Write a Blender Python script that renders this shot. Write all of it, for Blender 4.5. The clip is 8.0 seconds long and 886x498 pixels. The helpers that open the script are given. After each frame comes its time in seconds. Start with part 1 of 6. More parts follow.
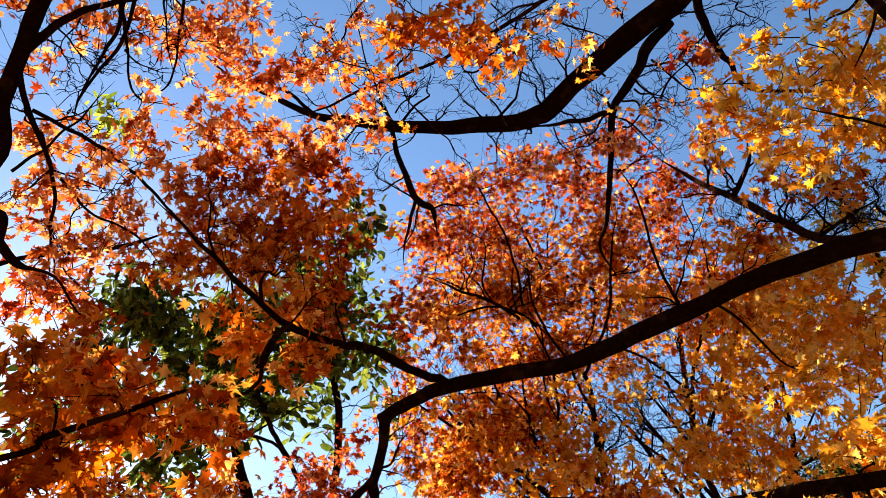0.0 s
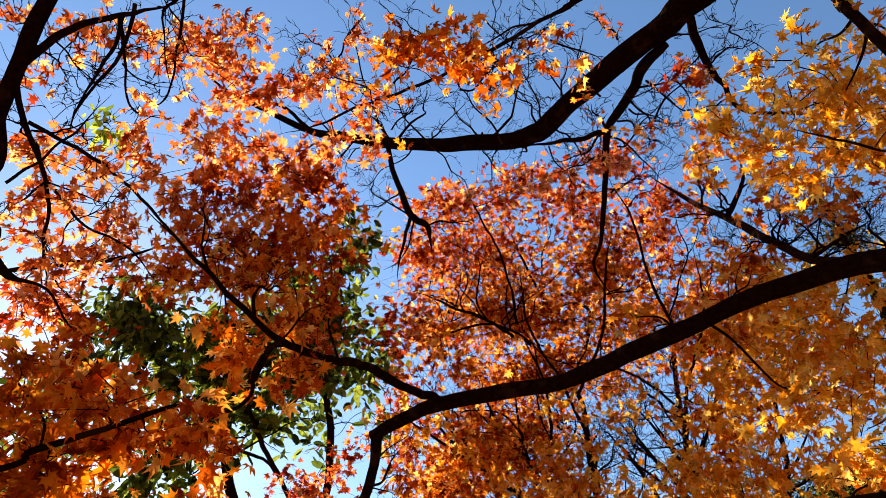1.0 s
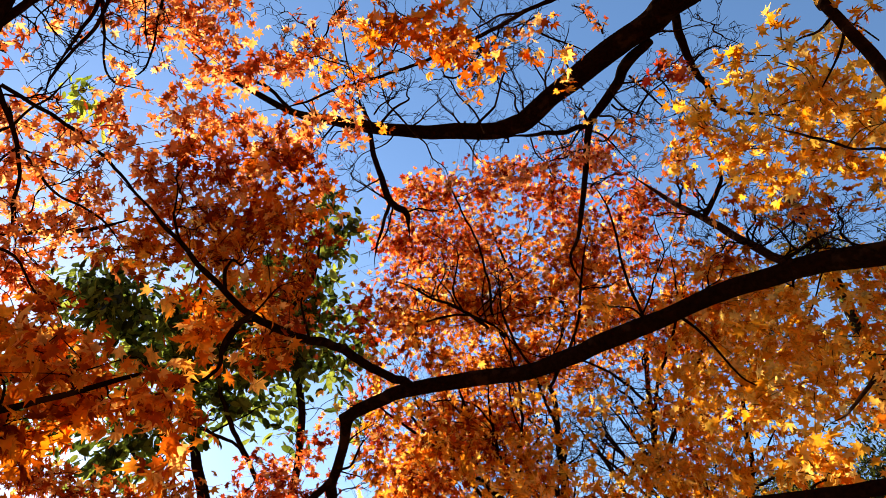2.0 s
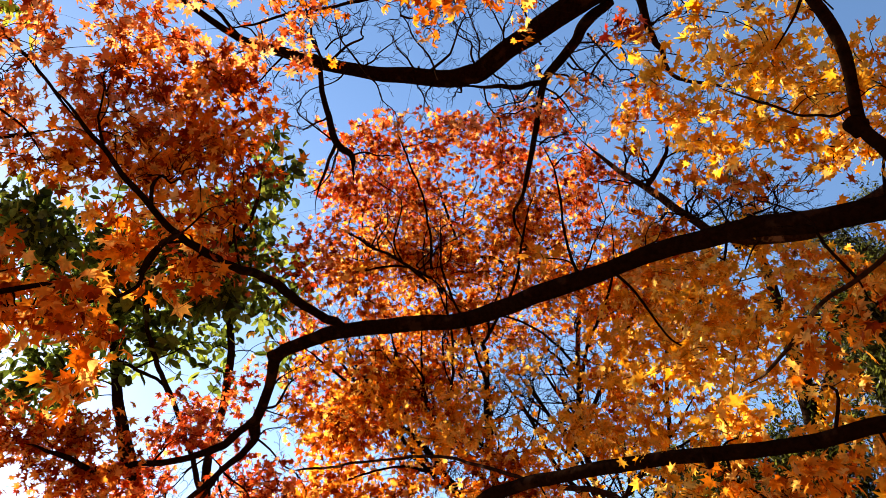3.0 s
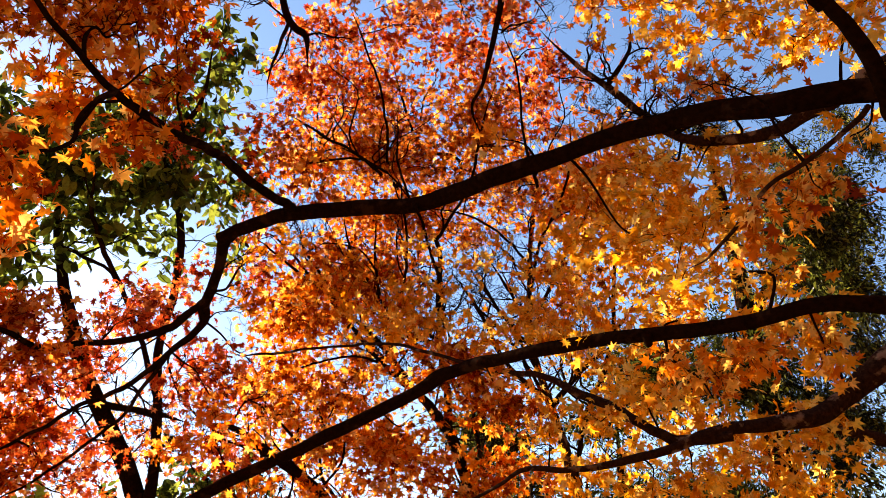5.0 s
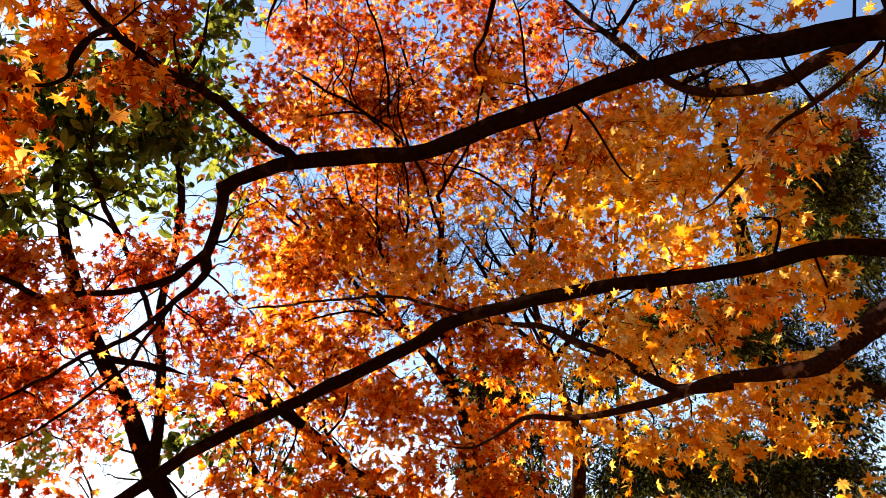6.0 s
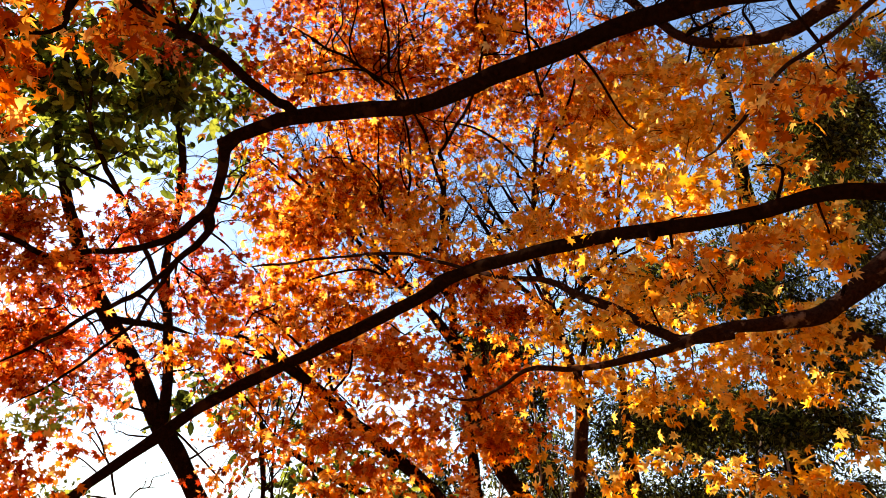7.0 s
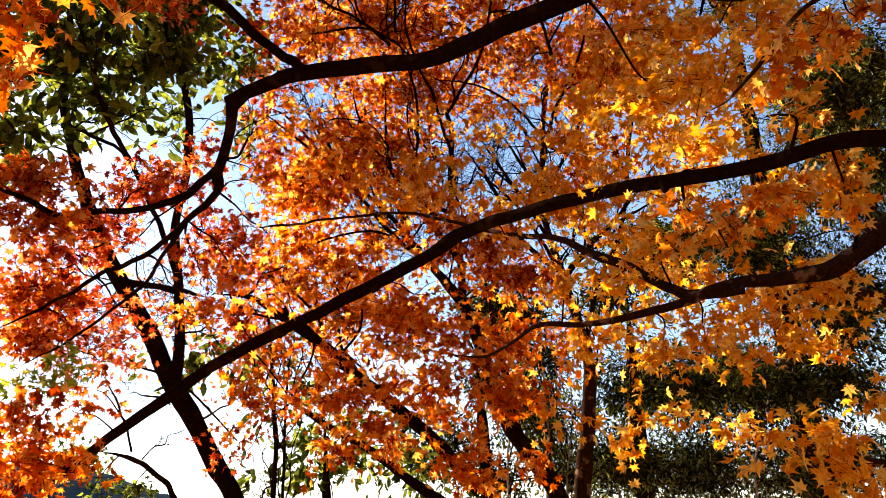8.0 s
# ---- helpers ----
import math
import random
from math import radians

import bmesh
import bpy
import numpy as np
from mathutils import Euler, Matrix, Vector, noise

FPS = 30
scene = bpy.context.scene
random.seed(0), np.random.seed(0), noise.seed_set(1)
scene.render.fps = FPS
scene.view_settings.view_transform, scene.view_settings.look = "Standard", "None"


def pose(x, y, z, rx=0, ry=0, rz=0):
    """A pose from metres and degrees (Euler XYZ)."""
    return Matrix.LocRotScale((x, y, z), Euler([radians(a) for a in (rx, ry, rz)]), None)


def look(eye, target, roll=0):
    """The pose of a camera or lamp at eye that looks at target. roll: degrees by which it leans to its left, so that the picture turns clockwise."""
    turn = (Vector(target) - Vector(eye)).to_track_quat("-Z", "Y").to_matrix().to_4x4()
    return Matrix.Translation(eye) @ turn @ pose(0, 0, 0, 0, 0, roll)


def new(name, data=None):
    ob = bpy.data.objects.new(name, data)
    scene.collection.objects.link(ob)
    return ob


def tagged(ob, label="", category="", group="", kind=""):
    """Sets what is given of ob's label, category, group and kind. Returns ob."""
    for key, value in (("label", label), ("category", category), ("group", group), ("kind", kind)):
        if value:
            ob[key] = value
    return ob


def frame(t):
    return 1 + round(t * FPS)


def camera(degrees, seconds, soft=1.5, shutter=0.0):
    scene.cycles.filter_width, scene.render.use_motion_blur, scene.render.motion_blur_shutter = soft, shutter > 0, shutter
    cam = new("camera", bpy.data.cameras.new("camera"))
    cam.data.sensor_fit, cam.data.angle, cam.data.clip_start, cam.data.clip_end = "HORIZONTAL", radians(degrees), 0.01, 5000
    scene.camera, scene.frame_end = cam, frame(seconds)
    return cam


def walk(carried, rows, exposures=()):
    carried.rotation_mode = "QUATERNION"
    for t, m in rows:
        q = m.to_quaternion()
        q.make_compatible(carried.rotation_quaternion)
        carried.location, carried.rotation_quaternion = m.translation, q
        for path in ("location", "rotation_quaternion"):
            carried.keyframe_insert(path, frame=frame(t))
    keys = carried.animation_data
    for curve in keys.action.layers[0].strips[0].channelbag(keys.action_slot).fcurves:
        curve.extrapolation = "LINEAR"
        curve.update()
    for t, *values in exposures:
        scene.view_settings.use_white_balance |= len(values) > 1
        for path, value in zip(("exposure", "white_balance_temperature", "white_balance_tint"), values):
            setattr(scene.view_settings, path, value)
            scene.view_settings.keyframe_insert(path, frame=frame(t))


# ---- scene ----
cam = camera(65.0, 8.0, soft=0.6)
PATH = [
    (0, (0.028, -0.129, 1.496), (0.026, 1.358, 2.833), -0.1),
    (0.5, (0.035, -0.132, 1.497), (0.033, 1.333, 2.859), 0.1),
    (1, (0.032, -0.13, 1.494), (0.044, 1.324, 2.867), 0.2),
    (2.3, (0.059, -0.075, 1.463), (0.168, 1.399, 2.81), 1.3),
    (2.5, (0.065, -0.054, 1.463), (0.21, 1.433, 2.793), 1.5),
    (3, (0.073, -0.016, 1.442), (0.311, 1.503, 2.721), 1.3),
    (3.5, (0.081, 0.009, 1.431), (0.394, 1.556, 2.659), 0.8),
    (4, (0.089, 0.027, 1.409), (0.446, 1.603, 2.588), 0.5),
    (4.5, (0.1, 0.044, 1.394), (0.481, 1.657, 2.513), 0.4),
    (6, (0.115, 0.112, 1.335), (0.517, 1.813, 2.307), 0.5),
    (6.5, (0.119, 0.125, 1.318), (0.526, 1.853, 2.239), 0.3),
    (7, (0.119, 0.125, 1.294), (0.525, 1.876, 2.171), -0.0),
    (7.5, (0.119, 0.136, 1.275), (0.517, 1.91, 2.109), -0.2),
    (8, (0.112, 0.149, 1.251), (0.507, 1.943, 2.041), -0.1),
]
walk(cam, [(t, look(eye, target, roll)) for t, eye, target, roll in PATH], exposures=((0, 1.53, 7100, 14), (1.2, 1.52, 7100, 14), (3, 1.7, 7450, 17), (4.5, 1.88, 7850, 20), (6, 1.95, 8150, 22), (8, 1.93, 8250, 22)))

# ---- sky, sun ----
SUN_DIR = Vector((-0.462, 0.747, 0.476)).normalized()
world = bpy.data.worlds.new("sky")
scene.world = world
world.use_nodes = True
wn, wl = world.node_tree.nodes, world.node_tree.links
sky = wn.new("ShaderNodeTexSky")
sky.sky_type = "NISHITA"
sky.sun_disc = False
sky.sun_elevation = math.asin(SUN_DIR.z)
sky.sun_rotation = math.atan2(SUN_DIR.x, SUN_DIR.y)
sky.altitude = 200.0
sky.air_density = 1.0
sky.dust_density = 0.12
sky.ozone_density = 1.2
vivid = wn.new("ShaderNodeHueSaturation")
vivid.inputs["Saturation"].default_value = 1.2
wl.new(sky.outputs["Color"], vivid.inputs["Color"])
wl.new(vivid.outputs["Color"], wn["Background"].inputs["Color"])
wn["Background"].inputs["Strength"].default_value = 0.09
sun = new("sun", bpy.data.lights.new("sun", "SUN"))
sun.data.energy = 4.9
sun.data.angle = radians(0.53)
sun.data.color = (1.0, 0.93, 0.82)
sun.matrix_world = look(SUN_DIR * 60, (0, 0, 0))

# ---- materials ----
def material(name):
    m = bpy.data.materials.new(name)
    m.use_nodes = True
    nt = m.node_tree
    for n in list(nt.nodes):
        nt.nodes.remove(n)
    out = nt.nodes.new("ShaderNodeOutputMaterial")

    def node(kind, links=(), **values):
        n = nt.nodes.new(kind)
        for key, v in values.items():
            n.inputs[key.replace("_", " ")].default_value = v
        for socket, src in links:
            nt.links.new(src, n.inputs[socket])
        return n

    return m, nt, out, node


def ramp(nt, fac, stops):
    r = nt.nodes.new("ShaderNodeValToRGB")
    nt.links.new(fac, r.inputs["Fac"])
    while len(r.color_ramp.elements) < len(stops):
        r.color_ramp.elements.new(0.5)
    for e, (p, c) in zip(r.color_ramp.elements, stops):
        e.position, e.color = p, (*c, 1)
    return r.outputs["Color"]


def leaf_material(name, colours, through_share, gloss_rough=0.45, sheen=0.02, single=False):
    """A thin leaf that lets sunlight through; its colour changes from leaf to leaf and in blotches."""
    m, nt, out, node = material(name)
    if single:
        rnd = node("ShaderNodeObjectInfo").outputs["Random"]
    else:
        rnd = node("ShaderNodeNewGeometry").outputs["Random Per Island"]
    n = len(colours)
    base = ramp(nt, rnd, [(i / (n - 1), c) for i, c in enumerate(colours)])
    co = node("ShaderNodeNewGeometry").outputs["Position"]
    blot = node("ShaderNodeTexNoise", [("Vector", co)], Scale=38.0, Detail=4.0)
    spots = ramp(nt, blot.outputs["Fac"], [(0.36, (0.45, 0.36, 0.3)), (0.5, (1, 1, 1)), (0.68, (1.12, 1.08, 1.0))])
    mix = nt.nodes.new("ShaderNodeMix")
    mix.data_type, mix.blend_type = "RGBA", "MULTIPLY"
    mix.inputs[0].default_value = 0.55
    nt.links.new(base, mix.inputs[6])
    nt.links.new(spots, mix.inputs[7])
    col = mix.outputs[2]
    bump = node("ShaderNodeBump", [("Height", node("ShaderNodeTexNoise", [("Vector", co)], Scale=120.0, Detail=3.0).outputs["Fac"])], Strength=0.25, Distance=0.004)
    dif = node("ShaderNodeBsdfDiffuse", [("Color", col), ("Normal", bump.outputs["Normal"])])
    deep = node("ShaderNodeGamma", [("Color", col)], Gamma=1.13)
    tra = node("ShaderNodeBsdfTranslucent", [("Color", deep.outputs[0]), ("Normal", bump.outputs["Normal"])])
    mx = node("ShaderNodeMixShader", [(1, dif.outputs[0]), (2, tra.outputs[0])], Fac=through_share)
    gl = node("ShaderNodeBsdfGlossy", [("Normal", bump.outputs["Normal"])], Roughness=gloss_rough, Color=(0.9, 0.9, 0.9, 1))
    fin = node("ShaderNodeMixShader", [(1, mx.outputs[0]), (2, gl.outputs[0])], Fac=sheen)
    nt.links.new(fin.outputs[0], out.inputs["Surface"])
    return m


def bark_material(name, dark, light, patches, gloss=0.2):
    """Furrowed bark with paler patches, which stand for sun flecks on the lit copy."""
    m, nt, out, node = material(name)
    co = node("ShaderNodeTexCoord").outputs["Object"]
    fine = node("ShaderNodeTexNoise", [("Vector", co)], Scale=55.0, Detail=8.0, Roughness=0.65)
    broad = node("ShaderNodeTexNoise", [("Vector", co)], Scale=7.0, Detail=5.0, Roughness=0.6)
    base = ramp(nt, fine.outputs["Fac"], [(0.3, dark), (0.72, light)])
    pale_patch = ramp(nt, broad.outputs["Fac"], [(0.56, (0, 0, 0)), (0.62, (1, 1, 1))])
    mix = nt.nodes.new("ShaderNodeMix")
    mix.data_type = "RGBA"
    mul = node("ShaderNodeMath", [(0, pale_patch)])
    mul.operation = "MULTIPLY"
    mul.inputs[1].default_value = 0.8
    nt.links.new(mul.outputs[0], mix.inputs[0])
    nt.links.new(base, mix.inputs[6])
    mix.inputs[7].default_value = (*patches, 1)
    furrow = node("ShaderNodeTexVoronoi", [("Vector", co)], Scale=42.0)
    add = node("ShaderNodeMath", [(0, fine.outputs["Fac"]), (1, furrow.outputs["Distance"])])
    bump = node("ShaderNodeBump", [("Height", add.outputs[0])], Strength=0.5, Distance=0.006)
    bs = node("ShaderNodeBsdfPrincipled", [("Base Color", mix.outputs[2]), ("Normal", bump.outputs["Normal"])], Roughness=0.88, Specular_IOR_Level=gloss)
    nt.links.new(bs.outputs[0], out.inputs["Surface"])
    return m


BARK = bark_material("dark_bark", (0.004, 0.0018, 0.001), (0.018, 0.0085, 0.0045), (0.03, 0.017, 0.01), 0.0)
# light stem bark, brightened further in colour to look sunlit
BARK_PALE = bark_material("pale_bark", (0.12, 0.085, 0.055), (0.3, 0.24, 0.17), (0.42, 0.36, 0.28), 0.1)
# lit copy of the bark: sunlight painted as a lighter base and pale flecks
BARK_LIT = bark_material("sunlit_brown_bark", (0.01, 0.005, 0.003), (0.045, 0.023, 0.013), (0.2, 0.135, 0.085), 0.0)

# leaf hues; the ramp ends also paint shaded leaves and pale sunlit highlights
PALETTES = {
    "R": [(0.13, 0.01, 0.0056), (0.28, 0.021, 0.0099), (0.44, 0.052, 0.0155), (0.6, 0.136, 0.0352)],
    "RO": [(0.24, 0.025, 0.0049), (0.52, 0.079, 0.0099), (0.74, 0.183, 0.0197), (0.86, 0.314, 0.0458), (0.93, 0.512, 0.1338)],
    "P": [(0.26, 0.025, 0.0084), (0.52, 0.071, 0.0155), (0.71, 0.167, 0.0352), (0.86, 0.387, 0.1197)],
    "O": [(0.36, 0.057, 0.006), (0.7, 0.152, 0.0105), (0.86, 0.285, 0.0224), (0.92, 0.408, 0.0561), (0.95, 0.541, 0.1496)],
    "YO": [(0.5, 0.115, 0.0085), (0.82, 0.26, 0.0187), (0.92, 0.4, 0.0425), (0.95, 0.51, 0.0892), (0.95, 0.62, 0.187)],
    # also used on the right-hand sprays so that their colour reads as sunlit
    "Y": [(0.66, 0.21, 0.0102), (0.9, 0.42, 0.0298), (0.94, 0.55, 0.0765), (0.95, 0.66, 0.1785)],
    "DO": [(0.28, 0.045, 0.0043), (0.52, 0.12, 0.0076), (0.69, 0.21, 0.0119), (0.8, 0.34, 0.0298)],
    "DR": [(0.22, 0.022, 0.0035), (0.43, 0.058, 0.0056), (0.6, 0.131, 0.0092), (0.74, 0.261, 0.0246)],
    "C": [(0.2, 0.028, 0.0042), (0.52, 0.096, 0.0084), (0.75, 0.219, 0.0183), (0.89, 0.387, 0.0458), (0.95, 0.585, 0.1408)],
    "CR": [(0.18, 0.017, 0.0056), (0.46, 0.052, 0.0106), (0.68, 0.136, 0.0211), (0.83, 0.282, 0.0493), (0.92, 0.491, 0.1338)],
    # orange leaves paled to peach, the glare near the sun put into the colour
    "L": [(0.32, 0.04, 0.0106), (0.65, 0.171, 0.0352), (0.86, 0.342, 0.0968), (0.94, 0.513, 0.2024)],
    "YG": [(0.14, 0.2, 0.025), (0.34, 0.4, 0.05), (0.6, 0.52, 0.08)],
    # green leaves with shade in the dark stops and sunlight in the bright ones
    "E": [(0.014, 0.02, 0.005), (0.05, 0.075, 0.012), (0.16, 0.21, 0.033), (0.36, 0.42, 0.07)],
    # near-black stops paint the gloom between leaves, the last one lit specks
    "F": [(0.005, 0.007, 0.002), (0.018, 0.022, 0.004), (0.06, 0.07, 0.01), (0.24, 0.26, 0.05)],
}
R, RO, P, O, YO, Y, DO, DR, C, CR, L, YG, E, F = PALETTES
LEAF, LEAF_ONE = {}, {}
for key, cols in PALETTES.items():
    share = 0.6 if key in ("E", "F") else 0.8
    sheen = 0.01 if key in ("E", "F") else 0.005
    rough = 0.28 if key in ("E", "F") else 0.5
    LEAF[key] = leaf_material("leaf_" + key, cols, share, rough, sheen)
    LEAF_ONE[key] = leaf_material("single_leaf_" + key, cols, share, rough, sheen, True)

# ---- growing trees ----
rng = np.random.default_rng(7)


def mesh_part(name, verts, faces, mat, parent, label="", smooth=True):
    me = bpy.data.meshes.new(name)
    me.from_pydata(verts, [], faces)
    me.materials.append(mat)
    if smooth:
        me.polygons.foreach_set("use_smooth", [True] * len(me.polygons))
    me.update()
    ob = new(name, me)
    ob.parent = parent
    if label:
        tagged(ob, label)
    return ob


class Tree:
    """A tree: an Empty at its foot, with limbs, twigs and leaves as parts."""

    def __init__(self, name, foot, label, category, style="maple", lush=1.0):
        self.root = new(name)
        self.root.location = foot
        tagged(self.root, label, category, "" if category == "shrub" else category + "s in the grove")
        self.foot = Vector(foot)
        self.skeleton = []
        self.tv, self.tf, self.tn = [], [], 0
        self.leaves = []
        self.style = style
        self.lush = lush

    def local(self, pts):
        return [(p[0] - self.foot.x, p[1] - self.foot.y, p[2] - self.foot.z) for p in pts]


def spline(pts, steps):
    """A smooth curve through the points (x, y, z, r)."""
    p = np.array([pts[0]] + list(pts) + [pts[-1]], float)
    p[0] = 2 * p[1] - p[2]
    p[-1] = 2 * p[-2] - p[-3]
    u = (np.arange(steps) / steps)[None, :, None]
    a, b, c, d = (p[k:len(p) - 3 + k][:, None, :] for k in range(4))
    res = 0.5 * (2 * b + (c - a) * u + (2 * a - 5 * b + 4 * c - d) * u * u + (3 * b - a - 3 * c + d) * u ** 3)
    res = np.concatenate((res.reshape(-1, 4), p[-2:-1]))
    res[:, 3] = np.maximum(res[:, 3], 0.0006)
    return res


def plain_tube(curve, sides):
    n = len(curve)
    c = curve[:, :3]
    t = np.empty_like(c)
    t[1:-1], t[0], t[-1] = c[2:] - c[:-2], c[1] - c[0], c[-1] - c[-2]
    a = np.cross(t, (0.13, 0.21, 0.97)) + 1e-6
    a /= np.linalg.norm(a, axis=1, keepdims=True)
    b = np.cross(t, a)
    b /= np.linalg.norm(b, axis=1, keepdims=True) + 1e-9
    ang = np.arange(sides) * (2 * math.pi / sides)
    v = c[:, None] + (np.cos(ang)[None, :, None] * a[:, None] + np.sin(ang)[None, :, None] * b[:, None]) * curve[:, 3][:, None, None]
    i, k = np.meshgrid(np.arange(n - 1) * sides, np.arange(sides), indexing="ij")
    k2 = (k + 1) % sides
    f = np.stack((i + k, i + k2, i + sides + k2, i + sides + k), axis=-1).reshape(-1, 4)
    return v.reshape(-1, 3), f


def tube(curve, sides, rough=0.0, lumps=0.0):
    """Vertices and faces of a tube along rows x, y, z, r."""
    if not rough:
        return plain_tube(curve, sides)
    verts, faces = [], []
    up = np.array((0.13, 0.21, 0.97))
    n = len(curve)
    for i in range(n):
        t = curve[min(i + 1, n - 1), :3] - curve[max(i - 1, 0), :3]
        t = t / (np.linalg.norm(t) + 1e-9)
        a = np.cross(t, up)
        if np.linalg.norm(a) < 0.15:
            a = np.cross(t, (1.0, 0.0, 0.0))
        a /= np.linalg.norm(a)
        b = np.cross(t, a)
        r = curve[i, 3]
        for k in range(sides):
            ang = 2 * math.pi * k / sides
            q = math.cos(ang) * a + math.sin(ang) * b
            rr = r
            if rough:
                s = Vector(curve[i, :3] * 5 + q * 0.8)
                rr = r * (1 + rough * noise.noise(s) + lumps * max(0, noise.noise(s * 0.45 + Vector((7, 3, 1))) - 0.25))
            verts.append(tuple(curve[i, :3] + q * rr))
    for i in range(n - 1):
        for k in range(sides):
            k2 = (k + 1) % sides
            faces.append((i * sides + k, i * sides + k2, (i + 1) * sides + k2, (i + 1) * sides + k))
    faces.append(tuple(range(sides))[::-1])
    faces.append(tuple((n - 1) * sides + k for k in range(sides)))
    return verts, faces


def limb(tree, name, pts, mat, taper=True):
    """A trunk, limb or branch through points (x, y, z, radius)."""
    curve = spline(pts, 9)
    if taper and pts[-1][3] < 0.035:
        curve[-9:, 3] *= np.linspace(1, 0.15, 9)
    wob = np.array([[noise.noise(Vector(c[:3]) * 4.3 + Vector((k * 9.0, 0, 0))) for k in range(3)] for c in curve])
    kink = np.array([[noise.noise(Vector(c[:3]) * 12.0 + Vector((k * 9.0, 5, 0))) for k in range(3)] for c in curve])
    fine = max(q[3] for q in pts) < 0.03
    curve[:, :3] += wob * (0.016 if fine else 0.008) + kink * (0.01 if fine else 0.003)
    thick = max(p[3] for p in pts)
    v, f = tube(curve, 18 if thick > 0.03 else 8, 0.12, 0.5)
    ob = mesh_part(name, tree.local(v), f, mat, tree.root)
    tree.skeleton.extend(curve[::2])
    return ob


def stub(ob, at, way, r, length):
    """The healed stub of a lost branch on a limb."""
    foot = ob.parent.location
    at = np.array(at) - np.array(foot)
    w = np.array(way, float) / np.linalg.norm(way)
    pts = [(*(at - w * 0.01), r * 1.25), (*at, r * 1.1), (*(at + w * length * 0.6), r), (*(at + w * length), r * 0.75), (*(at + w * length * 1.15), r * 0.3)]
    v, f = tube(spline(pts, 4), 10, 0.35, 0.8)
    mesh_part("knot", v, f, ob.data.materials[0], ob, "dark healed branch stub")


def thin(tree, curve, sides=4):
    v, f = plain_tube(curve, sides)
    tree.tf.append(f + tree.tn)
    tree.tv.append(v - np.array(tree.foot))
    tree.tn += len(v)


def bare_twig(tree, a, b, r, level=0):
    """A twig from a to b with side shoots."""
    a, b = np.array(a), np.array(b)
    span = np.linalg.norm(b - a)
    side = rng.normal(size=3) * span * 0.1
    pts = [(*a, r), *[(*(a + (b - a) * u + side * math.sin(3 * u) + rng.normal(size=3) * span * 0.04), r * (1 - 0.7 * u)) for u in (0.2, 0.42, 0.62, 0.82)], (*b, 0.0014)]
    curve = spline(pts, 3)
    thin(tree, curve, 4 if level == 0 else 3)
    tree.skeleton.extend(curve[::3])
    if level < 2 and span > 0.07:
        for _ in range(4 if level == 0 else 2):
            u = rng.uniform(0.2, 0.95)
            i = int(u * (len(curve) - 1))
            way = (b - a) / span + rng.normal(size=3) * 0.55
            way /= np.linalg.norm(way)
            bare_twig(tree, curve[i, :3], curve[i, :3] + way * span * rng.uniform(0.22, 0.55), max(curve[i, 3] * 0.6, 0.0024), level + 1)


def ramify(tree, count, reach, low, seed):
    """Fine branchlets that rise from the wood of a tree above a height."""
    pick = np.random.default_rng(seed)
    wood = [w for w in tree.skeleton if w[2] > low and w[3] < 0.06]
    for _ in range(count):
        w = wood[int(pick.integers(0, len(wood)))]
        way = np.array((0, 0, 0.75)) + pick.normal(size=3) * 0.6
        tip = w[:3] + way / np.linalg.norm(way) * reach * pick.uniform(0.5, 1.1)
        bare_twig(tree, w[:3], tip, float(min(w[3] * 0.75, 0.011)))


def spray(tree, palette, x, y, z, rx, ry, rz, count, size):
    """A leafy spray: a stem from the nearest wood, twigs in a flattened cloud, leaves in pairs along them."""
    c, rad = np.array((x, y, z)), np.array((rx, ry, rz))
    wood = np.array(tree.skeleton)
    gap = np.linalg.norm(wood[:, :3] - c, axis=1) - wood[:, 3] * 4
    a = wood[int(np.argmin(gap))]
    span = np.linalg.norm(c - a[:3])
    r0 = float(min(a[3] * 0.5, 0.004 + 0.006 * span))
    sag = np.array((0, 0, 0.12 * span))
    stem = spline([(*a[:3], r0), (*(a[:3] + (c - a[:3]) * 0.4 + sag + rng.normal(size=3) * 0.06 * span), r0 * 0.8),
                   (*(a[:3] + (c - a[:3]) * 0.75 + sag * 0.6 + rng.normal(size=3) * 0.06 * span), r0 * 0.6), (*c, r0 * 0.45)], 4)
    thin(tree, stem, 5)
    tree.skeleton.extend(stem[4::3])
    per = 9
    for _ in range(max(1, round(count * tree.lush / per))):
        d = rng.normal(size=3) * 0.56
        d *= min(1.0, 1.4 / np.linalg.norm(d))
        tip = c + d * rad
        base = c + d * rad * rng.uniform(0.1, 0.45) + rng.normal(size=3) * 0.12 * rad
        mid = (base + tip) / 2 + rng.normal(size=3) * 0.1 * rad + np.array((0, 0, 0.1 * rz))
        tw = spline([(*base, 0.0022), (*mid, 0.0016), (*tip, 0.0008)], 3)
        thin(tree, tw, 3)
        along = tip - base
        along = along / (np.linalg.norm(along) + 1e-6)
        at = tw[rng.integers(1, len(tw), per), :3] + rng.normal(size=(per, 3)) * size * 0.5
        way = along * 0.6 + rng.normal(size=(per, 3)) * 0.75 + np.array((0, 0, -0.55))
        up = np.array((-0.12, 0.25, 0.55)) + rng.normal(size=(per, 3)) * 0.7
        big = size * rng.uniform(0.66, 1.22, per)
        kinds = rng.integers(0, 4, per)
        tree.leaves.extend((at[i], way[i], up[i], big[i], palette, kinds[i]) for i in range(per))


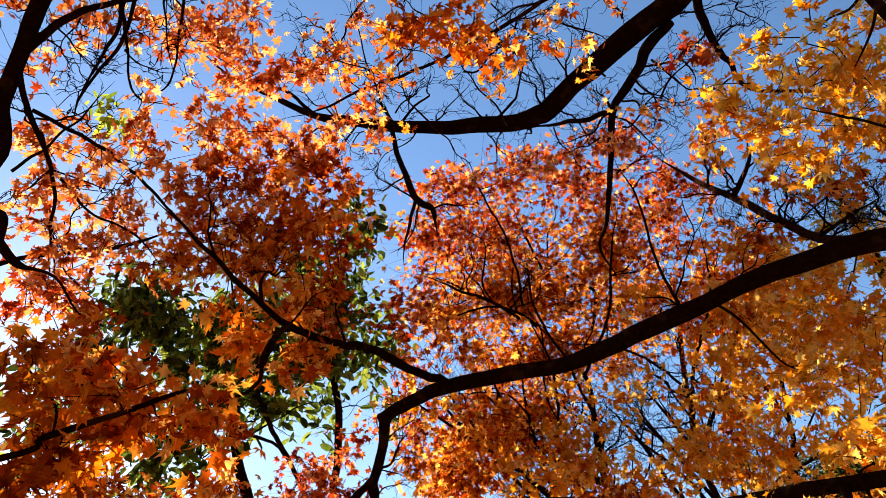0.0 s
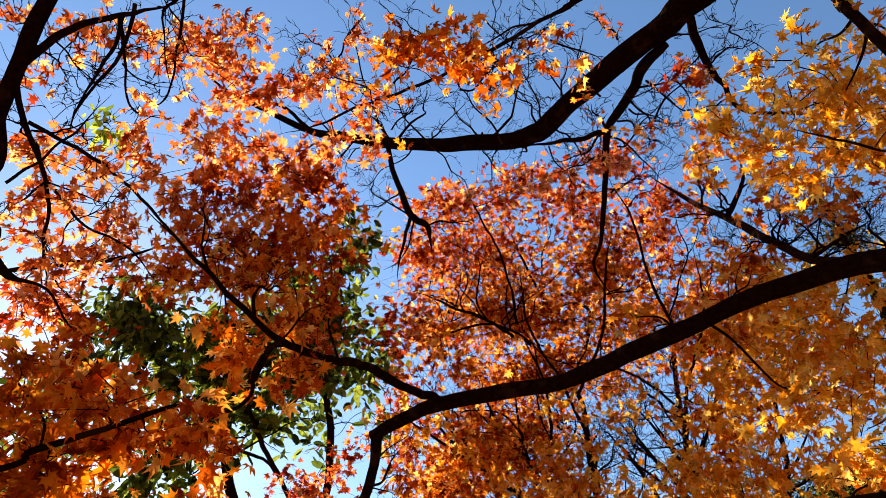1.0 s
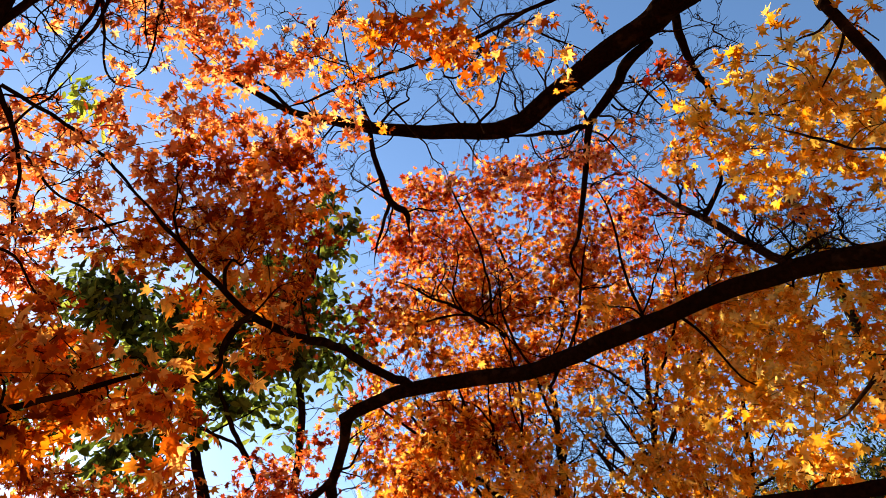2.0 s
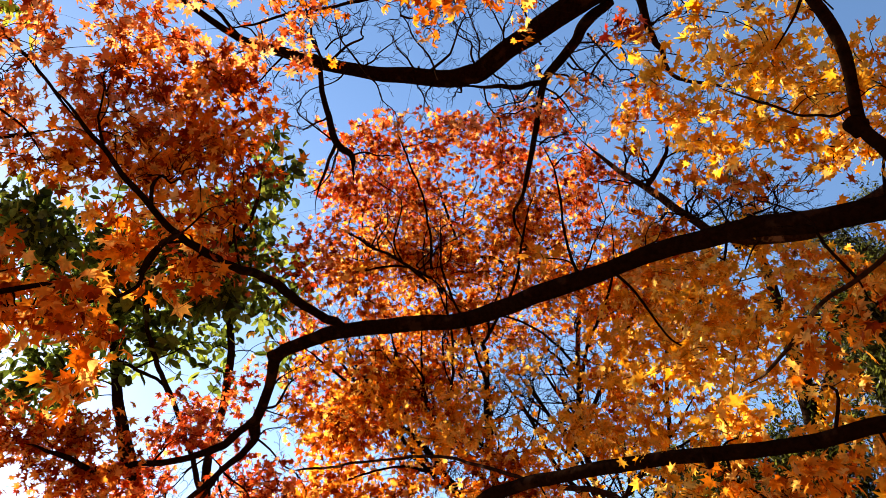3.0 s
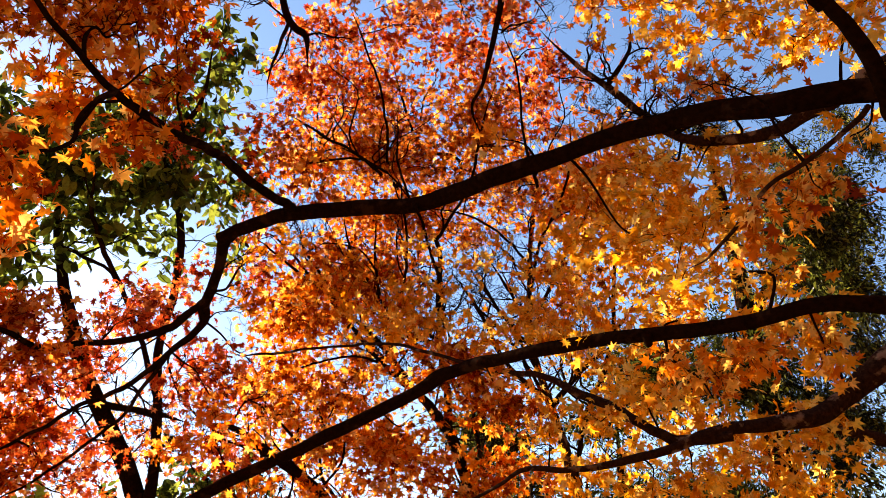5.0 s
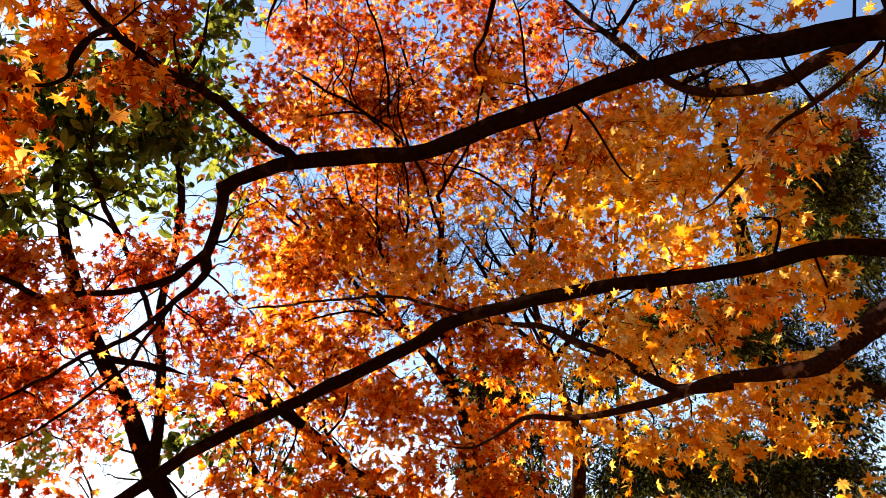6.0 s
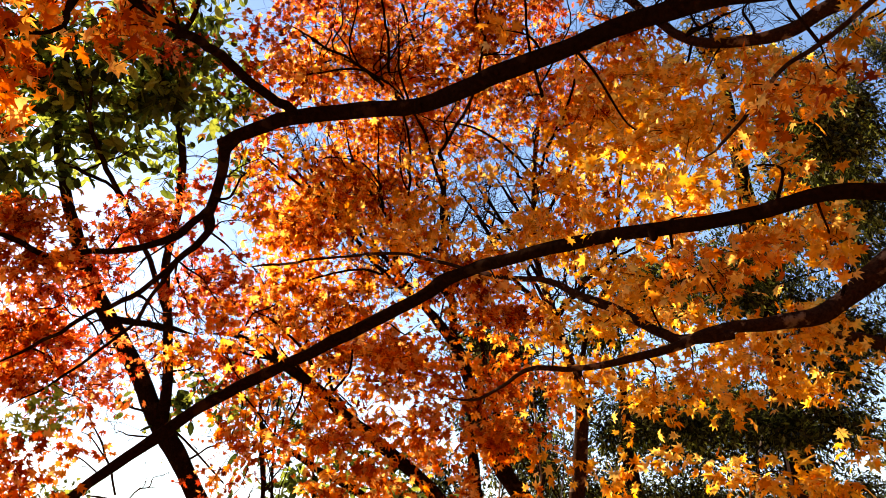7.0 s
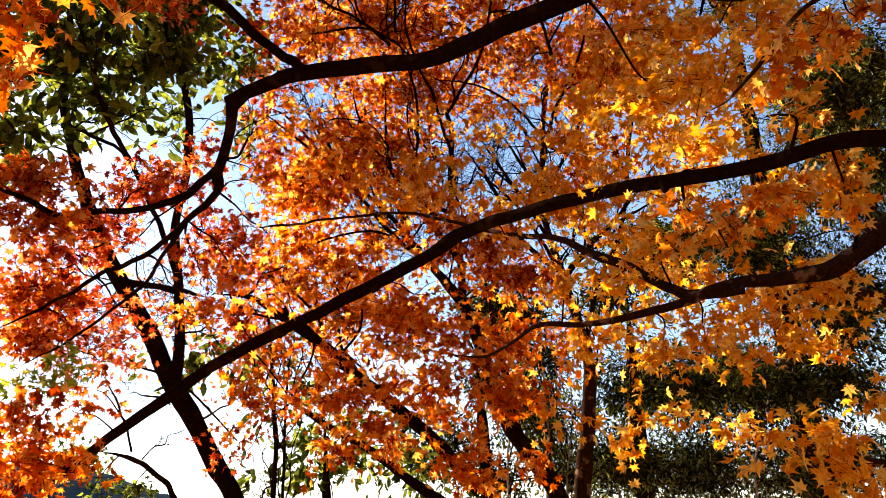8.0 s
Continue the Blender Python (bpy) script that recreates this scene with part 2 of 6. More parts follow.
def maple_leaf(fine, curl, seed):
    """A palmate leaf with seven pointed lobes and a stalk, 1 across, its stalk end at the origin."""
    rnd = random.Random(seed)
    tips = [(-130, 0.32), (-86, 0.47), (-43, 0.6), (0, 0.66), (43, 0.6), (86, 0.47), (130, 0.32)]
    rim = []
    for i, (ang, ln) in enumerate(tips):
        ang += rnd.uniform(-5, 5)
        ln *= rnd.uniform(0.9, 1.06)
        if i:
            prev = tips[i - 1]
            rim.append((math.radians((ang + prev[0]) / 2), 0.47 * (ln + prev[1]) / 2 + 0.03, 0.012))
        if fine:
            rim.append((math.radians(ang - 10), ln * 0.6, 0.0))
        rim.append((math.radians(ang), ln, -curl * ln))
        if fine:
            rim.append((math.radians(ang + 10), ln * 0.6, 0.0))
    verts = [(0, 0, 0.0)] + [(math.sin(a) * r, math.cos(a) * r, h) for a, r, h in rim]
    faces = [(0, i + 1, i) for i in range(1, len(verts) - 1)]
    k = len(verts)
    verts += [(0.011, 0.02, 0), (-0.011, 0.02, 0), (0.03, -0.34, 0.05)]
    faces.append((k, k + 1, k + 2))
    return np.array(verts), faces


def oval_leaf(width, curl, seed):
    """A pointed oval evergreen leaf folded along its rib."""
    rnd = random.Random(seed)
    w = width * rnd.uniform(0.88, 1.12)
    verts = [(0, -0.1, 0), (0, 0.3, 0.0), (0, 0.66, -curl * 0.4), (0, 0.96, -curl)]
    verts += [(s * w * q, v, 0.05 - curl * v * 0.5) for s in (-1, 1) for q, v in ((0.7, 0.12), (1, 0.42), (0.72, 0.75))]
    faces = [(0, 1, 4), (1, 5, 4), (1, 2, 5), (2, 6, 5), (2, 3, 6), (0, 7, 1), (1, 7, 8), (1, 8, 2), (2, 8, 9), (2, 9, 3)]
    return np.array(verts), faces


CURLS = ((0.08, 0.05), (0.24, 0.18), (0.42, 0.3), (-0.12, -0.06))
SHAPES = {"maple": [maple_leaf(False, c, i) for i, (c, _) in enumerate(CURLS)],
          "oval": [oval_leaf(0.23, c, i) for i, (_, c) in enumerate(CURLS)],
          "narrow": [oval_leaf(0.17, c, i) for i, (_, c) in enumerate(CURLS)]}
FINE = {**SHAPES, "maple": [maple_leaf(True, c, i) for i, (c, _) in enumerate(CURLS)]}
NEAR = np.array((0.1, 0.0, 1.4))
single_meshes = {}


def leaf_frame(way, up):
    w = way / np.linalg.norm(way)
    n = up - w * np.dot(up, w)
    n /= np.linalg.norm(n) + 1e-9
    return np.column_stack((np.cross(w, n), w, n))


def finish(tree, single=300, wood=None):
    """Link the twigs and leaves of a tree: the leaves that hang lowest over the path singly, the rest as foliage."""
    if tree.tv:
        tagged(mesh_part("fine_growth", np.concatenate(tree.tv).tolist(), np.concatenate(tree.tf).tolist(), wood or BARK, tree.root), kind="stuff")
    order = sorted(range(len(tree.leaves)), key=lambda i: float(np.sum((tree.leaves[i][0] - NEAR) ** 2)))
    for i in order[:single]:
        p, way, up, size, pal, kind = tree.leaves[i]
        key = (tree.style, pal, kind)
        if key not in single_meshes:
            v, f = FINE[tree.style][kind]
            me = bpy.data.meshes.new("leaf")
            me.from_pydata([tuple(q) for q in v], [], f)
            me.materials.append(LEAF_ONE[pal])
            me.polygons.foreach_set("use_smooth", [True] * len(me.polygons))
            single_meshes[key] = me
        ob = new("leaf", single_meshes[key])
        ob.parent = tree.root
        m = Matrix(leaf_frame(way, up).tolist()).to_4x4() @ Matrix.Scale(size, 4)
        m.translation = Vector(p) - tree.foot
        ob.matrix_basis = m
    foot = np.array(tree.foot)
    heaps = {}
    for i in order[single:]:
        heaps.setdefault(tree.leaves[i][4], []).append(tree.leaves[i])
    for pal, heap in heaps.items():
        vs, fs, k = [], [], 0
        for kind in range(4):
            some = [q for q in heap if q[5] == kind]
            if not some:
                continue
            shape, tris = SHAPES[tree.style][kind]
            at, way, up = (np.array([q[j] for q in some]) for j in range(3))
            big = np.array([q[3] for q in some])
            w = way / np.linalg.norm(way, axis=1, keepdims=True)
            n = up - w * np.sum(up * w, axis=1, keepdims=True)
            n /= np.linalg.norm(n, axis=1, keepdims=True) + 1e-9
            axes = np.stack((np.cross(w, n), w, n), axis=1)
            v = np.einsum("vk,lkc->lvc", shape, axes) * big[:, None, None] + (at - foot)[:, None, :]
            f = np.array(tris)[None] + (np.arange(len(some)) * len(shape))[:, None, None] + k
            vs.append(v.reshape(-1, 3))
            fs.append(f.reshape(-1, 3))
            k += v.shape[0] * v.shape[1]
        vs, fs = np.concatenate(vs), np.concatenate(fs)
        me = bpy.data.meshes.new("foliage")
        me.from_pydata(vs.tolist(), [], fs.tolist())
        me.materials.append(LEAF[pal])
        me.polygons.foreach_set("use_smooth", [True] * len(me.polygons))
        ob = new("foliage", me)
        ob.parent = tree.root
        tagged(ob, kind="stuff")

# ---- ground and far hill ----
def ground_material():
    m, nt, out, node = material("leaf_litter")
    co = node("ShaderNodeNewGeometry").outputs["Position"]
    v = node("ShaderNodeTexVoronoi", [("Vector", co)], Scale=14.0)
    n = node("ShaderNodeTexNoise", [("Vector", co)], Scale=0.6, Detail=6.0)
    a = ramp(nt, v.outputs["Color"], [(0.1, (0.06, 0.03, 0.015)), (0.5, (0.22, 0.095, 0.035)), (0.9, (0.38, 0.18, 0.06))])
    b = ramp(nt, n.outputs["Fac"], [(0.35, (0.5, 0.45, 0.4)), (0.65, (1, 1, 1))])
    mix = nt.nodes.new("ShaderNodeMix")
    mix.data_type, mix.blend_type = "RGBA", "MULTIPLY"
    mix.inputs[0].default_value = 1.0
    nt.links.new(a, mix.inputs[6])
    nt.links.new(b, mix.inputs[7])
    bump = node("ShaderNodeBump", [("Height", v.outputs["Distance"])], Strength=0.8, Distance=0.03)
    bs = node("ShaderNodeBsdfPrincipled", [("Base Color", mix.outputs[2]), ("Normal", bump.outputs["Normal"])], Roughness=0.9)
    nt.links.new(bs.outputs[0], out.inputs["Surface"])
    return m


def ground():
    verts, faces, rings = [], [], [0.0, 1, 2, 3.5, 5, 7, 9, 12, 16, 24, 40, 80, 160, 400, 900, 2500]
    n = 48
    for r in rings:
        for k in range(n):
            a = 2 * math.pi * k / n
            x, y = r * math.sin(a), r * math.cos(a)
            h = 0.05 * noise.noise(Vector((x, y, 0)) * 0.7) if r < 50 else 0.0
            verts.append((x, y, h - 0.04))
    for i in range(len(rings) - 1):
        for k in range(n):
            k2 = (k + 1) % n
            faces.append((i * n + k, (i + 1) * n + k, (i + 1) * n + k2, i * n + k2))
    ob = mesh_part("ground", verts, faces, ground_material(), None)
    tagged(ob, "forest floor covered with fallen brown leaves", "ground", kind="structure")


def hill():
    """A wooded ridge far behind the trees."""
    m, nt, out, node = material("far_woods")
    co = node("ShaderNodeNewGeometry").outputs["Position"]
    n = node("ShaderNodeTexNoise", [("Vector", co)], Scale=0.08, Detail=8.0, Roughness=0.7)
    # distance haze is mixed into the woods colour as blue
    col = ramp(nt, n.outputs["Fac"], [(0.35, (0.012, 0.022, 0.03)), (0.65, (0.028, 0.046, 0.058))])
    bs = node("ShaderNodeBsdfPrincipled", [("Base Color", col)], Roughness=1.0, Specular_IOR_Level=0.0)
    nt.links.new(bs.outputs[0], out.inputs["Surface"])
    verts, faces = [], []
    nx, ny = 120, 24
    for j in range(ny + 1):
        for i in range(nx + 1):
            x = -320 + 420 * i / nx
            y = 380 + 240 * j / ny
            ridge = 49 * math.exp(-((x + 150) / 95) ** 2) + 16 * math.exp(-((x - 20) / 120) ** 2)
            h = ridge * math.sin(math.pi * min(1, j / ny * 1.02)) ** 0.8
            h += 2.2 * noise.noise(Vector((x, y, 0)) * 0.12) * (h > 2)
            verts.append((x, y, h - 1.5))
    for j in range(ny):
        for i in range(nx):
            a = j * (nx + 1) + i
            faces.append((a, a + 1, a + nx + 2, a + nx + 1))
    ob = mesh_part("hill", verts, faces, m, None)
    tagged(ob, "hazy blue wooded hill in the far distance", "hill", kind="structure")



def slope():
    """An unseen slope added behind and beside the camera: blocks sky, bounces warm fill."""
    woods, nt, out, node = material("fill_woods")
    co = node("ShaderNodeNewGeometry").outputs["Position"]
    n = node("ShaderNodeTexNoise", [("Vector", co)], Scale=1.1, Detail=8.0, Roughness=0.75)
    # autumn colours chosen for the warm light they throw forward
    col = ramp(nt, n.outputs["Fac"], [(0.32, (0.03, 0.04, 0.012)), (0.45, (0.16, 0.06, 0.015)), (0.58, (0.38, 0.14, 0.03)), (0.7, (0.5, 0.26, 0.05))])
    bump = node("ShaderNodeBump", [("Height", n.outputs["Fac"])], Strength=1.0, Distance=0.5)
    bs = node("ShaderNodeBsdfPrincipled", [("Base Color", col), ("Normal", bump.outputs["Normal"])], Roughness=1.0, Specular_IOR_Level=0.0)
    nt.links.new(bs.outputs[0], out.inputs["Surface"])
    verts, faces = [], []
    n, rings = 60, [9, 11, 14, 18, 24, 32, 44, 60]
    for j, r in enumerate(rings):
        for i in range(n + 1):
            a = radians(70 + 225 * i / n)
            x, y = r * math.sin(a), r * math.cos(a)
            h = (r - 9) * 0.9 * math.sin(math.pi * i / n) ** 0.5
            verts.append((x, y, h + 0.6 * noise.noise(Vector((x, y, h)) * 0.5) * (j > 0) - 0.3))
    for j in range(len(rings) - 1):
        for i in range(n):
            a = j * (n + 1) + i
            faces.append((a, a + 1, a + n + 2, a + n + 1))
    ob = mesh_part("hillside", verts, faces, woods, None)
    tagged(ob, "unseen slope added behind the camera to block sky and bounce warm light", "hillside", kind="structure")


ground()
hill()
slope()

# ---- trees ----
T_A = Tree("maple_tree", (3.3, 0.9, 0), "broad maple with dark limbs and orange and yellow autumn leaves", "maple tree", lush=1.3)
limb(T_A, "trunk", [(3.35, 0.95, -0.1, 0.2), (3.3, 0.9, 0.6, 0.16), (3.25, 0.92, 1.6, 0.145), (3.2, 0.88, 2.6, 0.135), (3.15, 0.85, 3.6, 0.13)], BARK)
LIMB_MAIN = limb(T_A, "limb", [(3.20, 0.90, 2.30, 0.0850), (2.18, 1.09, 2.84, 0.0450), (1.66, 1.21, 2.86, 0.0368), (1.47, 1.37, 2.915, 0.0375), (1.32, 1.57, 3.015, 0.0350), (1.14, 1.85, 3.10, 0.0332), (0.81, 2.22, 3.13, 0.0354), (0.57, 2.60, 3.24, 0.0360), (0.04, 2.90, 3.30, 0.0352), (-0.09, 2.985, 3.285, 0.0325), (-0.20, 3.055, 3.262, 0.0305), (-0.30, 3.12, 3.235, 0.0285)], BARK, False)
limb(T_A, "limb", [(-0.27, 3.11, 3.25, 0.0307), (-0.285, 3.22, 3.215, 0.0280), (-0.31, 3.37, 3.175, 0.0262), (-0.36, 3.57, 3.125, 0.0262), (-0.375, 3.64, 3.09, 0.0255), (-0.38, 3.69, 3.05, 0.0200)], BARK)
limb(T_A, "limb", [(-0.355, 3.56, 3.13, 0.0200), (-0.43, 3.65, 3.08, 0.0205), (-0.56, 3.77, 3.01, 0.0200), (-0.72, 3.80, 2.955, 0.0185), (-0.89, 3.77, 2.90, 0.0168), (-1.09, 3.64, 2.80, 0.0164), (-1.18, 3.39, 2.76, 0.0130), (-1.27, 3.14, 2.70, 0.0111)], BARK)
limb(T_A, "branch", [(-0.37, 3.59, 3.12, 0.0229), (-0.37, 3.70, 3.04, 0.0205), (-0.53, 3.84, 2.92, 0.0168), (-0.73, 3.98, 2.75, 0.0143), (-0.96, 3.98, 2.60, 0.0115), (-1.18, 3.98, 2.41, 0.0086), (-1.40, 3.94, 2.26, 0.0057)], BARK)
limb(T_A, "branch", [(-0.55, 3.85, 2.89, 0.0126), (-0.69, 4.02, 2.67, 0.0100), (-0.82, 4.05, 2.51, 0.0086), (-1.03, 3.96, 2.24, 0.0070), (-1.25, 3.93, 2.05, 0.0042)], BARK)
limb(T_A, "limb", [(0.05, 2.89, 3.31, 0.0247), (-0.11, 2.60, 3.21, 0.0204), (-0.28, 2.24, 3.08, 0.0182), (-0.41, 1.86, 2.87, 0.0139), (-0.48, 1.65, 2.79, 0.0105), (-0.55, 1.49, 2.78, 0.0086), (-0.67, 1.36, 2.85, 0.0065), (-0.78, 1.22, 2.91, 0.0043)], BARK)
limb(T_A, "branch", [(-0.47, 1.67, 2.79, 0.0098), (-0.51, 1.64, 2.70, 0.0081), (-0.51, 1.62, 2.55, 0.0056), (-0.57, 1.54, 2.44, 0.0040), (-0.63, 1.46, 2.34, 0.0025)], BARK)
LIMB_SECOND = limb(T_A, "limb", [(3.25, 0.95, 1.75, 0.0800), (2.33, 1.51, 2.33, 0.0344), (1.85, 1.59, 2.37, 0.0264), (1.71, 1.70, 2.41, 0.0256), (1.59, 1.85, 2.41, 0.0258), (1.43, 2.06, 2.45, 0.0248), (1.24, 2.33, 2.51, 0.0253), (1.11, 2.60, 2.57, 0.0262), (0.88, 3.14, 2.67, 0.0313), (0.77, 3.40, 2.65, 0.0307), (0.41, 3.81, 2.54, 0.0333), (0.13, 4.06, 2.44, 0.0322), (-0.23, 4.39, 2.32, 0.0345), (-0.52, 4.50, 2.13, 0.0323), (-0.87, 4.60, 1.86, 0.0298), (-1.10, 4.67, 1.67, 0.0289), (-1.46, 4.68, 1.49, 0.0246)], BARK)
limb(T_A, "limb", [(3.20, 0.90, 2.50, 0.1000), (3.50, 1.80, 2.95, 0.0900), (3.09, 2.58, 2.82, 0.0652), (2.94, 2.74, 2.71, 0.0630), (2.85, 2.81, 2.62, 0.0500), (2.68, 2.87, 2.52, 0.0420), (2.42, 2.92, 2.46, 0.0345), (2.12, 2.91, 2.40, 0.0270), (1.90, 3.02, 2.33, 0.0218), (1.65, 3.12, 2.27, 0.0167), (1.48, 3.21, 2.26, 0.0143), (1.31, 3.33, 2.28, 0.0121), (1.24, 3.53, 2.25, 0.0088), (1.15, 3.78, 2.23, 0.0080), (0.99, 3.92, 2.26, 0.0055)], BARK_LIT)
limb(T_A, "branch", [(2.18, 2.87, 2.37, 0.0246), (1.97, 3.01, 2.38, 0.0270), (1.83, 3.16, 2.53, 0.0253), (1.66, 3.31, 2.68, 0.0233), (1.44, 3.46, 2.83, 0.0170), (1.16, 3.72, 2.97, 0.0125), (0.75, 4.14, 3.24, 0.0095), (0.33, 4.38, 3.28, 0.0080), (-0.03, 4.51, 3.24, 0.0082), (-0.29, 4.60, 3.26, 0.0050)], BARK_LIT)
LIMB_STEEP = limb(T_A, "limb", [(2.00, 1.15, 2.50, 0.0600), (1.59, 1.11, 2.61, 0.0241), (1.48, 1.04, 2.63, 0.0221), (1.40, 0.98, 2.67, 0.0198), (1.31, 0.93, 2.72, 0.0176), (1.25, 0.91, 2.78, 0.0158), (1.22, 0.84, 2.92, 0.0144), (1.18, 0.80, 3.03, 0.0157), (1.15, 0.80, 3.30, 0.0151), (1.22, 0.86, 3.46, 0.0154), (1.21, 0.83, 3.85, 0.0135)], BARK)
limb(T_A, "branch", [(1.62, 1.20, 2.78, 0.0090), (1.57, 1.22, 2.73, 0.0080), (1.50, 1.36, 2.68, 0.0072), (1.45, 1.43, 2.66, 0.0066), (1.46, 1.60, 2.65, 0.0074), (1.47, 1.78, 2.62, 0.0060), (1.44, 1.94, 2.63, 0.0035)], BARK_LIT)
limb(T_A, "limb", [(3.15, 0.85, 3.60, 0.1300), (3.05, 0.90, 5.00, 0.1200), (2.60, 1.40, 5.90, 0.1100), (1.50, 1.69, 5.23, 0.0760), (1.32, 1.88, 5.19, 0.0690), (1.11, 2.08, 5.15, 0.0650), (0.86, 2.30, 5.07, 0.0630), (0.70, 2.450, 5.000, 0.0610), (0.650, 2.490, 4.975, 0.0600), (0.61, 2.505, 4.972, 0.0570), (0.49, 2.56, 4.97, 0.0530), (0.30, 2.60, 5.00, 0.0516), (0.08, 2.65, 5.04, 0.0430), (-0.28, 2.64, 5.03, 0.0369), (-0.56, 2.59, 5.03, 0.0307), (-0.75, 2.49, 4.95, 0.0210), (-0.99, 2.23, 4.82, 0.0158), (-1.13, 2.00, 4.68, 0.0109)], BARK)
limb(T_A, "branch", [(1.34, 1.98, 5.15, 0.0272), (1.25, 2.16, 5.17, 0.0338), (1.21, 2.27, 5.12, 0.0307), (1.13, 2.44, 5.08, 0.0280), (1.10, 2.56, 5.07, 0.0235), (1.12, 2.88, 4.94, 0.0192), (1.10, 3.15, 4.69, 0.0128), (1.06, 3.28, 4.56, 0.0096), (1.19, 3.40, 4.37, 0.0064)], BARK)
limb(T_A, "branch", [(1.10, 2.56, 5.07, 0.0188), (0.87, 2.60, 5.04, 0.0155), (0.54, 2.61, 4.97, 0.0152)], BARK)
limb(T_A, "branch", [(-0.30, 2.65, 5.02, 0.0154), (-0.24, 2.91, 4.94, 0.0204), (-0.16, 3.09, 4.85, 0.0238), (-0.05, 3.18, 4.83, 0.0192), (-0.02, 3.31, 4.70, 0.0096)], BARK)
limb(T_A, "branch", [(-0.16, 3.09, 4.84, 0.0127), (-0.22, 3.23, 4.63, 0.0078), (-0.23, 3.38, 4.46, 0.0047)], BARK)
limb(T_A, "branch", [(1.43, 1.80, 5.19, 0.0225), (1.56, 2.03, 5.01, 0.0210), (1.64, 2.07, 4.82, 0.0147), (1.68, 2.09, 4.66, 0.0115), (1.78, 1.95, 4.43, 0.0082), (2.03, 1.76, 4.11, 0.0065)], BARK)
limb(T_A, "branch", [(1.18, 1.55, 5.28, 0.0205), (0.87, 1.58, 5.01, 0.0150), (0.56, 1.66, 4.81, 0.0104), (0.30, 1.74, 4.68, 0.0101), (0.02, 1.82, 4.52, 0.0086), (-0.26, 1.85, 4.37, 0.0072), (-0.49, 1.86, 4.21, 0.0058), (-0.73, 1.89, 4.12, 0.0035)], BARK)
limb(T_A, "branch", [(1.29, 0.92, 2.89, 0.0050), (1.31, 1.08, 3.05, 0.0039), (1.28, 1.22, 3.26, 0.0043), (1.21, 1.28, 3.40, 0.0035)], BARK)
limb(T_A, "branch", [(-0.71, 2.45, 4.86, 0.0117), (-0.88, 2.24, 4.84, 0.0100), (-1.03, 2.13, 4.74, 0.0098), (-1.14, 1.99, 4.67, 0.0068), (-1.27, 1.84, 4.72, 0.0041)], BARK)
stub(LIMB_MAIN, (0.573, 2.570, 3.216), (0, -0.2, -1), 0.016, 0.04)
stub(LIMB_MAIN, (0.833, 2.245, 3.163), (-0.3, 0, 1), 0.016, 0.02)
stub(LIMB_SECOND, (1.335, 2.090, 2.431), (0, -0.2, -1), 0.015, 0.035)
stub(LIMB_SECOND, (0.049, 4.065, 2.465), (-0.4, 0, 1), 0.022, 0.05)
stub(LIMB_STEEP, (1.241, 0.920, 2.783), (-1, -0.2, 0.1), 0.02, 0.03)
bare_twig(T_A, (-0.27, 2.57, 4.96), (-0.52, 2.00, 5.31), 0.0089)
bare_twig(T_A, (-0.06, 2.59, 4.95), (0.19, 2.38, 5.11), 0.0072)
bare_twig(T_A, (0.29, 2.55, 4.97), (0.08, 2.38, 5.11), 0.0072)
bare_twig(T_A, (0.36, 2.54, 4.98), (0.56, 2.11, 5.25), 0.0089)
bare_twig(T_A, (0.64, 2.47, 5.00), (0.43, 2.26, 5.17), 0.0072)
bare_twig(T_A, (0.77, 2.40, 5.02), (0.79, 2.09, 5.22), 0.0072)
bare_twig(T_A, (-0.27, 2.51, 5.00), (-0.06, 2.38, 5.11), 0.0054)
bare_twig(T_A, (-0.13, 2.58, 4.96), (-0.48, 2.77, 4.77), 0.0054)
bare_twig(T_A, (0.43, 2.57, 4.95), (0.36, 2.75, 4.80), 0.0054)
bare_twig(T_A, (0.35, 2.12, 5.26), (0.63, 2.36, 5.08), 0.0054)
bare_twig(T_A, (-0.48, 2.53, 4.97), (-0.76, 2.74, 4.74), 0.0072)
bare_twig(T_A, (1.21, 2.38, 5.17), (1.47, 2.45, 5.02), 0.0075)
bare_twig(T_A, (1.23, 2.32, 5.20), (1.56, 2.35, 5.06), 0.0075)
bare_twig(T_A, (1.15, 2.50, 5.10), (1.48, 2.58, 4.92), 0.0075)
bare_twig(T_A, (1.10, 2.58, 5.06), (1.42, 2.73, 4.82), 0.0075)
bare_twig(T_A, (1.10, 2.56, 5.07), (0.74, 2.75, 5.02), 0.0075)
bare_twig(T_A, (1.09, 2.84, 4.85), (1.32, 2.66, 4.91), 0.0056)
bare_twig(T_A, (1.59, 2.09, 5.21), (1.43, 2.29, 5.15), 0.0056)
bare_twig(T_A, (1.73, 2.28, 5.02), (1.53, 2.41, 5.03), 0.0056)
bare_twig(T_A, (1.62, 2.11, 5.18), (1.72, 1.96, 5.23), 0.0056)
bare_twig(T_A, (-0.16, 3.06, 4.81), (-0.43, 2.85, 4.97), 0.0075)
bare_twig(T_A, (-0.16, 3.06, 4.81), (-0.33, 3.30, 4.54), 0.0075)
bare_twig(T_A, (-0.05, 3.11, 4.76), (0.27, 3.10, 4.76), 0.0075)
bare_twig(T_A, (-0.24, 2.91, 4.94), (-0.51, 3.01, 4.82), 0.0075)
bare_twig(T_A, (-0.58, 3.88, 3.05), (-0.79, 3.93, 2.83), 0.0068)
bare_twig(T_A, (-0.91, 3.86, 2.94), (-0.76, 3.82, 3.09), 0.0068)
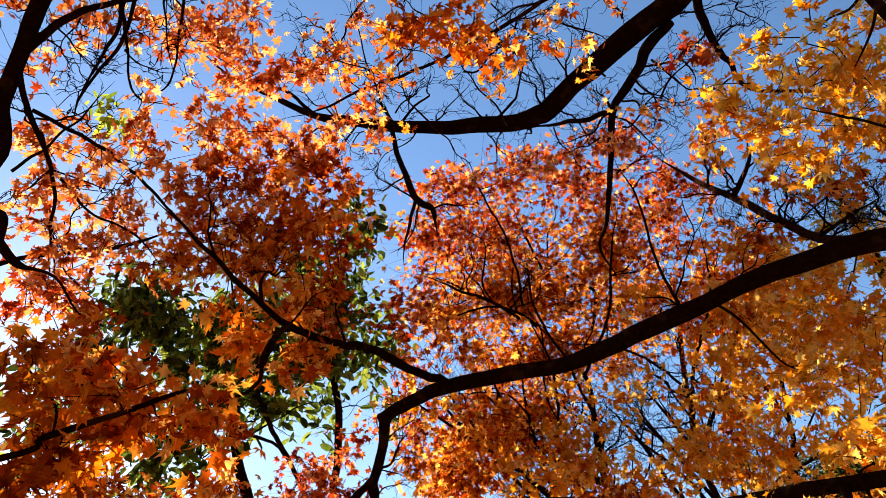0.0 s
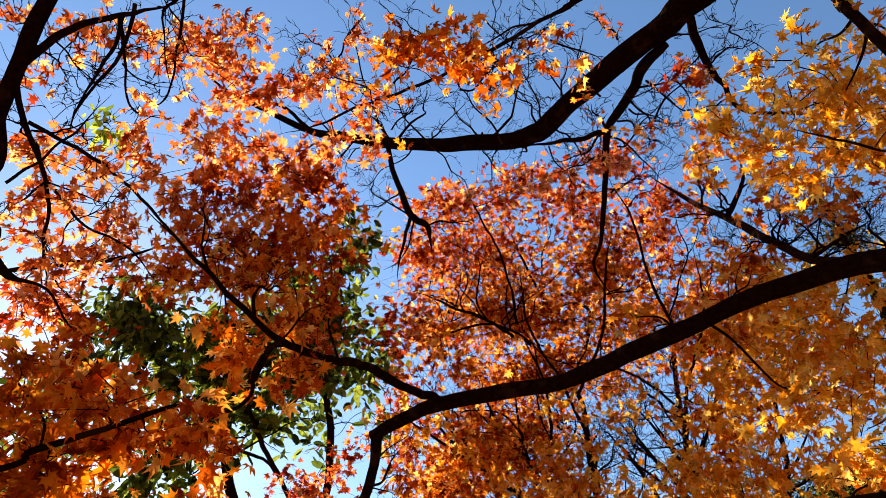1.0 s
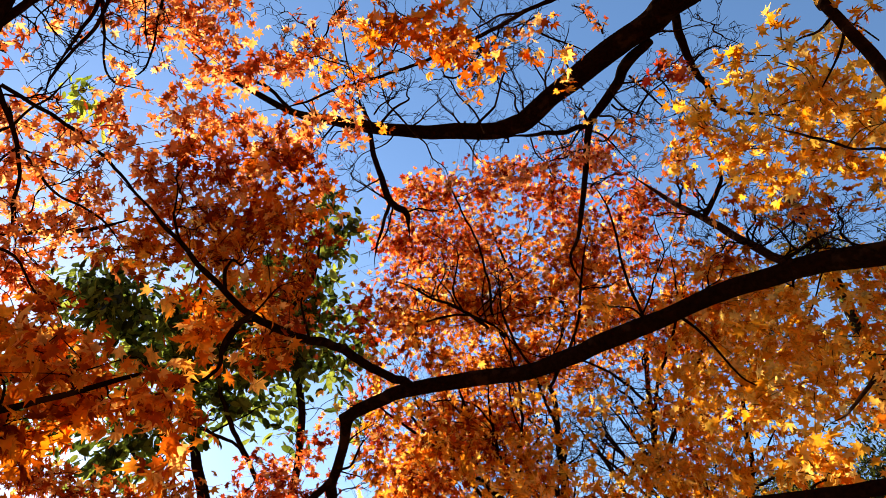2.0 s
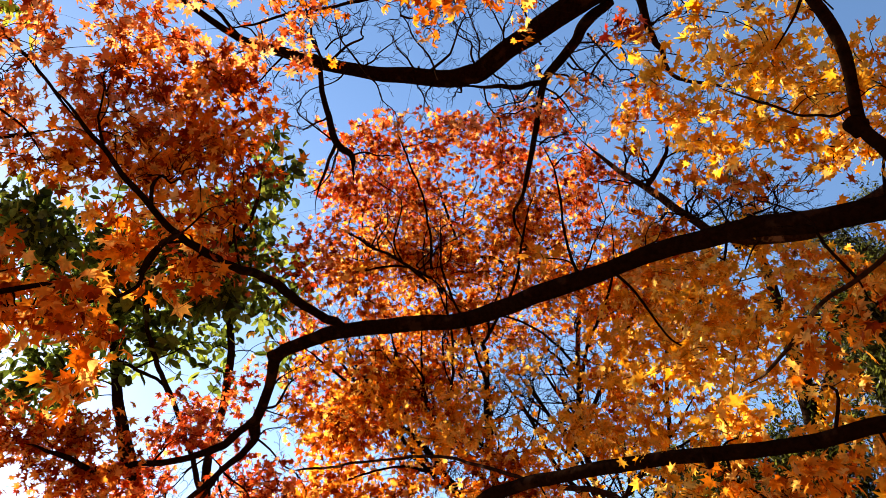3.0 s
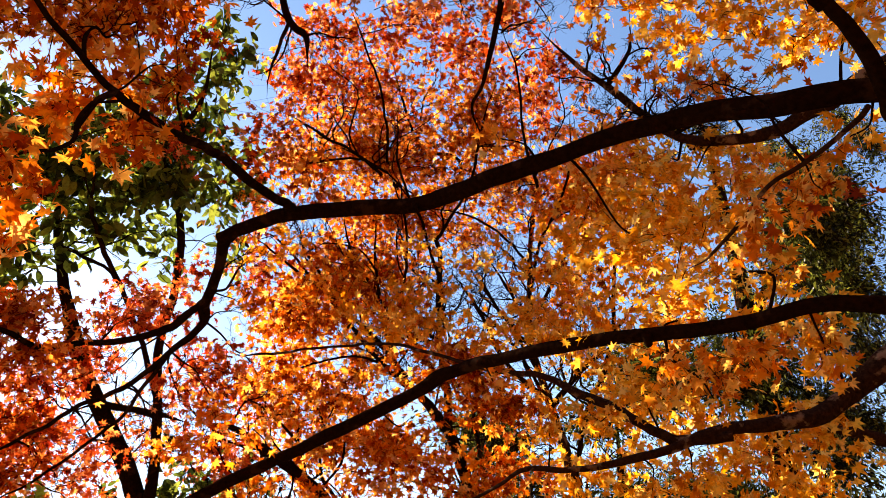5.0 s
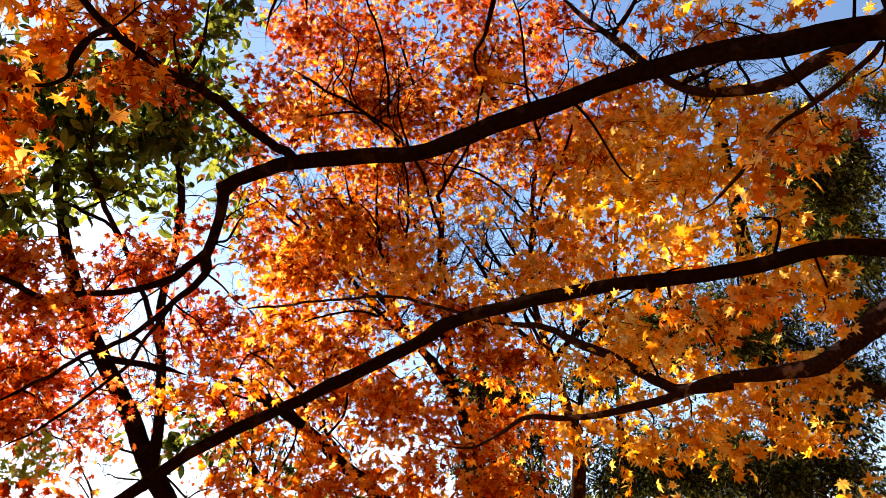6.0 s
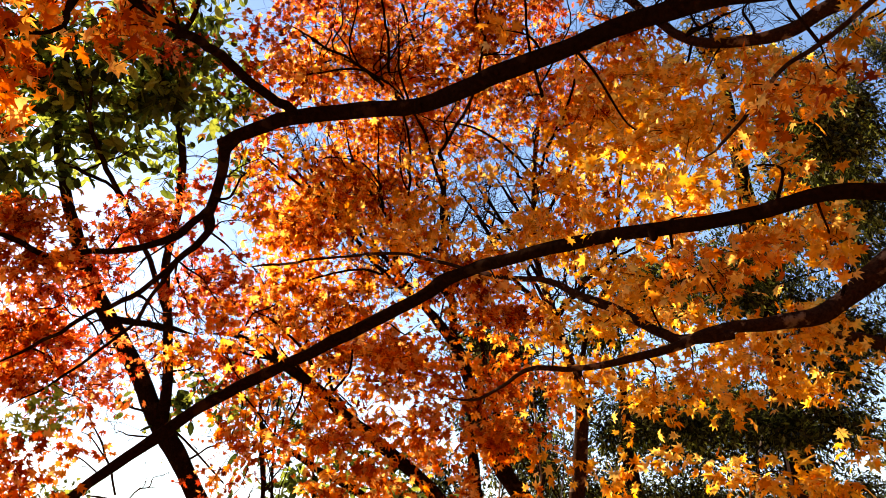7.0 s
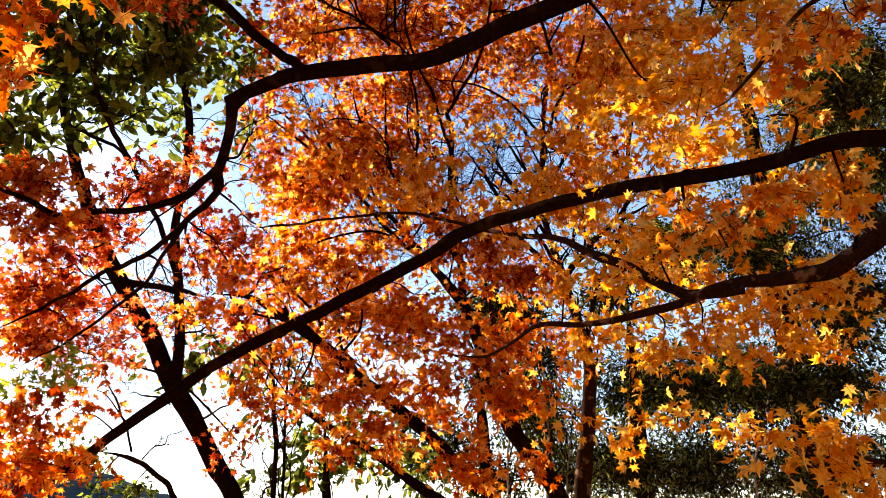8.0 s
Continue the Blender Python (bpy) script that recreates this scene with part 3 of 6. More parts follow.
bare_twig(T_A, (-0.73, 3.98, 2.75), (-0.51, 4.06, 2.64), 0.0068)
bare_twig(T_A, (-0.96, 3.98, 2.60), (-1.24, 3.90, 2.58), 0.0051)
bare_twig(T_A, (-0.35, 3.72, 3.41), (-0.13, 3.65, 3.56), 0.0068)
bare_twig(T_A, (-0.39, 3.87, 3.13), (-0.16, 3.87, 3.19), 0.0068)
bare_twig(T_A, (-0.54, 3.93, 2.96), (-0.25, 4.05, 2.76), 0.0068)
bare_twig(T_A, (-1.06, 4.05, 2.27), (-0.84, 4.13, 2.18), 0.0051)
bare_twig(T_A, (-0.44, 4.23, 3.31), (-0.09, 4.36, 3.09), 0.0093)
bare_twig(T_A, (-0.60, 4.29, 3.12), (-0.33, 4.48, 2.73), 0.0093)
bare_twig(T_A, (-0.81, 4.34, 2.90), (-0.52, 4.51, 2.57), 0.0075)
bare_twig(T_A, (-1.07, 4.34, 2.73), (-0.77, 4.47, 2.54), 0.0075)
bare_twig(T_A, (-1.30, 4.34, 2.52), (-1.05, 4.47, 2.32), 0.0075)
bare_twig(T_A, (-0.25, 2.49, 4.79), (-0.60, 2.16, 4.97), 0.0068)
bare_twig(T_A, (0.01, 2.50, 4.79), (-0.22, 2.15, 5.03), 0.0068)
bare_twig(T_A, (0.41, 2.46, 4.81), (0.17, 2.17, 5.02), 0.0068)
bare_twig(T_A, (0.67, 2.37, 4.84), (0.49, 2.08, 5.06), 0.0068)
bare_twig(T_A, (0.96, 2.18, 4.90), (0.84, 1.88, 5.11), 0.0068)
bare_twig(T_A, (1.07, 2.40, 4.72), (1.32, 2.07, 4.86), 0.0068)
bare_twig(T_A, (1.26, 2.24, 4.77), (1.48, 1.95, 4.87), 0.0068)
bare_twig(T_A, (0.01, 2.50, 4.79), (0.24, 2.74, 4.59), 0.0051)
bare_twig(T_A, (0.68, 2.45, 4.78), (0.91, 2.64, 4.57), 0.0051)
bare_twig(T_A, (-0.45, 2.45, 4.80), (-0.78, 2.24, 4.88), 0.0068)
bare_twig(T_A, (-0.58, 2.40, 4.81), (-0.88, 2.51, 4.65), 0.0068)
bare_twig(T_A, (-0.22, 1.65, 4.39), (0.05, 1.78, 4.33), 0.0041)
bare_twig(T_A, (0.13, 1.60, 4.43), (0.37, 1.79, 4.31), 0.0041)
bare_twig(T_A, (-0.47, 1.70, 4.33), (-0.21, 1.86, 4.26), 0.0041)
bare_twig(T_A, (0.45, 1.58, 4.42), (0.26, 1.76, 4.33), 0.0041)
bare_twig(T_A, (-0.41, 1.77, 4.99), (-0.66, 2.01, 4.80), 0.0065)
bare_twig(T_A, (-0.23, 2.06, 4.83), (0.02, 1.81, 4.99), 0.0065)
bare_twig(T_A, (0.14, 2.09, 4.82), (0.33, 1.80, 4.98), 0.0065)
bare_twig(T_A, (0.39, 1.93, 4.91), (0.69, 1.76, 4.96), 0.0065)
bare_twig(T_A, (0.63, 1.84, 4.93), (0.94, 1.93, 4.80), 0.0065)
bare_twig(T_A, (0.98, 1.80, 4.87), (0.80, 1.70, 4.97), 0.0065)
bare_twig(T_A, (1.21, 1.77, 4.81), (1.46, 1.66, 4.78), 0.0065)
bare_twig(T_A, (1.38, 1.89, 4.68), (1.59, 1.70, 4.69), 0.0065)
bare_twig(T_A, (1.14, 1.96, 4.73), (1.45, 2.07, 4.52), 0.0065)
bare_twig(T_A, (0.70, 2.06, 4.78), (0.48, 1.92, 4.90), 0.0049)
bare_twig(T_A, (-0.04, 1.86, 4.96), (-0.26, 1.73, 5.03), 0.0049)
bare_twig(T_A, (0.26, 1.76, 5.02), (0.48, 1.90, 4.91), 0.0049)
bare_twig(T_A, (1.51, 1.65, 4.76), (1.72, 1.74, 4.60), 0.0049)
bare_twig(T_A, (-0.48, 2.00, 4.84), (-0.77, 1.82, 4.89), 0.0065)
bare_twig(T_A, (0.30, 2.58, 5.08), (0.45, 2.78, 4.90), 0.0073)
bare_twig(T_A, (0.73, 2.51, 5.07), (0.94, 2.68, 4.89), 0.0073)
bare_twig(T_A, (1.07, 2.61, 4.91), (0.80, 2.75, 4.87), 0.0073)
bare_twig(T_A, (1.11, 2.79, 4.75), (1.34, 2.67, 4.77), 0.0073)
bare_twig(T_A, (1.19, 2.37, 5.05), (1.42, 2.46, 4.90), 0.0073)
bare_twig(T_A, (-0.27, 2.62, 5.04), (-0.56, 2.77, 4.89), 0.0073)
ramify(T_A, 150, 0.4, 2.4, 6)
spray(T_A, YO, 1.54, 1.50, 2.63, 0.21, 0.12, 0.10, 46, 0.063)
spray(T_A, YO, 1.49, 1.61, 2.57, 0.14, 0.12, 0.10, 24, 0.063)
spray(T_A, C, 1.60, 1.42, 2.64, 0.10, 0.12, 0.08, 18, 0.063)
spray(T_A, YO, 1.93, 2.02, 2.73, 0.12, 0.12, 0.06, 16, 0.063)
spray(T_A, Y, 1.43, 2.23, 2.97, 0.10, 0.12, 0.07, 10, 0.063)
spray(T_A, Y, 1.77, 2.39, 2.35, 0.10, 0.12, 0.12, 24, 0.063)
spray(T_A, YO, 1.49, 2.26, 2.47, 0.20, 0.12, 0.11, 50, 0.063)
spray(T_A, YO, 1.74, 2.09, 2.44, 0.25, 0.13, 0.11, 67, 0.063)
spray(T_A, YO, 1.91, 1.98, 2.37, 0.18, 0.12, 0.09, 30, 0.063)
spray(T_A, Y, 1.23, 2.38, 2.53, 0.11, 0.12, 0.08, 17, 0.063)
spray(T_A, YO, 1.53, 2.18, 2.56, 0.14, 0.12, 0.07, 14, 0.063)
spray(T_A, Y, 1.34, 3.11, 2.40, 0.12, 0.12, 0.14, 42, 0.063)
spray(T_A, Y, 1.79, 2.98, 2.09, 0.19, 0.12, 0.10, 45, 0.063)
spray(T_A, Y, 1.64, 3.17, 2.48, 0.18, 0.12, 0.12, 45, 0.063)
spray(T_A, Y, 1.70, 3.21, 2.29, 0.23, 0.12, 0.12, 59, 0.063)
spray(T_A, Y, 2.04, 3.04, 2.20, 0.23, 0.12, 0.15, 73, 0.063)
spray(T_A, Y, 1.58, 3.29, 2.21, 0.15, 0.12, 0.12, 27, 0.063)
spray(T_A, O, -0.14, 4.18, 1.97, 0.20, 0.12, 0.18, 89, 0.059)
spray(T_A, O, -0.29, 4.00, 2.60, 0.23, 0.12, 0.20, 112, 0.059)
spray(T_A, O, -0.39, 4.04, 2.44, 0.17, 0.12, 0.13, 55, 0.059)
spray(T_A, O, -0.04, 4.02, 2.59, 0.20, 0.12, 0.17, 57, 0.059)
spray(T_A, O, -0.12, 4.16, 2.06, 0.17, 0.12, 0.17, 48, 0.059)
spray(T_A, RO, -1.23, 3.55, 2.87, 0.29, 0.15, 0.15, 163, 0.063)
spray(T_A, RO, -1.20, 3.63, 2.72, 0.26, 0.13, 0.13, 129, 0.063)
spray(T_A, RO, -1.21, 3.52, 2.95, 0.20, 0.12, 0.13, 99, 0.063)
spray(T_A, RO, -1.67, 3.50, 2.92, 0.24, 0.13, 0.16, 162, 0.063)
spray(T_A, RO, -1.47, 3.60, 2.87, 0.24, 0.13, 0.14, 144, 0.063)
spray(T_A, RO, -1.87, 3.40, 3.00, 0.20, 0.13, 0.16, 126, 0.063)
spray(T_A, P, -0.87, 4.18, 3.23, 0.37, 0.19, 0.15, 193, 0.059)
spray(T_A, P, -1.28, 4.23, 2.85, 0.41, 0.21, 0.19, 264, 0.059)
spray(T_A, RO, -1.36, 4.29, 2.62, 0.3, 0.15, 0.22, 324, 0.059)
spray(T_A, P, -1.03, 4.25, 2.99, 0.30, 0.15, 0.15, 155, 0.059)
spray(T_A, P, -0.59, 4.36, 2.96, 0.22, 0.12, 0.19, 87, 0.059)
spray(T_A, P, -0.40, 4.36, 3.02, 0.22, 0.12, 0.22, 174, 0.059)
spray(T_A, P, -0.62, 4.2, 3.31, 0.3, 0.15, 0.13, 82, 0.059)
spray(T_A, P, -1.19, 4.36, 2.55, 0.37, 0.19, 0.15, 235, 0.059)
spray(T_A, RO, -1.33, 4.38, 2.34, 0.3, 0.15, 0.19, 235, 0.059)
spray(T_A, RO, -0.99, 4.53, 2.1, 0.34, 0.17, 0.22, 78, 0.059)
spray(T_A, O, -0.47, 1.88, 2.83, 0.2, 0.12, 0.16, 72, 0.070)
spray(T_A, O, -0.67, 1.82, 2.82, 0.18, 0.12, 0.12, 40, 0.070)
spray(T_A, C, -0.71, 1.87, 3.21, 0.29, 0.14, 0.2, 151, 0.056)
spray(T_A, DR, -0.41, 1.98, 3.21, 0.13, 0.12, 0.18, 51, 0.056)
spray(T_A, O, -0.49, 1.87, 3.43, 0.23, 0.12, 0.14, 76, 0.059)
spray(T_A, O, -0.89, 1.85, 3.29, 0.18, 0.12, 0.14, 38, 0.059)
spray(T_A, O, -0.64, 1.73, 2.87, 0.2, 0.12, 0.12, 44, 0.070)
spray(T_A, O, -0.48, 1.77, 2.88, 0.09, 0.12, 0.12, 20, 0.070)
spray(T_A, C, -0.69, 2.03, 3.45, 0.22, 0.12, 0.23, 171, 0.057)
spray(T_A, DR, -0.56, 1.99, 3.54, 0.15, 0.12, 0.24, 121, 0.057)
spray(T_A, DR, -0.51, 1.83, 3.71, 0.17, 0.12, 0.17, 80, 0.057)
spray(T_A, C, -1.05, 1.99, 3.32, 0.22, 0.12, 0.12, 65, 0.057)
spray(T_A, L, -0.88, 1.98, 3.73, 0.29, 0.14, 0.18, 147, 0.057)
spray(T_A, L, -0.59, 1.93, 3.86, 0.23, 0.12, 0.18, 120, 0.057)
spray(T_A, L, -1.14, 1.86, 3.71, 0.23, 0.12, 0.16, 73, 0.057)
spray(T_A, L, -1.06, 2.02, 3.60, 0.18, 0.12, 0.13, 42, 0.057)
spray(T_A, L, -0.90, 1.90, 4.06, 0.28, 0.14, 0.17, 110, 0.057)
spray(T_A, L, -0.76, 1.71, 4.24, 0.30, 0.15, 0.18, 131, 0.057)
spray(T_A, L, -0.54, 1.70, 4.31, 0.19, 0.12, 0.14, 53, 0.057)
spray(T_A, L, -0.36, 1.86, 4.23, 0.17, 0.12, 0.14, 46, 0.057)
spray(T_A, L, -1.06, 1.77, 4.10, 0.17, 0.12, 0.14, 35, 0.057)
spray(T_A, L, -1.03, 1.63, 4.45, 0.18, 0.12, 0.20, 92, 0.057)
spray(T_A, L, -1.24, 1.57, 4.40, 0.18, 0.12, 0.12, 38, 0.057)
spray(T_A, L, -0.87, 1.57, 4.54, 0.23, 0.12, 0.09, 43, 0.057)
spray(T_A, O, -0.18, 1.50, 4.13, 0.09, 0.12, 0.15, 40, 0.074)
spray(T_A, O, -0.08, 1.42, 4.18, 0.15, 0.12, 0.10, 44, 0.074)
spray(T_A, O, 0.14, 1.52, 4.12, 0.15, 0.12, 0.11, 40, 0.074)
spray(T_A, O, 0.28, 1.46, 4.15, 0.11, 0.12, 0.10, 9, 0.074)
spray(T_A, O, 0.07, 1.40, 4.19, 0.15, 0.12, 0.08, 34, 0.074)
spray(T_A, O, 0.59, 1.44, 4.35, 0.16, 0.12, 0.05, 10, 0.063)
spray(T_A, O, 0.65, 1.58, 4.25, 0.11, 0.12, 0.11, 13, 0.063)
spray(T_A, O, 0.28, 1.77, 4.19, 0.11, 0.12, 0.05, 8, 0.063)
spray(T_A, O, 0.47, 1.55, 4.30, 0.11, 0.12, 0.11, 13, 0.063)
spray(T_A, L, -0.41, 1.96, 4.01, 0.16, 0.12, 0.11, 18, 0.063)
spray(T_A, R, 1.06, 1.48, 4.06, 0.09, 0.12, 0.08, 15, 0.063)
spray(T_A, Y, 1.07, 0.92, 3.25, 0.18, 0.12, 0.10, 44, 0.051)
spray(T_A, Y, 1.17, 0.97, 3.16, 0.10, 0.12, 0.16, 39, 0.051)
spray(T_A, Y, 1.00, 1.01, 3.24, 0.10, 0.12, 0.09, 19, 0.051)
spray(T_A, Y, 1.20, 0.85, 3.22, 0.07, 0.12, 0.11, 20, 0.051)
spray(T_A, Y, 1.37, 1.86, 4.18, 0.19, 0.12, 0.13, 54, 0.063)
spray(T_A, Y, 1.47, 1.95, 4.06, 0.26, 0.13, 0.10, 58, 0.063)
spray(T_A, Y, 1.70, 1.83, 4.01, 0.29, 0.15, 0.13, 82, 0.063)
spray(T_A, Y, 1.87, 1.77, 3.93, 0.15, 0.12, 0.16, 51, 0.063)
spray(T_A, Y, 1.30, 2.02, 4.09, 0.12, 0.12, 0.12, 25, 0.063)
spray(T_A, Y, 1.69, 1.97, 3.90, 0.23, 0.12, 0.09, 24, 0.063)
spray(T_A, Y, 1.47, 2.10, 2.90, 0.20, 0.12, 0.12, 51, 0.063)
spray(T_A, Y, 1.58, 2.03, 2.88, 0.10, 0.12, 0.20, 42, 0.063)
spray(T_A, Y, 1.43, 2.17, 2.82, 0.17, 0.12, 0.10, 37, 0.063)
spray(T_A, Y, 1.56, 2.16, 2.68, 0.12, 0.12, 0.12, 33, 0.063)
spray(T_A, YO, 0.77, 1.92, 3.09, 0.09, 0.12, 0.07, 17, 0.063)
spray(T_A, Y, 1.84, 1.85, 2.32, 0.12, 0.12, 0.15, 53, 0.063)
spray(T_A, Y, 1.81, 1.45, 2.92, 0.09, 0.12, 0.09, 24, 0.063)
spray(T_A, Y, 1.51, 2.14, 2.56, 0.23, 0.12, 0.08, 40, 0.063)
spray(T_A, Y, 1.74, 1.91, 2.65, 0.20, 0.12, 0.10, 46, 0.063)
spray(T_A, YO, 1.64, 1.81, 2.91, 0.14, 0.12, 0.11, 22, 0.063)
spray(T_A, YO, 1.79, 1.65, 2.92, 0.14, 0.12, 0.07, 16, 0.063)
spray(T_A, YO, 1.89, 2.49, 2.50, 0.31, 0.16, 0.16, 103, 0.063)
spray(T_A, Y, 1.60, 2.68, 2.51, 0.21, 0.12, 0.13, 36, 0.063)
spray(T_A, C, -0.83, 2.05, 3.53, 0.23, 0.13, 0.25, 145, 0.057)
spray(T_A, DR, -0.94, 1.82, 3.70, 0.23, 0.12, 0.18, 72, 0.057)
spray(T_A, Y, 1.63, 1.63, 3.98, 0.33, 0.17, 0.17, 68, 0.054)
spray(T_A, Y, 1.94, 1.55, 3.82, 0.30, 0.15, 0.19, 72, 0.054)
spray(T_A, Y, 2.16, 1.39, 3.73, 0.14, 0.12, 0.25, 31, 0.054)
spray(T_A, Y, 1.59, 1.86, 3.85, 0.25, 0.12, 0.14, 50, 0.063)
spray(T_A, Y, 1.86, 1.74, 3.76, 0.25, 0.12, 0.14, 40, 0.063)
spray(T_A, Y, 2.23, 1.56, 3.56, 0.11, 0.12, 0.14, 14, 0.054)
spray(T_A, L, -1.17, 1.61, 4.41, 0.23, 0.12, 0.15, 69, 0.057)
spray(T_A, L, -0.96, 1.75, 4.40, 0.18, 0.12, 0.18, 62, 0.057)
spray(T_A, L, -1.16, 2.00, 4.15, 0.18, 0.12, 0.12, 42, 0.057)
spray(T_A, L, -0.48, 1.65, 4.58, 0.20, 0.12, 0.12, 21, 0.057)
spray(T_A, L, -0.45, 2.30, 4.11, 0.18, 0.12, 0.12, 26, 0.057)
spray(T_A, L, -0.33, 2.14, 4.27, 0.15, 0.12, 0.12, 19, 0.057)
spray(T_A, L, -0.61, 2.07, 4.28, 0.18, 0.12, 0.12, 42, 0.057)
spray(T_A, Y, 1.48, 1.32, 3.60, 0.35, 0.18, 0.11, 62, 0.051)
spray(T_A, Y, 1.71, 1.24, 3.49, 0.26, 0.13, 0.14, 61, 0.051)
spray(T_A, Y, 1.77, 1.36, 3.35, 0.19, 0.12, 0.12, 37, 0.051)
spray(T_A, Y, 1.77, 1.15, 3.49, 0.16, 0.12, 0.09, 27, 0.051)
spray(T_A, Y, 1.12, 1.15, 3.34, 0.24, 0.12, 0.14, 44, 0.054)
spray(T_A, Y, 0.98, 1.28, 3.33, 0.14, 0.12, 0.08, 15, 0.054)
spray(T_A, Y, 1.39, 0.92, 3.35, 0.10, 0.12, 0.12, 18, 0.054)
spray(T_A, Y, 1.46, 1.09, 3.19, 0.08, 0.12, 0.12, 15, 0.054)
spray(T_A, P, -1.29, 5.19, 2.57, 0.53, 0.26, 0.35, 482, 0.056)
spray(T_A, P, -0.23, 5.49, 1.96, 0.31, 0.15, 0.26, 92, 0.056)
spray(T_A, P, -1.6, 5.07, 2.68, 0.35, 0.18, 0.26, 285, 0.056)
spray(T_A, Y, 1.49, 0.91, 3.00, 0.07, 0.12, 0.15, 20, 0.063)
spray(T_A, Y, 1.48, 1.04, 2.94, 0.09, 0.12, 0.11, 19, 0.063)
spray(T_A, Y, 1.62, 1.36, 3.62, 0.29, 0.15, 0.17, 111, 0.049)
spray(T_A, Y, 1.82, 1.24, 3.54, 0.22, 0.12, 0.17, 84, 0.049)
spray(T_A, Y, 1.76, 1.47, 3.44, 0.24, 0.12, 0.12, 67, 0.049)
spray(T_A, Y, 1.94, 1.32, 3.38, 0.12, 0.12, 0.20, 54, 0.049)
spray(T_A, DR, -0.46, 2.26, 3.72, 0.19, 0.12, 0.24, 101, 0.054)
spray(T_A, DR, -0.57, 2.42, 3.51, 0.21, 0.12, 0.16, 78, 0.054)
spray(T_A, C, -0.71, 2, 3.91, 0.21, 0.12, 0.16, 78, 0.054)
spray(T_A, O, -0.40, 1.84, 4.49, 0.35, 0.18, 0.18, 79, 0.051)
spray(T_A, O, 0.15, 1.81, 4.54, 0.35, 0.18, 0.15, 22, 0.051)
spray(T_A, O, 0.34, 1.95, 4.44, 0.29, 0.15, 0.12, 10, 0.051)
spray(T_A, O, 0.72, 1.86, 4.44, 0.18, 0.12, 0.18, 12, 0.051)
spray(T_A, O, 1.33, 1.67, 4.36, 0.26, 0.13, 0.18, 30, 0.051)
spray(T_A, O, -0.16, 2.10, 4.34, 0.26, 0.13, 0.15, 8, 0.051)
spray(T_A, O, 1.18, 1.94, 4.25, 0.26, 0.13, 0.15, 12, 0.051)
spray(T_A, YO, 1.14, 3.10, 2.58, 0.22, 0.12, 0.11, 36, 0.063)
spray(T_A, Y, 1.74, 2.84, 2.53, 0.25, 0.12, 0.11, 40, 0.063)
spray(T_A, P, -0.19, 3.40, 4.22, 0.29, 0.14, 0.21, 117, 0.054)
spray(T_A, P, -0.85, 3.43, 4.03, 0.32, 0.16, 0.18, 110, 0.054)
spray(T_A, P, -0.22, 4.18, 2.96, 0.32, 0.16, 0.18, 110, 0.054)
spray(T_A, RO, 0.14, 4.46, 2.05, 0.25, 0.13, 0.18, 86, 0.054)
spray(T_A, L, -0.40, 1.80, 4.86, 0.22, 0.12, 0.16, 45, 0.048)
spray(T_A, L, -0.04, 1.89, 4.83, 0.25, 0.13, 0.16, 18, 0.048)
spray(T_A, L, 0.26, 1.93, 4.80, 0.19, 0.12, 0.16, 14, 0.048)
spray(T_A, L, 0.56, 1.79, 4.85, 0.22, 0.12, 0.13, 16, 0.048)
spray(T_A, L, 0.95, 1.68, 4.82, 0.22, 0.12, 0.10, 14, 0.048)
spray(T_A, L, 1.32, 1.87, 4.59, 0.22, 0.12, 0.16, 20, 0.048)
spray(T_A, L, 1.12, 2.09, 4.51, 0.25, 0.13, 0.16, 25, 0.048)
spray(T_A, L, 0.69, 2.08, 4.64, 0.19, 0.12, 0.13, 8, 0.048)
spray(T_A, L, 0.22, 2.32, 4.18, 0.23, 0.12, 0.15, 41, 0.049)
spray(T_A, L, 0.55, 2.26, 4.20, 0.23, 0.12, 0.15, 41, 0.049)
spray(T_A, L, 0.92, 2.14, 4.21, 0.23, 0.12, 0.12, 33, 0.049)
spray(T_A, L, 1.28, 2.03, 4.15, 0.23, 0.12, 0.15, 41, 0.049)
# out-of-view canopy over and behind the camera, added to cut skylight
spray(T_A, O, -1.2, -0.6, 4.2, 0.9, 0.9, 0.4, 320, 0.08)
spray(T_A, O, 0.4, -0.8, 4.5, 0.9, 0.9, 0.4, 320, 0.08)
spray(T_A, O, 2.0, -0.6, 4.2, 0.9, 0.9, 0.4, 320, 0.08)
spray(T_A, O, -0.5, -2.2, 4.0, 0.9, 0.9, 0.4, 320, 0.08)
spray(T_A, O, 1.4, -2.2, 4.0, 0.9, 0.9, 0.4, 320, 0.08)
spray(T_A, O, -2.3, -1.6, 3.8, 0.9, 0.9, 0.4, 320, 0.08)
spray(T_A, O, 3.0, -1.5, 3.8, 0.9, 0.9, 0.4, 320, 0.08)
spray(T_A, O, 0.4, -3.4, 3.2, 0.9, 0.9, 0.4, 320, 0.08)
spray(T_A, O, 2.6, -3.0, 3.2, 0.9, 0.9, 0.4, 320, 0.08)
spray(T_A, O, -1.8, -3.2, 3.2, 0.9, 0.9, 0.4, 320, 0.08)
finish(T_A)

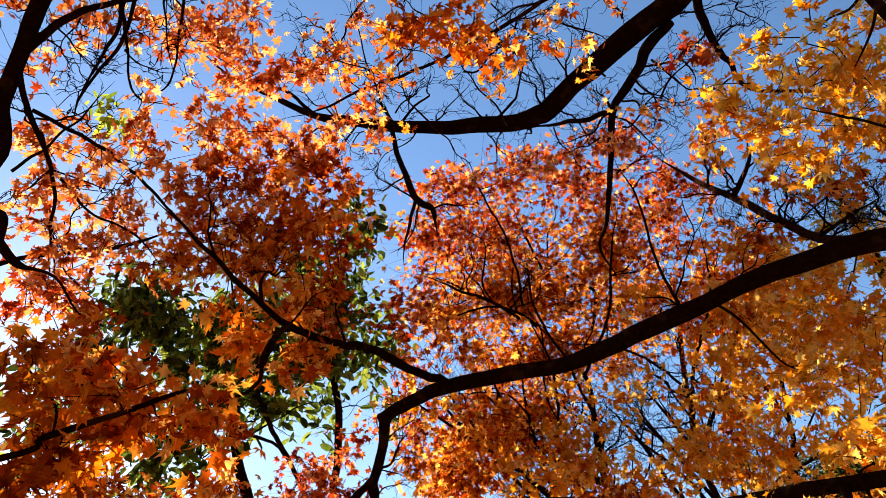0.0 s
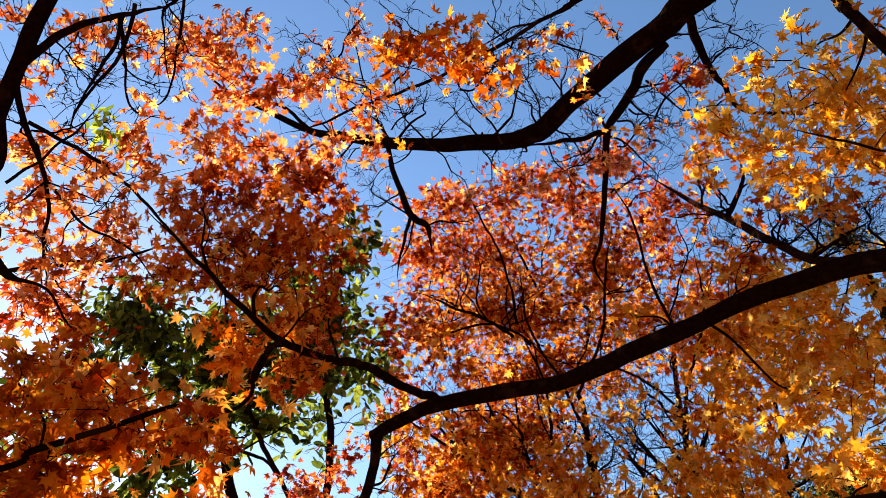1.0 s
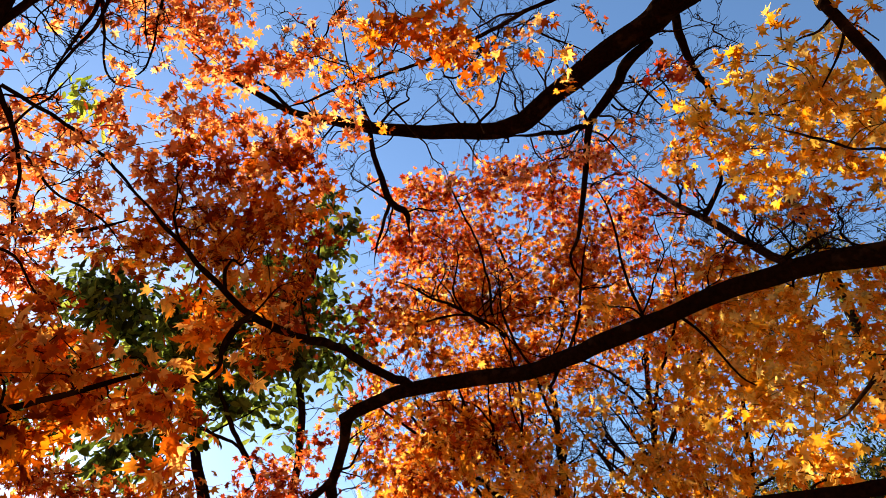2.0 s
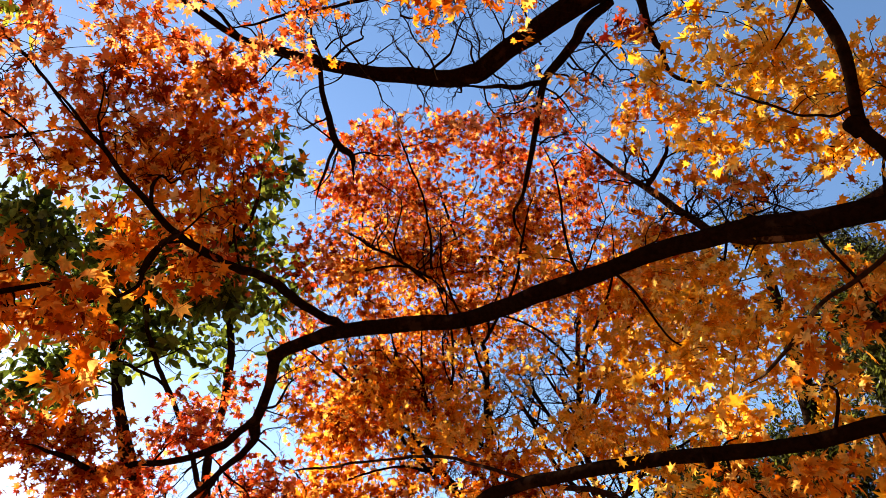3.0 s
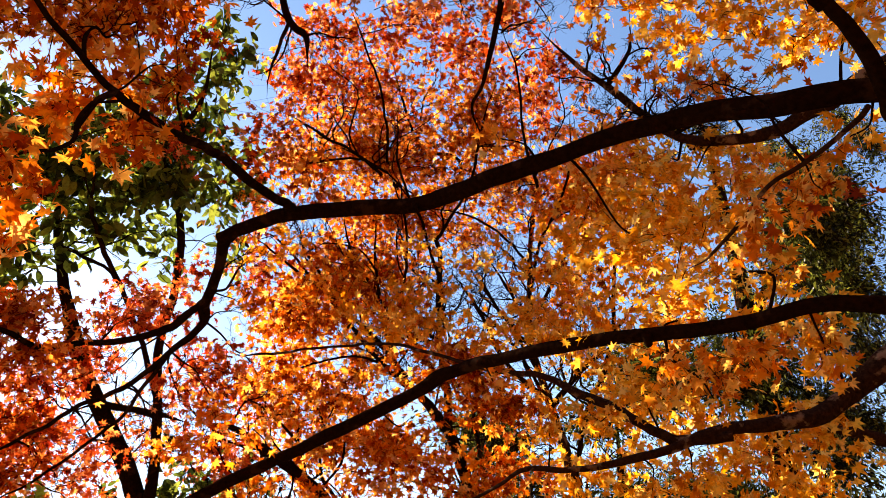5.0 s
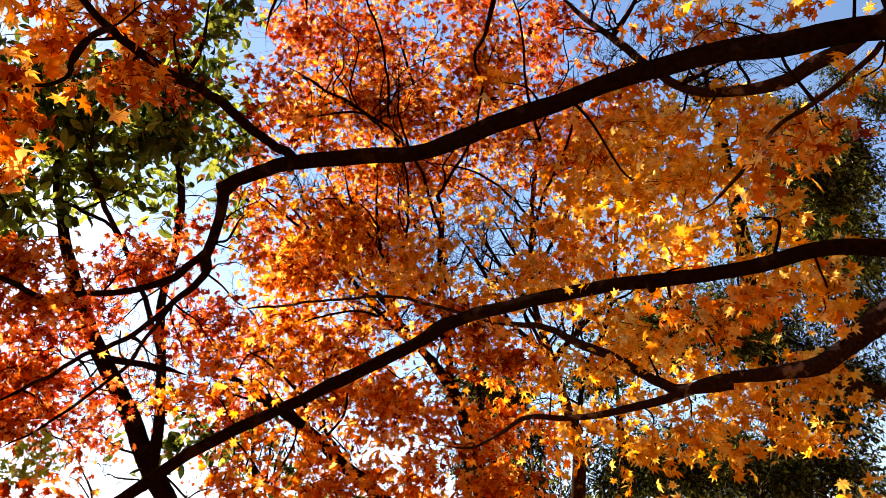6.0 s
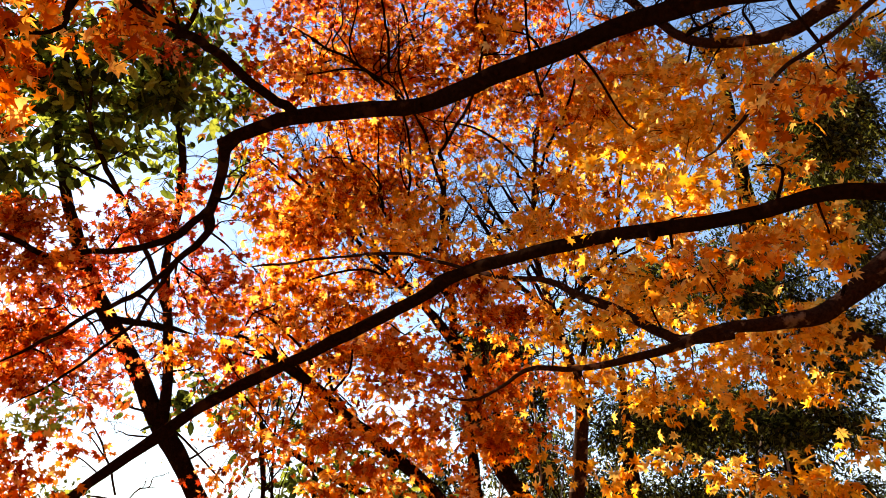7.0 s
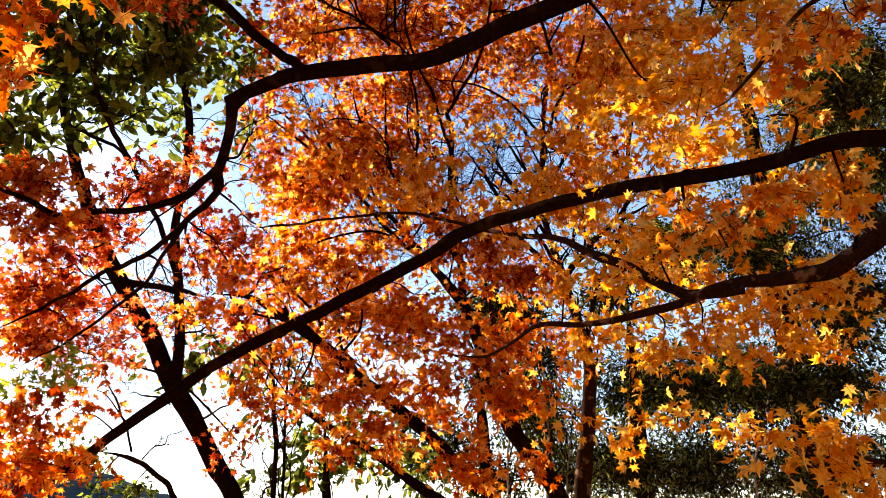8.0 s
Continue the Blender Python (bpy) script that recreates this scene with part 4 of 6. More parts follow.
T_B = Tree("maple_tree", (-3.4, 1.2, 0), "maple with slender dark limbs and sparse orange leaves", "maple tree", lush=1.25)
limb(T_B, "trunk", [(-3.45, 1.2, -0.1, 0.19), (-3.4, 1.2, 0.6, 0.15), (-3.32, 1.25, 1.5, 0.13), (-3.3, 1.3, 2.4, 0.11), (-3.4, 1.4, 4.0, 0.08), (-3.3, 1.6, 5.2, 0.04)], BARK)
limb(T_B, "limb", [(-3.30, 1.30, 2.00, 0.1100), (-2.60, 1.50, 2.60, 0.0800), (-1.67, 1.55, 3.31, 0.0307), (-1.55, 1.37, 3.56, 0.0287), (-1.49, 1.26, 3.68, 0.0287), (-1.46, 1.18, 3.82, 0.0302), (-1.42, 1.12, 3.94, 0.0296), (-1.39, 1.02, 4.24, 0.0270)], BARK)
limb(T_B, "branch", [(-1.48, 1.25, 3.69, 0.0174), (-1.40, 1.23, 3.82, 0.0146), (-1.31, 1.22, 3.94, 0.0127), (-1.20, 1.26, 4.10, 0.0087), (-1.01, 1.25, 4.19, 0.0055)], BARK)
limb(T_B, "branch", [(-1.24, 1.26, 4.09, 0.0098), (-1.29, 1.36, 4.00, 0.0076), (-1.37, 1.46, 3.89, 0.0055), (-1.46, 1.58, 3.76, 0.0033)], BARK)
limb(T_B, "branch", [(-1.27, 1.29, 4.12, 0.0089), (-1.29, 1.48, 4.06, 0.0056), (-1.28, 1.63, 3.96, 0.0045), (-1.10, 1.72, 3.99, 0.0034)], BARK)
limb(T_B, "branch", [(-1.49, 1.31, 3.65, 0.0113), (-1.47, 1.45, 3.56, 0.0102), (-1.44, 1.60, 3.46, 0.0082), (-1.44, 1.75, 3.31, 0.0061), (-1.46, 1.89, 3.14, 0.0041)], BARK)
limb(T_B, "branch", [(-2.30, 1.55, 2.65, 0.0400), (-1.59, 1.58, 3.20, 0.0168), (-1.53, 1.67, 3.15, 0.0168), (-1.49, 1.74, 3.11, 0.0148), (-1.43, 1.79, 3.11, 0.0069)], BARK)
limb(T_B, "branch", [(-2.30, 1.80, 2.60, 0.0300), (-1.75, 1.90, 3.21, 0.0109), (-1.49, 1.97, 3.37, 0.0098), (-1.31, 2.02, 3.45, 0.0087), (-1.10, 2.03, 3.57, 0.0066)], BARK)
limb(T_B, "limb", [(-3.25, 1.25, 1.70, 0.0600), (-2.20, 1.15, 1.75, 0.0350), (-1.02, 1.31, 2.16, 0.0091), (-0.89, 1.35, 2.25, 0.0078), (-0.79, 1.42, 2.34, 0.0073), (-0.69, 1.48, 2.43, 0.0061), (-0.59, 1.50, 2.48, 0.0034)], BARK)
limb(T_B, "branch", [(-1.19, 1.23, 4.12, 0.0087), (-1.26, 1.38, 4.00, 0.0076), (-1.40, 1.51, 3.84, 0.0055), (-1.49, 1.63, 3.70, 0.0033)], BARK)
limb(T_B, "branch", [(-1.03, 1.18, 4.33, 0.0079), (-1.09, 1.45, 4.17, 0.0056), (-1.14, 1.60, 4.05, 0.0045), (-1.27, 1.67, 3.94, 0.0034)], BARK)
limb(T_B, "branch", [(-1.46, 1.42, 3.58, 0.0082), (-1.27, 1.60, 3.57, 0.0072), (-1.11, 1.78, 3.50, 0.0061), (-0.97, 1.93, 3.43, 0.0041)], BARK)
limb(T_B, "branch", [(-1.42, 1.62, 3.45, 0.0061), (-1.33, 1.76, 3.39, 0.0051), (-1.18, 1.87, 3.37, 0.0041), (-1.07, 2.02, 3.27, 0.0031)], BARK)
limb(T_B, "branch", [(-1.49, 1.51, 3.33, 0.0059), (-1.42, 1.50, 3.41, 0.0049), (-1.30, 1.43, 3.54, 0.0040), (-1.18, 1.36, 3.67, 0.0030)], BARK)
bare_twig(T_B, (-1.54, 1.30, 3.89), (-1.44, 1.45, 3.86), 0.0052)
bare_twig(T_B, (-1.47, 1.30, 3.94), (-1.31, 1.49, 3.91), 0.0052)
bare_twig(T_B, (-1.35, 1.26, 4.02), (-1.47, 1.39, 3.88), 0.0052)
bare_twig(T_B, (-1.57, 1.55, 3.70), (-1.36, 1.57, 3.83), 0.0052)
bare_twig(T_B, (-1.54, 1.72, 3.59), (-1.34, 1.87, 3.59), 0.0052)
bare_twig(T_B, (-1.54, 1.72, 3.59), (-1.66, 1.75, 3.46), 0.0052)
bare_twig(T_B, (-1.36, 1.45, 3.90), (-1.50, 1.54, 3.76), 0.0039)
bare_twig(T_B, (-1.54, 1.88, 3.43), (-1.42, 2.11, 3.27), 0.0052)
bare_twig(T_B, (-1.26, 1.42, 3.98), (-1.09, 1.54, 3.99), 0.0052)
bare_twig(T_B, (-1.01, 1.13, 4.25), (-1.10, 1.54, 3.99), 0.0078)
ramify(T_B, 30, 0.4, 2.2, 8)
spray(T_B, YG, -1.03, 3.70, 1.96, 0.25, 0.12, 0.11, 53, 0.063)
spray(T_B, YG, -0.95, 3.71, 2.04, 0.15, 0.12, 0.09, 29, 0.063)
spray(T_B, RO, -1.02, 3.52, 1.80, 0.18, 0.12, 0.15, 79, 0.063)
spray(T_B, O, -0.97, 3.56, 1.61, 0.23, 0.12, 0.16, 160, 0.063)
spray(T_B, O, -0.79, 3.62, 1.55, 0.18, 0.12, 0.1, 78, 0.063)
spray(T_B, RO, -0.99, 3.57, 1.50, 0.18, 0.12, 0.12, 63, 0.063)
spray(T_B, O, -0.58, 1.54, 2.36, 0.09, 0.12, 0.12, 36, 0.063)
spray(T_B, O, -0.59, 1.48, 2.43, 0.06, 0.12, 0.08, 14, 0.063)
spray(T_B, O, -0.82, 1.44, 2.41, 0.28, 0.14, 0.14, 170, 0.063)
spray(T_B, DO, -0.92, 1.46, 2.26, 0.21, 0.12, 0.12, 115, 0.063)
spray(T_B, O, -0.71, 1.51, 2.38, 0.15, 0.12, 0.11, 71, 0.063)
spray(T_B, DO, -0.98, 1.34, 2.41, 0.13, 0.12, 0.10, 42, 0.063)
spray(T_B, DO, -0.95, 1.48, 2.17, 0.15, 0.12, 0.07, 45, 0.063)
spray(T_B, DR, -1.11, 1.77, 2.86, 0.21, 0.12, 0.13, 34, 0.063)
spray(T_B, L, -1.29, 1.71, 3.76, 0.21, 0.12, 0.10, 38, 0.057)
spray(T_B, L, -1.31, 1.92, 3.56, 0.16, 0.12, 0.10, 29, 0.057)
spray(T_B, L, -1.52, 1.72, 3.60, 0.23, 0.12, 0.16, 62, 0.057)
spray(T_B, L, -1.49, 1.93, 3.42, 0.26, 0.13, 0.13, 58, 0.057)
spray(T_B, L, -1.60, 1.98, 3.28, 0.18, 0.12, 0.10, 33, 0.057)
spray(T_B, L, -1.61, 1.60, 3.63, 0.13, 0.12, 0.13, 30, 0.057)
spray(T_B, P, -1.47, 2.10, 3.23, 0.23, 0.12, 0.13, 52, 0.057)
spray(T_B, P, -1.61, 2.08, 3.13, 0.16, 0.12, 0.16, 42, 0.057)
spray(T_B, L, -1.47, 1.28, 3.95, 0.13, 0.12, 0.10, 25, 0.057)
spray(T_B, L, -1.58, 1.22, 3.92, 0.10, 0.12, 0.10, 20, 0.057)
spray(T_B, L, -1.36, 1.29, 4.01, 0.16, 0.12, 0.08, 22, 0.057)
spray(T_B, L, -1.29, 1.65, 3.52, 0.37, 0.18, 0.22, 95, 0.057)
spray(T_B, L, -1.40, 1.84, 3.25, 0.29, 0.15, 0.17, 100, 0.057)
spray(T_B, L, -1.15, 1.53, 3.70, 0.24, 0.12, 0.15, 37, 0.057)
spray(T_B, C, -1.07, 1.97, 3.33, 0.22, 0.12, 0.12, 55, 0.057)
spray(T_B, DR, -1.41, 2.04, 2.99, 0.27, 0.13, 0.15, 45, 0.057)
spray(T_B, O, -0.56, 1.58, 2.31, 0.07, 0.12, 0.07, 15, 0.063)
spray(T_B, O, -0.57, 1.63, 2.23, 0.07, 0.12, 0.07, 15, 0.063)
spray(T_B, L, -1.27, 1.38, 4.13, 0.19, 0.12, 0.11, 48, 0.057)
spray(T_B, L, -1.41, 1.41, 4.04, 0.13, 0.12, 0.11, 22, 0.057)
spray(T_B, L, -1.08, 1.56, 4.10, 0.13, 0.12, 0.11, 22, 0.057)
spray(T_B, L, -1.61, 1.45, 3.89, 0.11, 0.12, 0.13, 22, 0.057)
spray(T_B, L, -1.69, 1.90, 3.61, 0.22, 0.12, 0.17, 44, 0.057)
spray(T_B, L, -1.49, 2.04, 3.62, 0.25, 0.12, 0.17, 49, 0.057)
spray(T_B, L, -1.68, 1.71, 3.79, 0.17, 0.12, 0.14, 21, 0.057)
spray(T_B, L, -1.33, 2.17, 3.60, 0.25, 0.12, 0.14, 42, 0.057)
spray(T_B, L, -1.64, 2.16, 3.37, 0.25, 0.12, 0.17, 49, 0.057)
finish(T_B)

T_D = Tree("maple_tree", (2.77, 5.52, 0), "many-stemmed maple with dense red and orange crown", "maple tree", lush=1.05)
limb(T_D, "trunk", [(2.77, 5.52, -0.10, 0.0995), (2.61, 5.59, 0.72, 0.0811), (2.33, 5.72, 1.54, 0.0737), (2.13, 5.76, 1.89, 0.0696), (1.94, 5.89, 2.22, 0.0625), (1.77, 5.93, 2.76, 0.0550), (1.60, 5.95, 3.22, 0.0516), (1.43, 6.00, 3.49, 0.0415), (1.26, 6.06, 3.70, 0.0311), (1.10, 6.11, 3.91, 0.0270), (0.94, 6.04, 4.34, 0.0206), (0.63, 5.87, 4.89, 0.0139)], BARK)
limb(T_D, "stem", [(1.57, 5.95, 3.24, 0.0344), (1.55, 5.91, 3.64, 0.0306), (1.47, 5.92, 4.16, 0.0270), (1.46, 5.84, 4.72, 0.0278), (1.39, 5.79, 5.20, 0.0215), (0.95, 5.58, 5.59, 0.0167), (0.48, 5.42, 5.85, 0.0119)], BARK)
limb(T_D, "stem", [(2.13, 5.77, 1.87, 0.0491), (2.00, 5.88, 2.17, 0.0500), (1.99, 5.93, 2.47, 0.0381), (1.91, 6.04, 3.00, 0.0262), (1.79, 6.09, 3.85, 0.0206)], BARK)
limb(T_D, "limb", [(1.61, 5.63, 1.65, 0.0506), (1.24, 5.58, 2.02, 0.0497), (0.63, 5.39, 2.43, 0.0442), (0.36, 5.27, 2.61, 0.0398), (0.10, 5.13, 2.74, 0.0337), (-0.20, 5.07, 2.90, 0.0177), (-0.47, 5.04, 2.91, 0.0106)], BARK)
limb(T_D, "limb", [(1.81, 5.59, 1.29, 0.0389), (1.11, 5.54, 1.67, 0.0338), (0.75, 5.47, 1.91, 0.0295), (0.48, 5.38, 2.03, 0.0235), (0.14, 5.26, 2.20, 0.0160), (-0.06, 5.24, 2.29, 0.0089)], BARK)
limb(T_D, "branch", [(1.29, 6.07, 3.65, 0.0222), (0.89, 6.03, 4.15, 0.0180), (0.39, 6.00, 4.50, 0.0137), (-0.06, 5.87, 4.92, 0.0116), (-0.39, 5.76, 5.05, 0.0070)], BARK)
limb(T_D, "branch", [(1.54, 5.95, 4.06, 0.0203), (0.94, 6.01, 4.39, 0.0160), (0.80, 5.88, 4.85, 0.0116), (0.45, 5.77, 5.06, 0.0093)], BARK)
limb(T_D, "branch", [(1.39, 5.79, 5.20, 0.0191), (1.53, 5.30, 5.78, 0.0167), (1.12, 5.29, 5.91, 0.0143), (0.90, 5.06, 6.20, 0.0119), (0.64, 4.67, 6.63, 0.0072)], BARK)
limb(T_D, "branch", [(0.95, 5.58, 5.59, 0.0191), (0.85, 5.50, 5.70, 0.0191), (0.40, 5.42, 5.85, 0.0143), (0.04, 5.34, 5.97, 0.0096), (-0.30, 5.29, 6.01, 0.0072)], BARK)
limb(T_D, "branch", [(1.19, 5.61, 3.49, 0.0205), (0.89, 5.57, 3.71, 0.0179), (0.57, 5.46, 4.00, 0.0154), (0.30, 5.30, 4.32, 0.0128), (0.04, 5.14, 4.58, 0.0102)], BARK)
limb(T_D, "branch", [(1.11, 5.58, 3.60, 0.0184), (0.82, 5.49, 3.88, 0.0159), (0.41, 5.39, 4.16, 0.0133), (-0.04, 5.25, 4.41, 0.0108), (-0.37, 5.13, 4.56, 0.0082)], BARK)
limb(T_D, "branch", [(1.46, 5.55, 3.49, 0.0225), (1.16, 5.46, 3.85, 0.0195), (0.87, 5.37, 4.10, 0.0164), (0.74, 5.20, 4.43, 0.0133), (0.67, 4.94, 4.81, 0.0102)], BARK)
limb(T_D, "branch", [(1.35, 5.39, 3.89, 0.0184), (1.05, 5.39, 4.02, 0.0159), (0.79, 5.32, 4.23, 0.0133), (0.51, 5.15, 4.54, 0.0108), (0.38, 4.95, 4.83, 0.0082)], BARK)
limb(T_D, "branch", [(0.89, 5.57, 3.71, 0.0123), (0.64, 5.58, 3.75, 0.0102), (0.22, 5.65, 3.63, 0.0082), (-0.18, 5.73, 3.42, 0.0061)], BARK)
limb(T_D, "branch", [(1.01, 5.57, 3.67, 0.0164), (0.95, 5.41, 4.02, 0.0143), (1.00, 5.16, 4.44, 0.0123), (0.90, 4.90, 4.82, 0.0102), (0.71, 4.68, 5.14, 0.0082)], BARK)
limb(T_D, "branch", [(0.69, 5.97, 2.57, 0.0164), (0.48, 5.91, 2.88, 0.0130), (0.45, 5.80, 3.24, 0.0096), (0.23, 5.67, 3.59, 0.0061)], BARK)
limb(T_D, "branch", [(0.39, 5.94, 2.78, 0.0143), (0.28, 5.87, 3.05, 0.0116), (-0.03, 5.79, 3.30, 0.0089), (-0.31, 5.73, 3.41, 0.0061)], BARK)
limb(T_D, "branch", [(1.72, 5.74, 2.71, 0.0123), (1.43, 5.80, 2.76, 0.0109), (0.95, 5.86, 2.87, 0.0096), (0.53, 5.92, 2.84, 0.0082)], BARK)
limb(T_D, "branch", [(0.68, 4.74, 5.07, 0.0143), (0.43, 4.66, 5.19, 0.0123), (0.10, 4.59, 5.29, 0.0102), (-0.22, 4.50, 5.37, 0.0082)], BARK)
limb(T_D, "branch", [(0.72, 4.72, 5.09, 0.0123), (0.43, 4.69, 5.16, 0.0102), (0.08, 4.76, 5.09, 0.0082), (-0.27, 4.81, 5.01, 0.0061)], BARK)
limb(T_D, "branch", [(1.21, 4.98, 4.64, 0.0143), (1.42, 4.65, 5.00, 0.0123), (1.44, 4.34, 5.33, 0.0102), (1.48, 3.96, 5.68, 0.0082)], BARK)
limb(T_D, "branch", [(1.30, 5.17, 4.32, 0.0143), (1.10, 4.95, 4.71, 0.0123), (0.80, 4.66, 5.14, 0.0102), (0.74, 4.32, 5.52, 0.0082)], BARK)
limb(T_D, "branch", [(0.71, 4.68, 5.14, 0.0123), (0.61, 4.34, 5.51, 0.0102), (0.37, 4.02, 5.83, 0.0082), (0.22, 3.80, 6.01, 0.0061)], BARK)
bare_twig(T_D, (1.45, 5.81, 4.58), (0.84, 5.49, 5.24), 0.0136)
bare_twig(T_D, (1.49, 6.01, 4.20), (1.75, 5.68, 4.67), 0.0136)
bare_twig(T_D, (1.12, 6.20, 3.95), (0.62, 6.08, 4.33), 0.0136)
bare_twig(T_D, (1.12, 6.20, 3.95), (1.34, 5.83, 4.58), 0.0109)
bare_twig(T_D, (0.94, 6.04, 4.34), (0.39, 5.98, 4.55), 0.0109)
bare_twig(T_D, (0.90, 6.12, 4.19), (0.78, 6.31, 3.79), 0.0109)
bare_twig(T_D, (1.32, 6.25, 3.75), (0.65, 6.20, 4.08), 0.0136)
bare_twig(T_D, (0.76, 6.65, 2.72), (0.33, 6.65, 2.86), 0.0136)
bare_twig(T_D, (0.42, 6.62, 2.96), (0.82, 6.49, 3.28), 0.0136)
ramify(T_D, 300, 1.0, 2.2, 3)
spray(T_D, CR, 0.39, 4.92, 6.19, 0.73, 0.23, 0.62, 974, 0.072)
spray(T_D, CR, -0.11, 4.96, 6.15, 0.34, 0.16, 0.5, 296, 0.072)
spray(T_D, CR, 1.37, 4.48, 6.45, 0.5, 0.16, 0.5, 553, 0.072)
spray(T_D, CR, 0.06, 4.57, 6.55, 0.34, 0.12, 0.22, 100, 0.072)
spray(T_D, CR, 2.13, 4.61, 6.05, 0.5, 0.2, 0.62, 473, 0.072)
spray(T_D, CR, 1.72, 4.06, 6.71, 0.34, 0.12, 0.22, 100, 0.072)
spray(T_D, CR, 0.67, 4.55, 6.53, 0.45, 0.14, 0.34, 231, 0.072)
spray(T_D, C, 1.59, 4.68, 5.89, 0.71, 0.23, 0.65, 1001, 0.072)
spray(T_D, C, 0.91, 5.15, 5.52, 0.93, 0.3, 0.49, 982, 0.072)
spray(T_D, C, 1.93, 4.95, 5.43, 0.6, 0.19, 0.38, 397, 0.072)
spray(T_D, C, 0.64, 5.48, 5.11, 0.71, 0.23, 0.33, 402, 0.072)
spray(T_D, C, -0.11, 5.26, 5.47, 0.38, 0.12, 0.33, 191, 0.072)
spray(T_D, C, -0.43, 5.49, 5.12, 0.33, 0.12, 0.33, 95, 0.072)
spray(T_D, C, 1.62, 5.35, 5.02, 0.65, 0.21, 0.33, 325, 0.072)
spray(T_D, C, 0.89, 5.67, 4.73, 0.65, 0.21, 0.33, 279, 0.072)
spray(T_D, C, 0.18, 5.73, 4.38, 0.57, 0.18, 0.52, 517, 0.072)
spray(T_D, C, 0.87, 5.6, 4.51, 0.52, 0.17, 0.42, 470, 0.072)
spray(T_D, C, 0.44, 5.5, 4.75, 0.57, 0.18, 0.31, 350, 0.072)
spray(T_D, C, 0.27, 5.05, 5.36, 0.73, 0.23, 0.36, 289, 0.072)
spray(T_D, C, 1.2, 5.17, 5.06, 0.73, 0.23, 0.42, 330, 0.072)
spray(T_D, C, 1.77, 4.96, 5.13, 0.62, 0.2, 0.31, 213, 0.072)
spray(T_D, C, 0.69, 5.98, 3.82, 0.42, 0.13, 0.26, 178, 0.072)
spray(T_D, C, 0.23, 6, 3.84, 0.42, 0.13, 0.31, 214, 0.072)
spray(T_D, P, -0.29, 5.84, 4.57, 0.38, 0.14, 0.43, 224, 0.072)
spray(T_D, P, -0.27, 5.6, 4.96, 0.27, 0.12, 0.32, 121, 0.072)
spray(T_D, C, 0.01, 4.93, 3.3, 0.25, 0.13, 0.25, 165, 0.078)
spray(T_D, C, 0.02, 4.79, 3.6, 0.21, 0.13, 0.25, 138, 0.078)
spray(T_D, O, 0.42, 4.66, 2.12, 0.26, 0.13, 0.17, 130, 0.078)
spray(T_D, O, 0.99, 4.56, 2.19, 0.3, 0.15, 0.21, 182, 0.078)
spray(T_D, O, 1.42, 4.47, 2.12, 0.37, 0.19, 0.21, 226, 0.078)
spray(T_D, O, 1.25, 4.58, 1.74, 0.3, 0.15, 0.24, 214, 0.078)
spray(T_D, O, 1.59, 4.4, 2.19, 0.22, 0.12, 0.17, 89, 0.078)
spray(T_D, O, 0.61, 4.66, 2.02, 0.26, 0.13, 0.15, 115, 0.078)
spray(T_D, C, 0.8, 4.83, 2.52, 0.4, 0.2, 0.14, 110, 0.078)
spray(T_D, C, 1.38, 4.73, 2.44, 0.32, 0.16, 0.14, 88, 0.078)
spray(T_D, C, 0.2, 4.6, 3.64, 0.3, 0.15, 0.21, 160, 0.078)
spray(T_D, C, -0.16, 4.62, 3.61, 0.25, 0.13, 0.19, 100, 0.078)
spray(T_D, P, -0.92, 5.26, 3.95, 0.39, 0.12, 0.22, 205, 0.072)
spray(T_D, P, -0.66, 5.18, 4.2, 0.24, 0.12, 0.2, 47, 0.072)
spray(T_D, P, -0.28, 5.19, 4.26, 0.29, 0.12, 0.2, 47, 0.072)
spray(T_D, C, 0.71, 5.47, 6.29, 1.2, 0.38, 1.08, 769, 0.072)
spray(T_D, C, 1.64, 5.54, 5.97, 1.2, 0.38, 0.84, 599, 0.072)
spray(T_D, C, 0.23, 5.82, 5.89, 0.72, 0.23, 0.6, 207, 0.072)
spray(T_D, C, 0.42, 6.49, 4.64, 0.82, 0.26, 0.7, 341, 0.072)
spray(T_D, P, -0.14, 6.13, 3.53, 0.47, 0.15, 0.31, 348, 0.072)
spray(T_D, C, 0.27, 6.19, 3.36, 0.47, 0.15, 0.26, 291, 0.072)
spray(T_D, C, 0.67, 6.12, 3.48, 0.42, 0.13, 0.26, 258, 0.072)
spray(T_D, P, -0.4, 6.25, 3.13, 0.31, 0.12, 0.31, 232, 0.072)
spray(T_D, C, 0.3, 6.29, 3.03, 0.42, 0.13, 0.26, 156, 0.072)
spray(T_D, C, 0.99, 6.15, 3.3, 0.42, 0.13, 0.21, 147, 0.072)
spray(T_D, CR, 0.11, 4.54, 6.44, 0.5, 0.16, 0.33, 262, 0.072)
spray(T_D, CR, 0.93, 4.3, 6.58, 0.55, 0.18, 0.33, 290, 0.072)
spray(T_D, CR, 1.6, 4.1, 6.59, 0.55, 0.18, 0.28, 242, 0.072)
spray(T_D, CR, 2.1, 4.28, 6.24, 0.5, 0.16, 0.39, 305, 0.072)
spray(T_D, C, 0.15, 5.55, 3.38, 0.47, 0.15, 0.38, 366, 0.078)
spray(T_D, P, -0.16, 5.75, 2.75, 0.28, 0.12, 0.28, 118, 0.078)
spray(T_D, C, 0.54, 5.66, 3, 0.42, 0.14, 0.24, 207, 0.078)
spray(T_D, O, 0.88, 4.85, 2.77, 0.45, 0.22, 0.18, 261, 0.078)
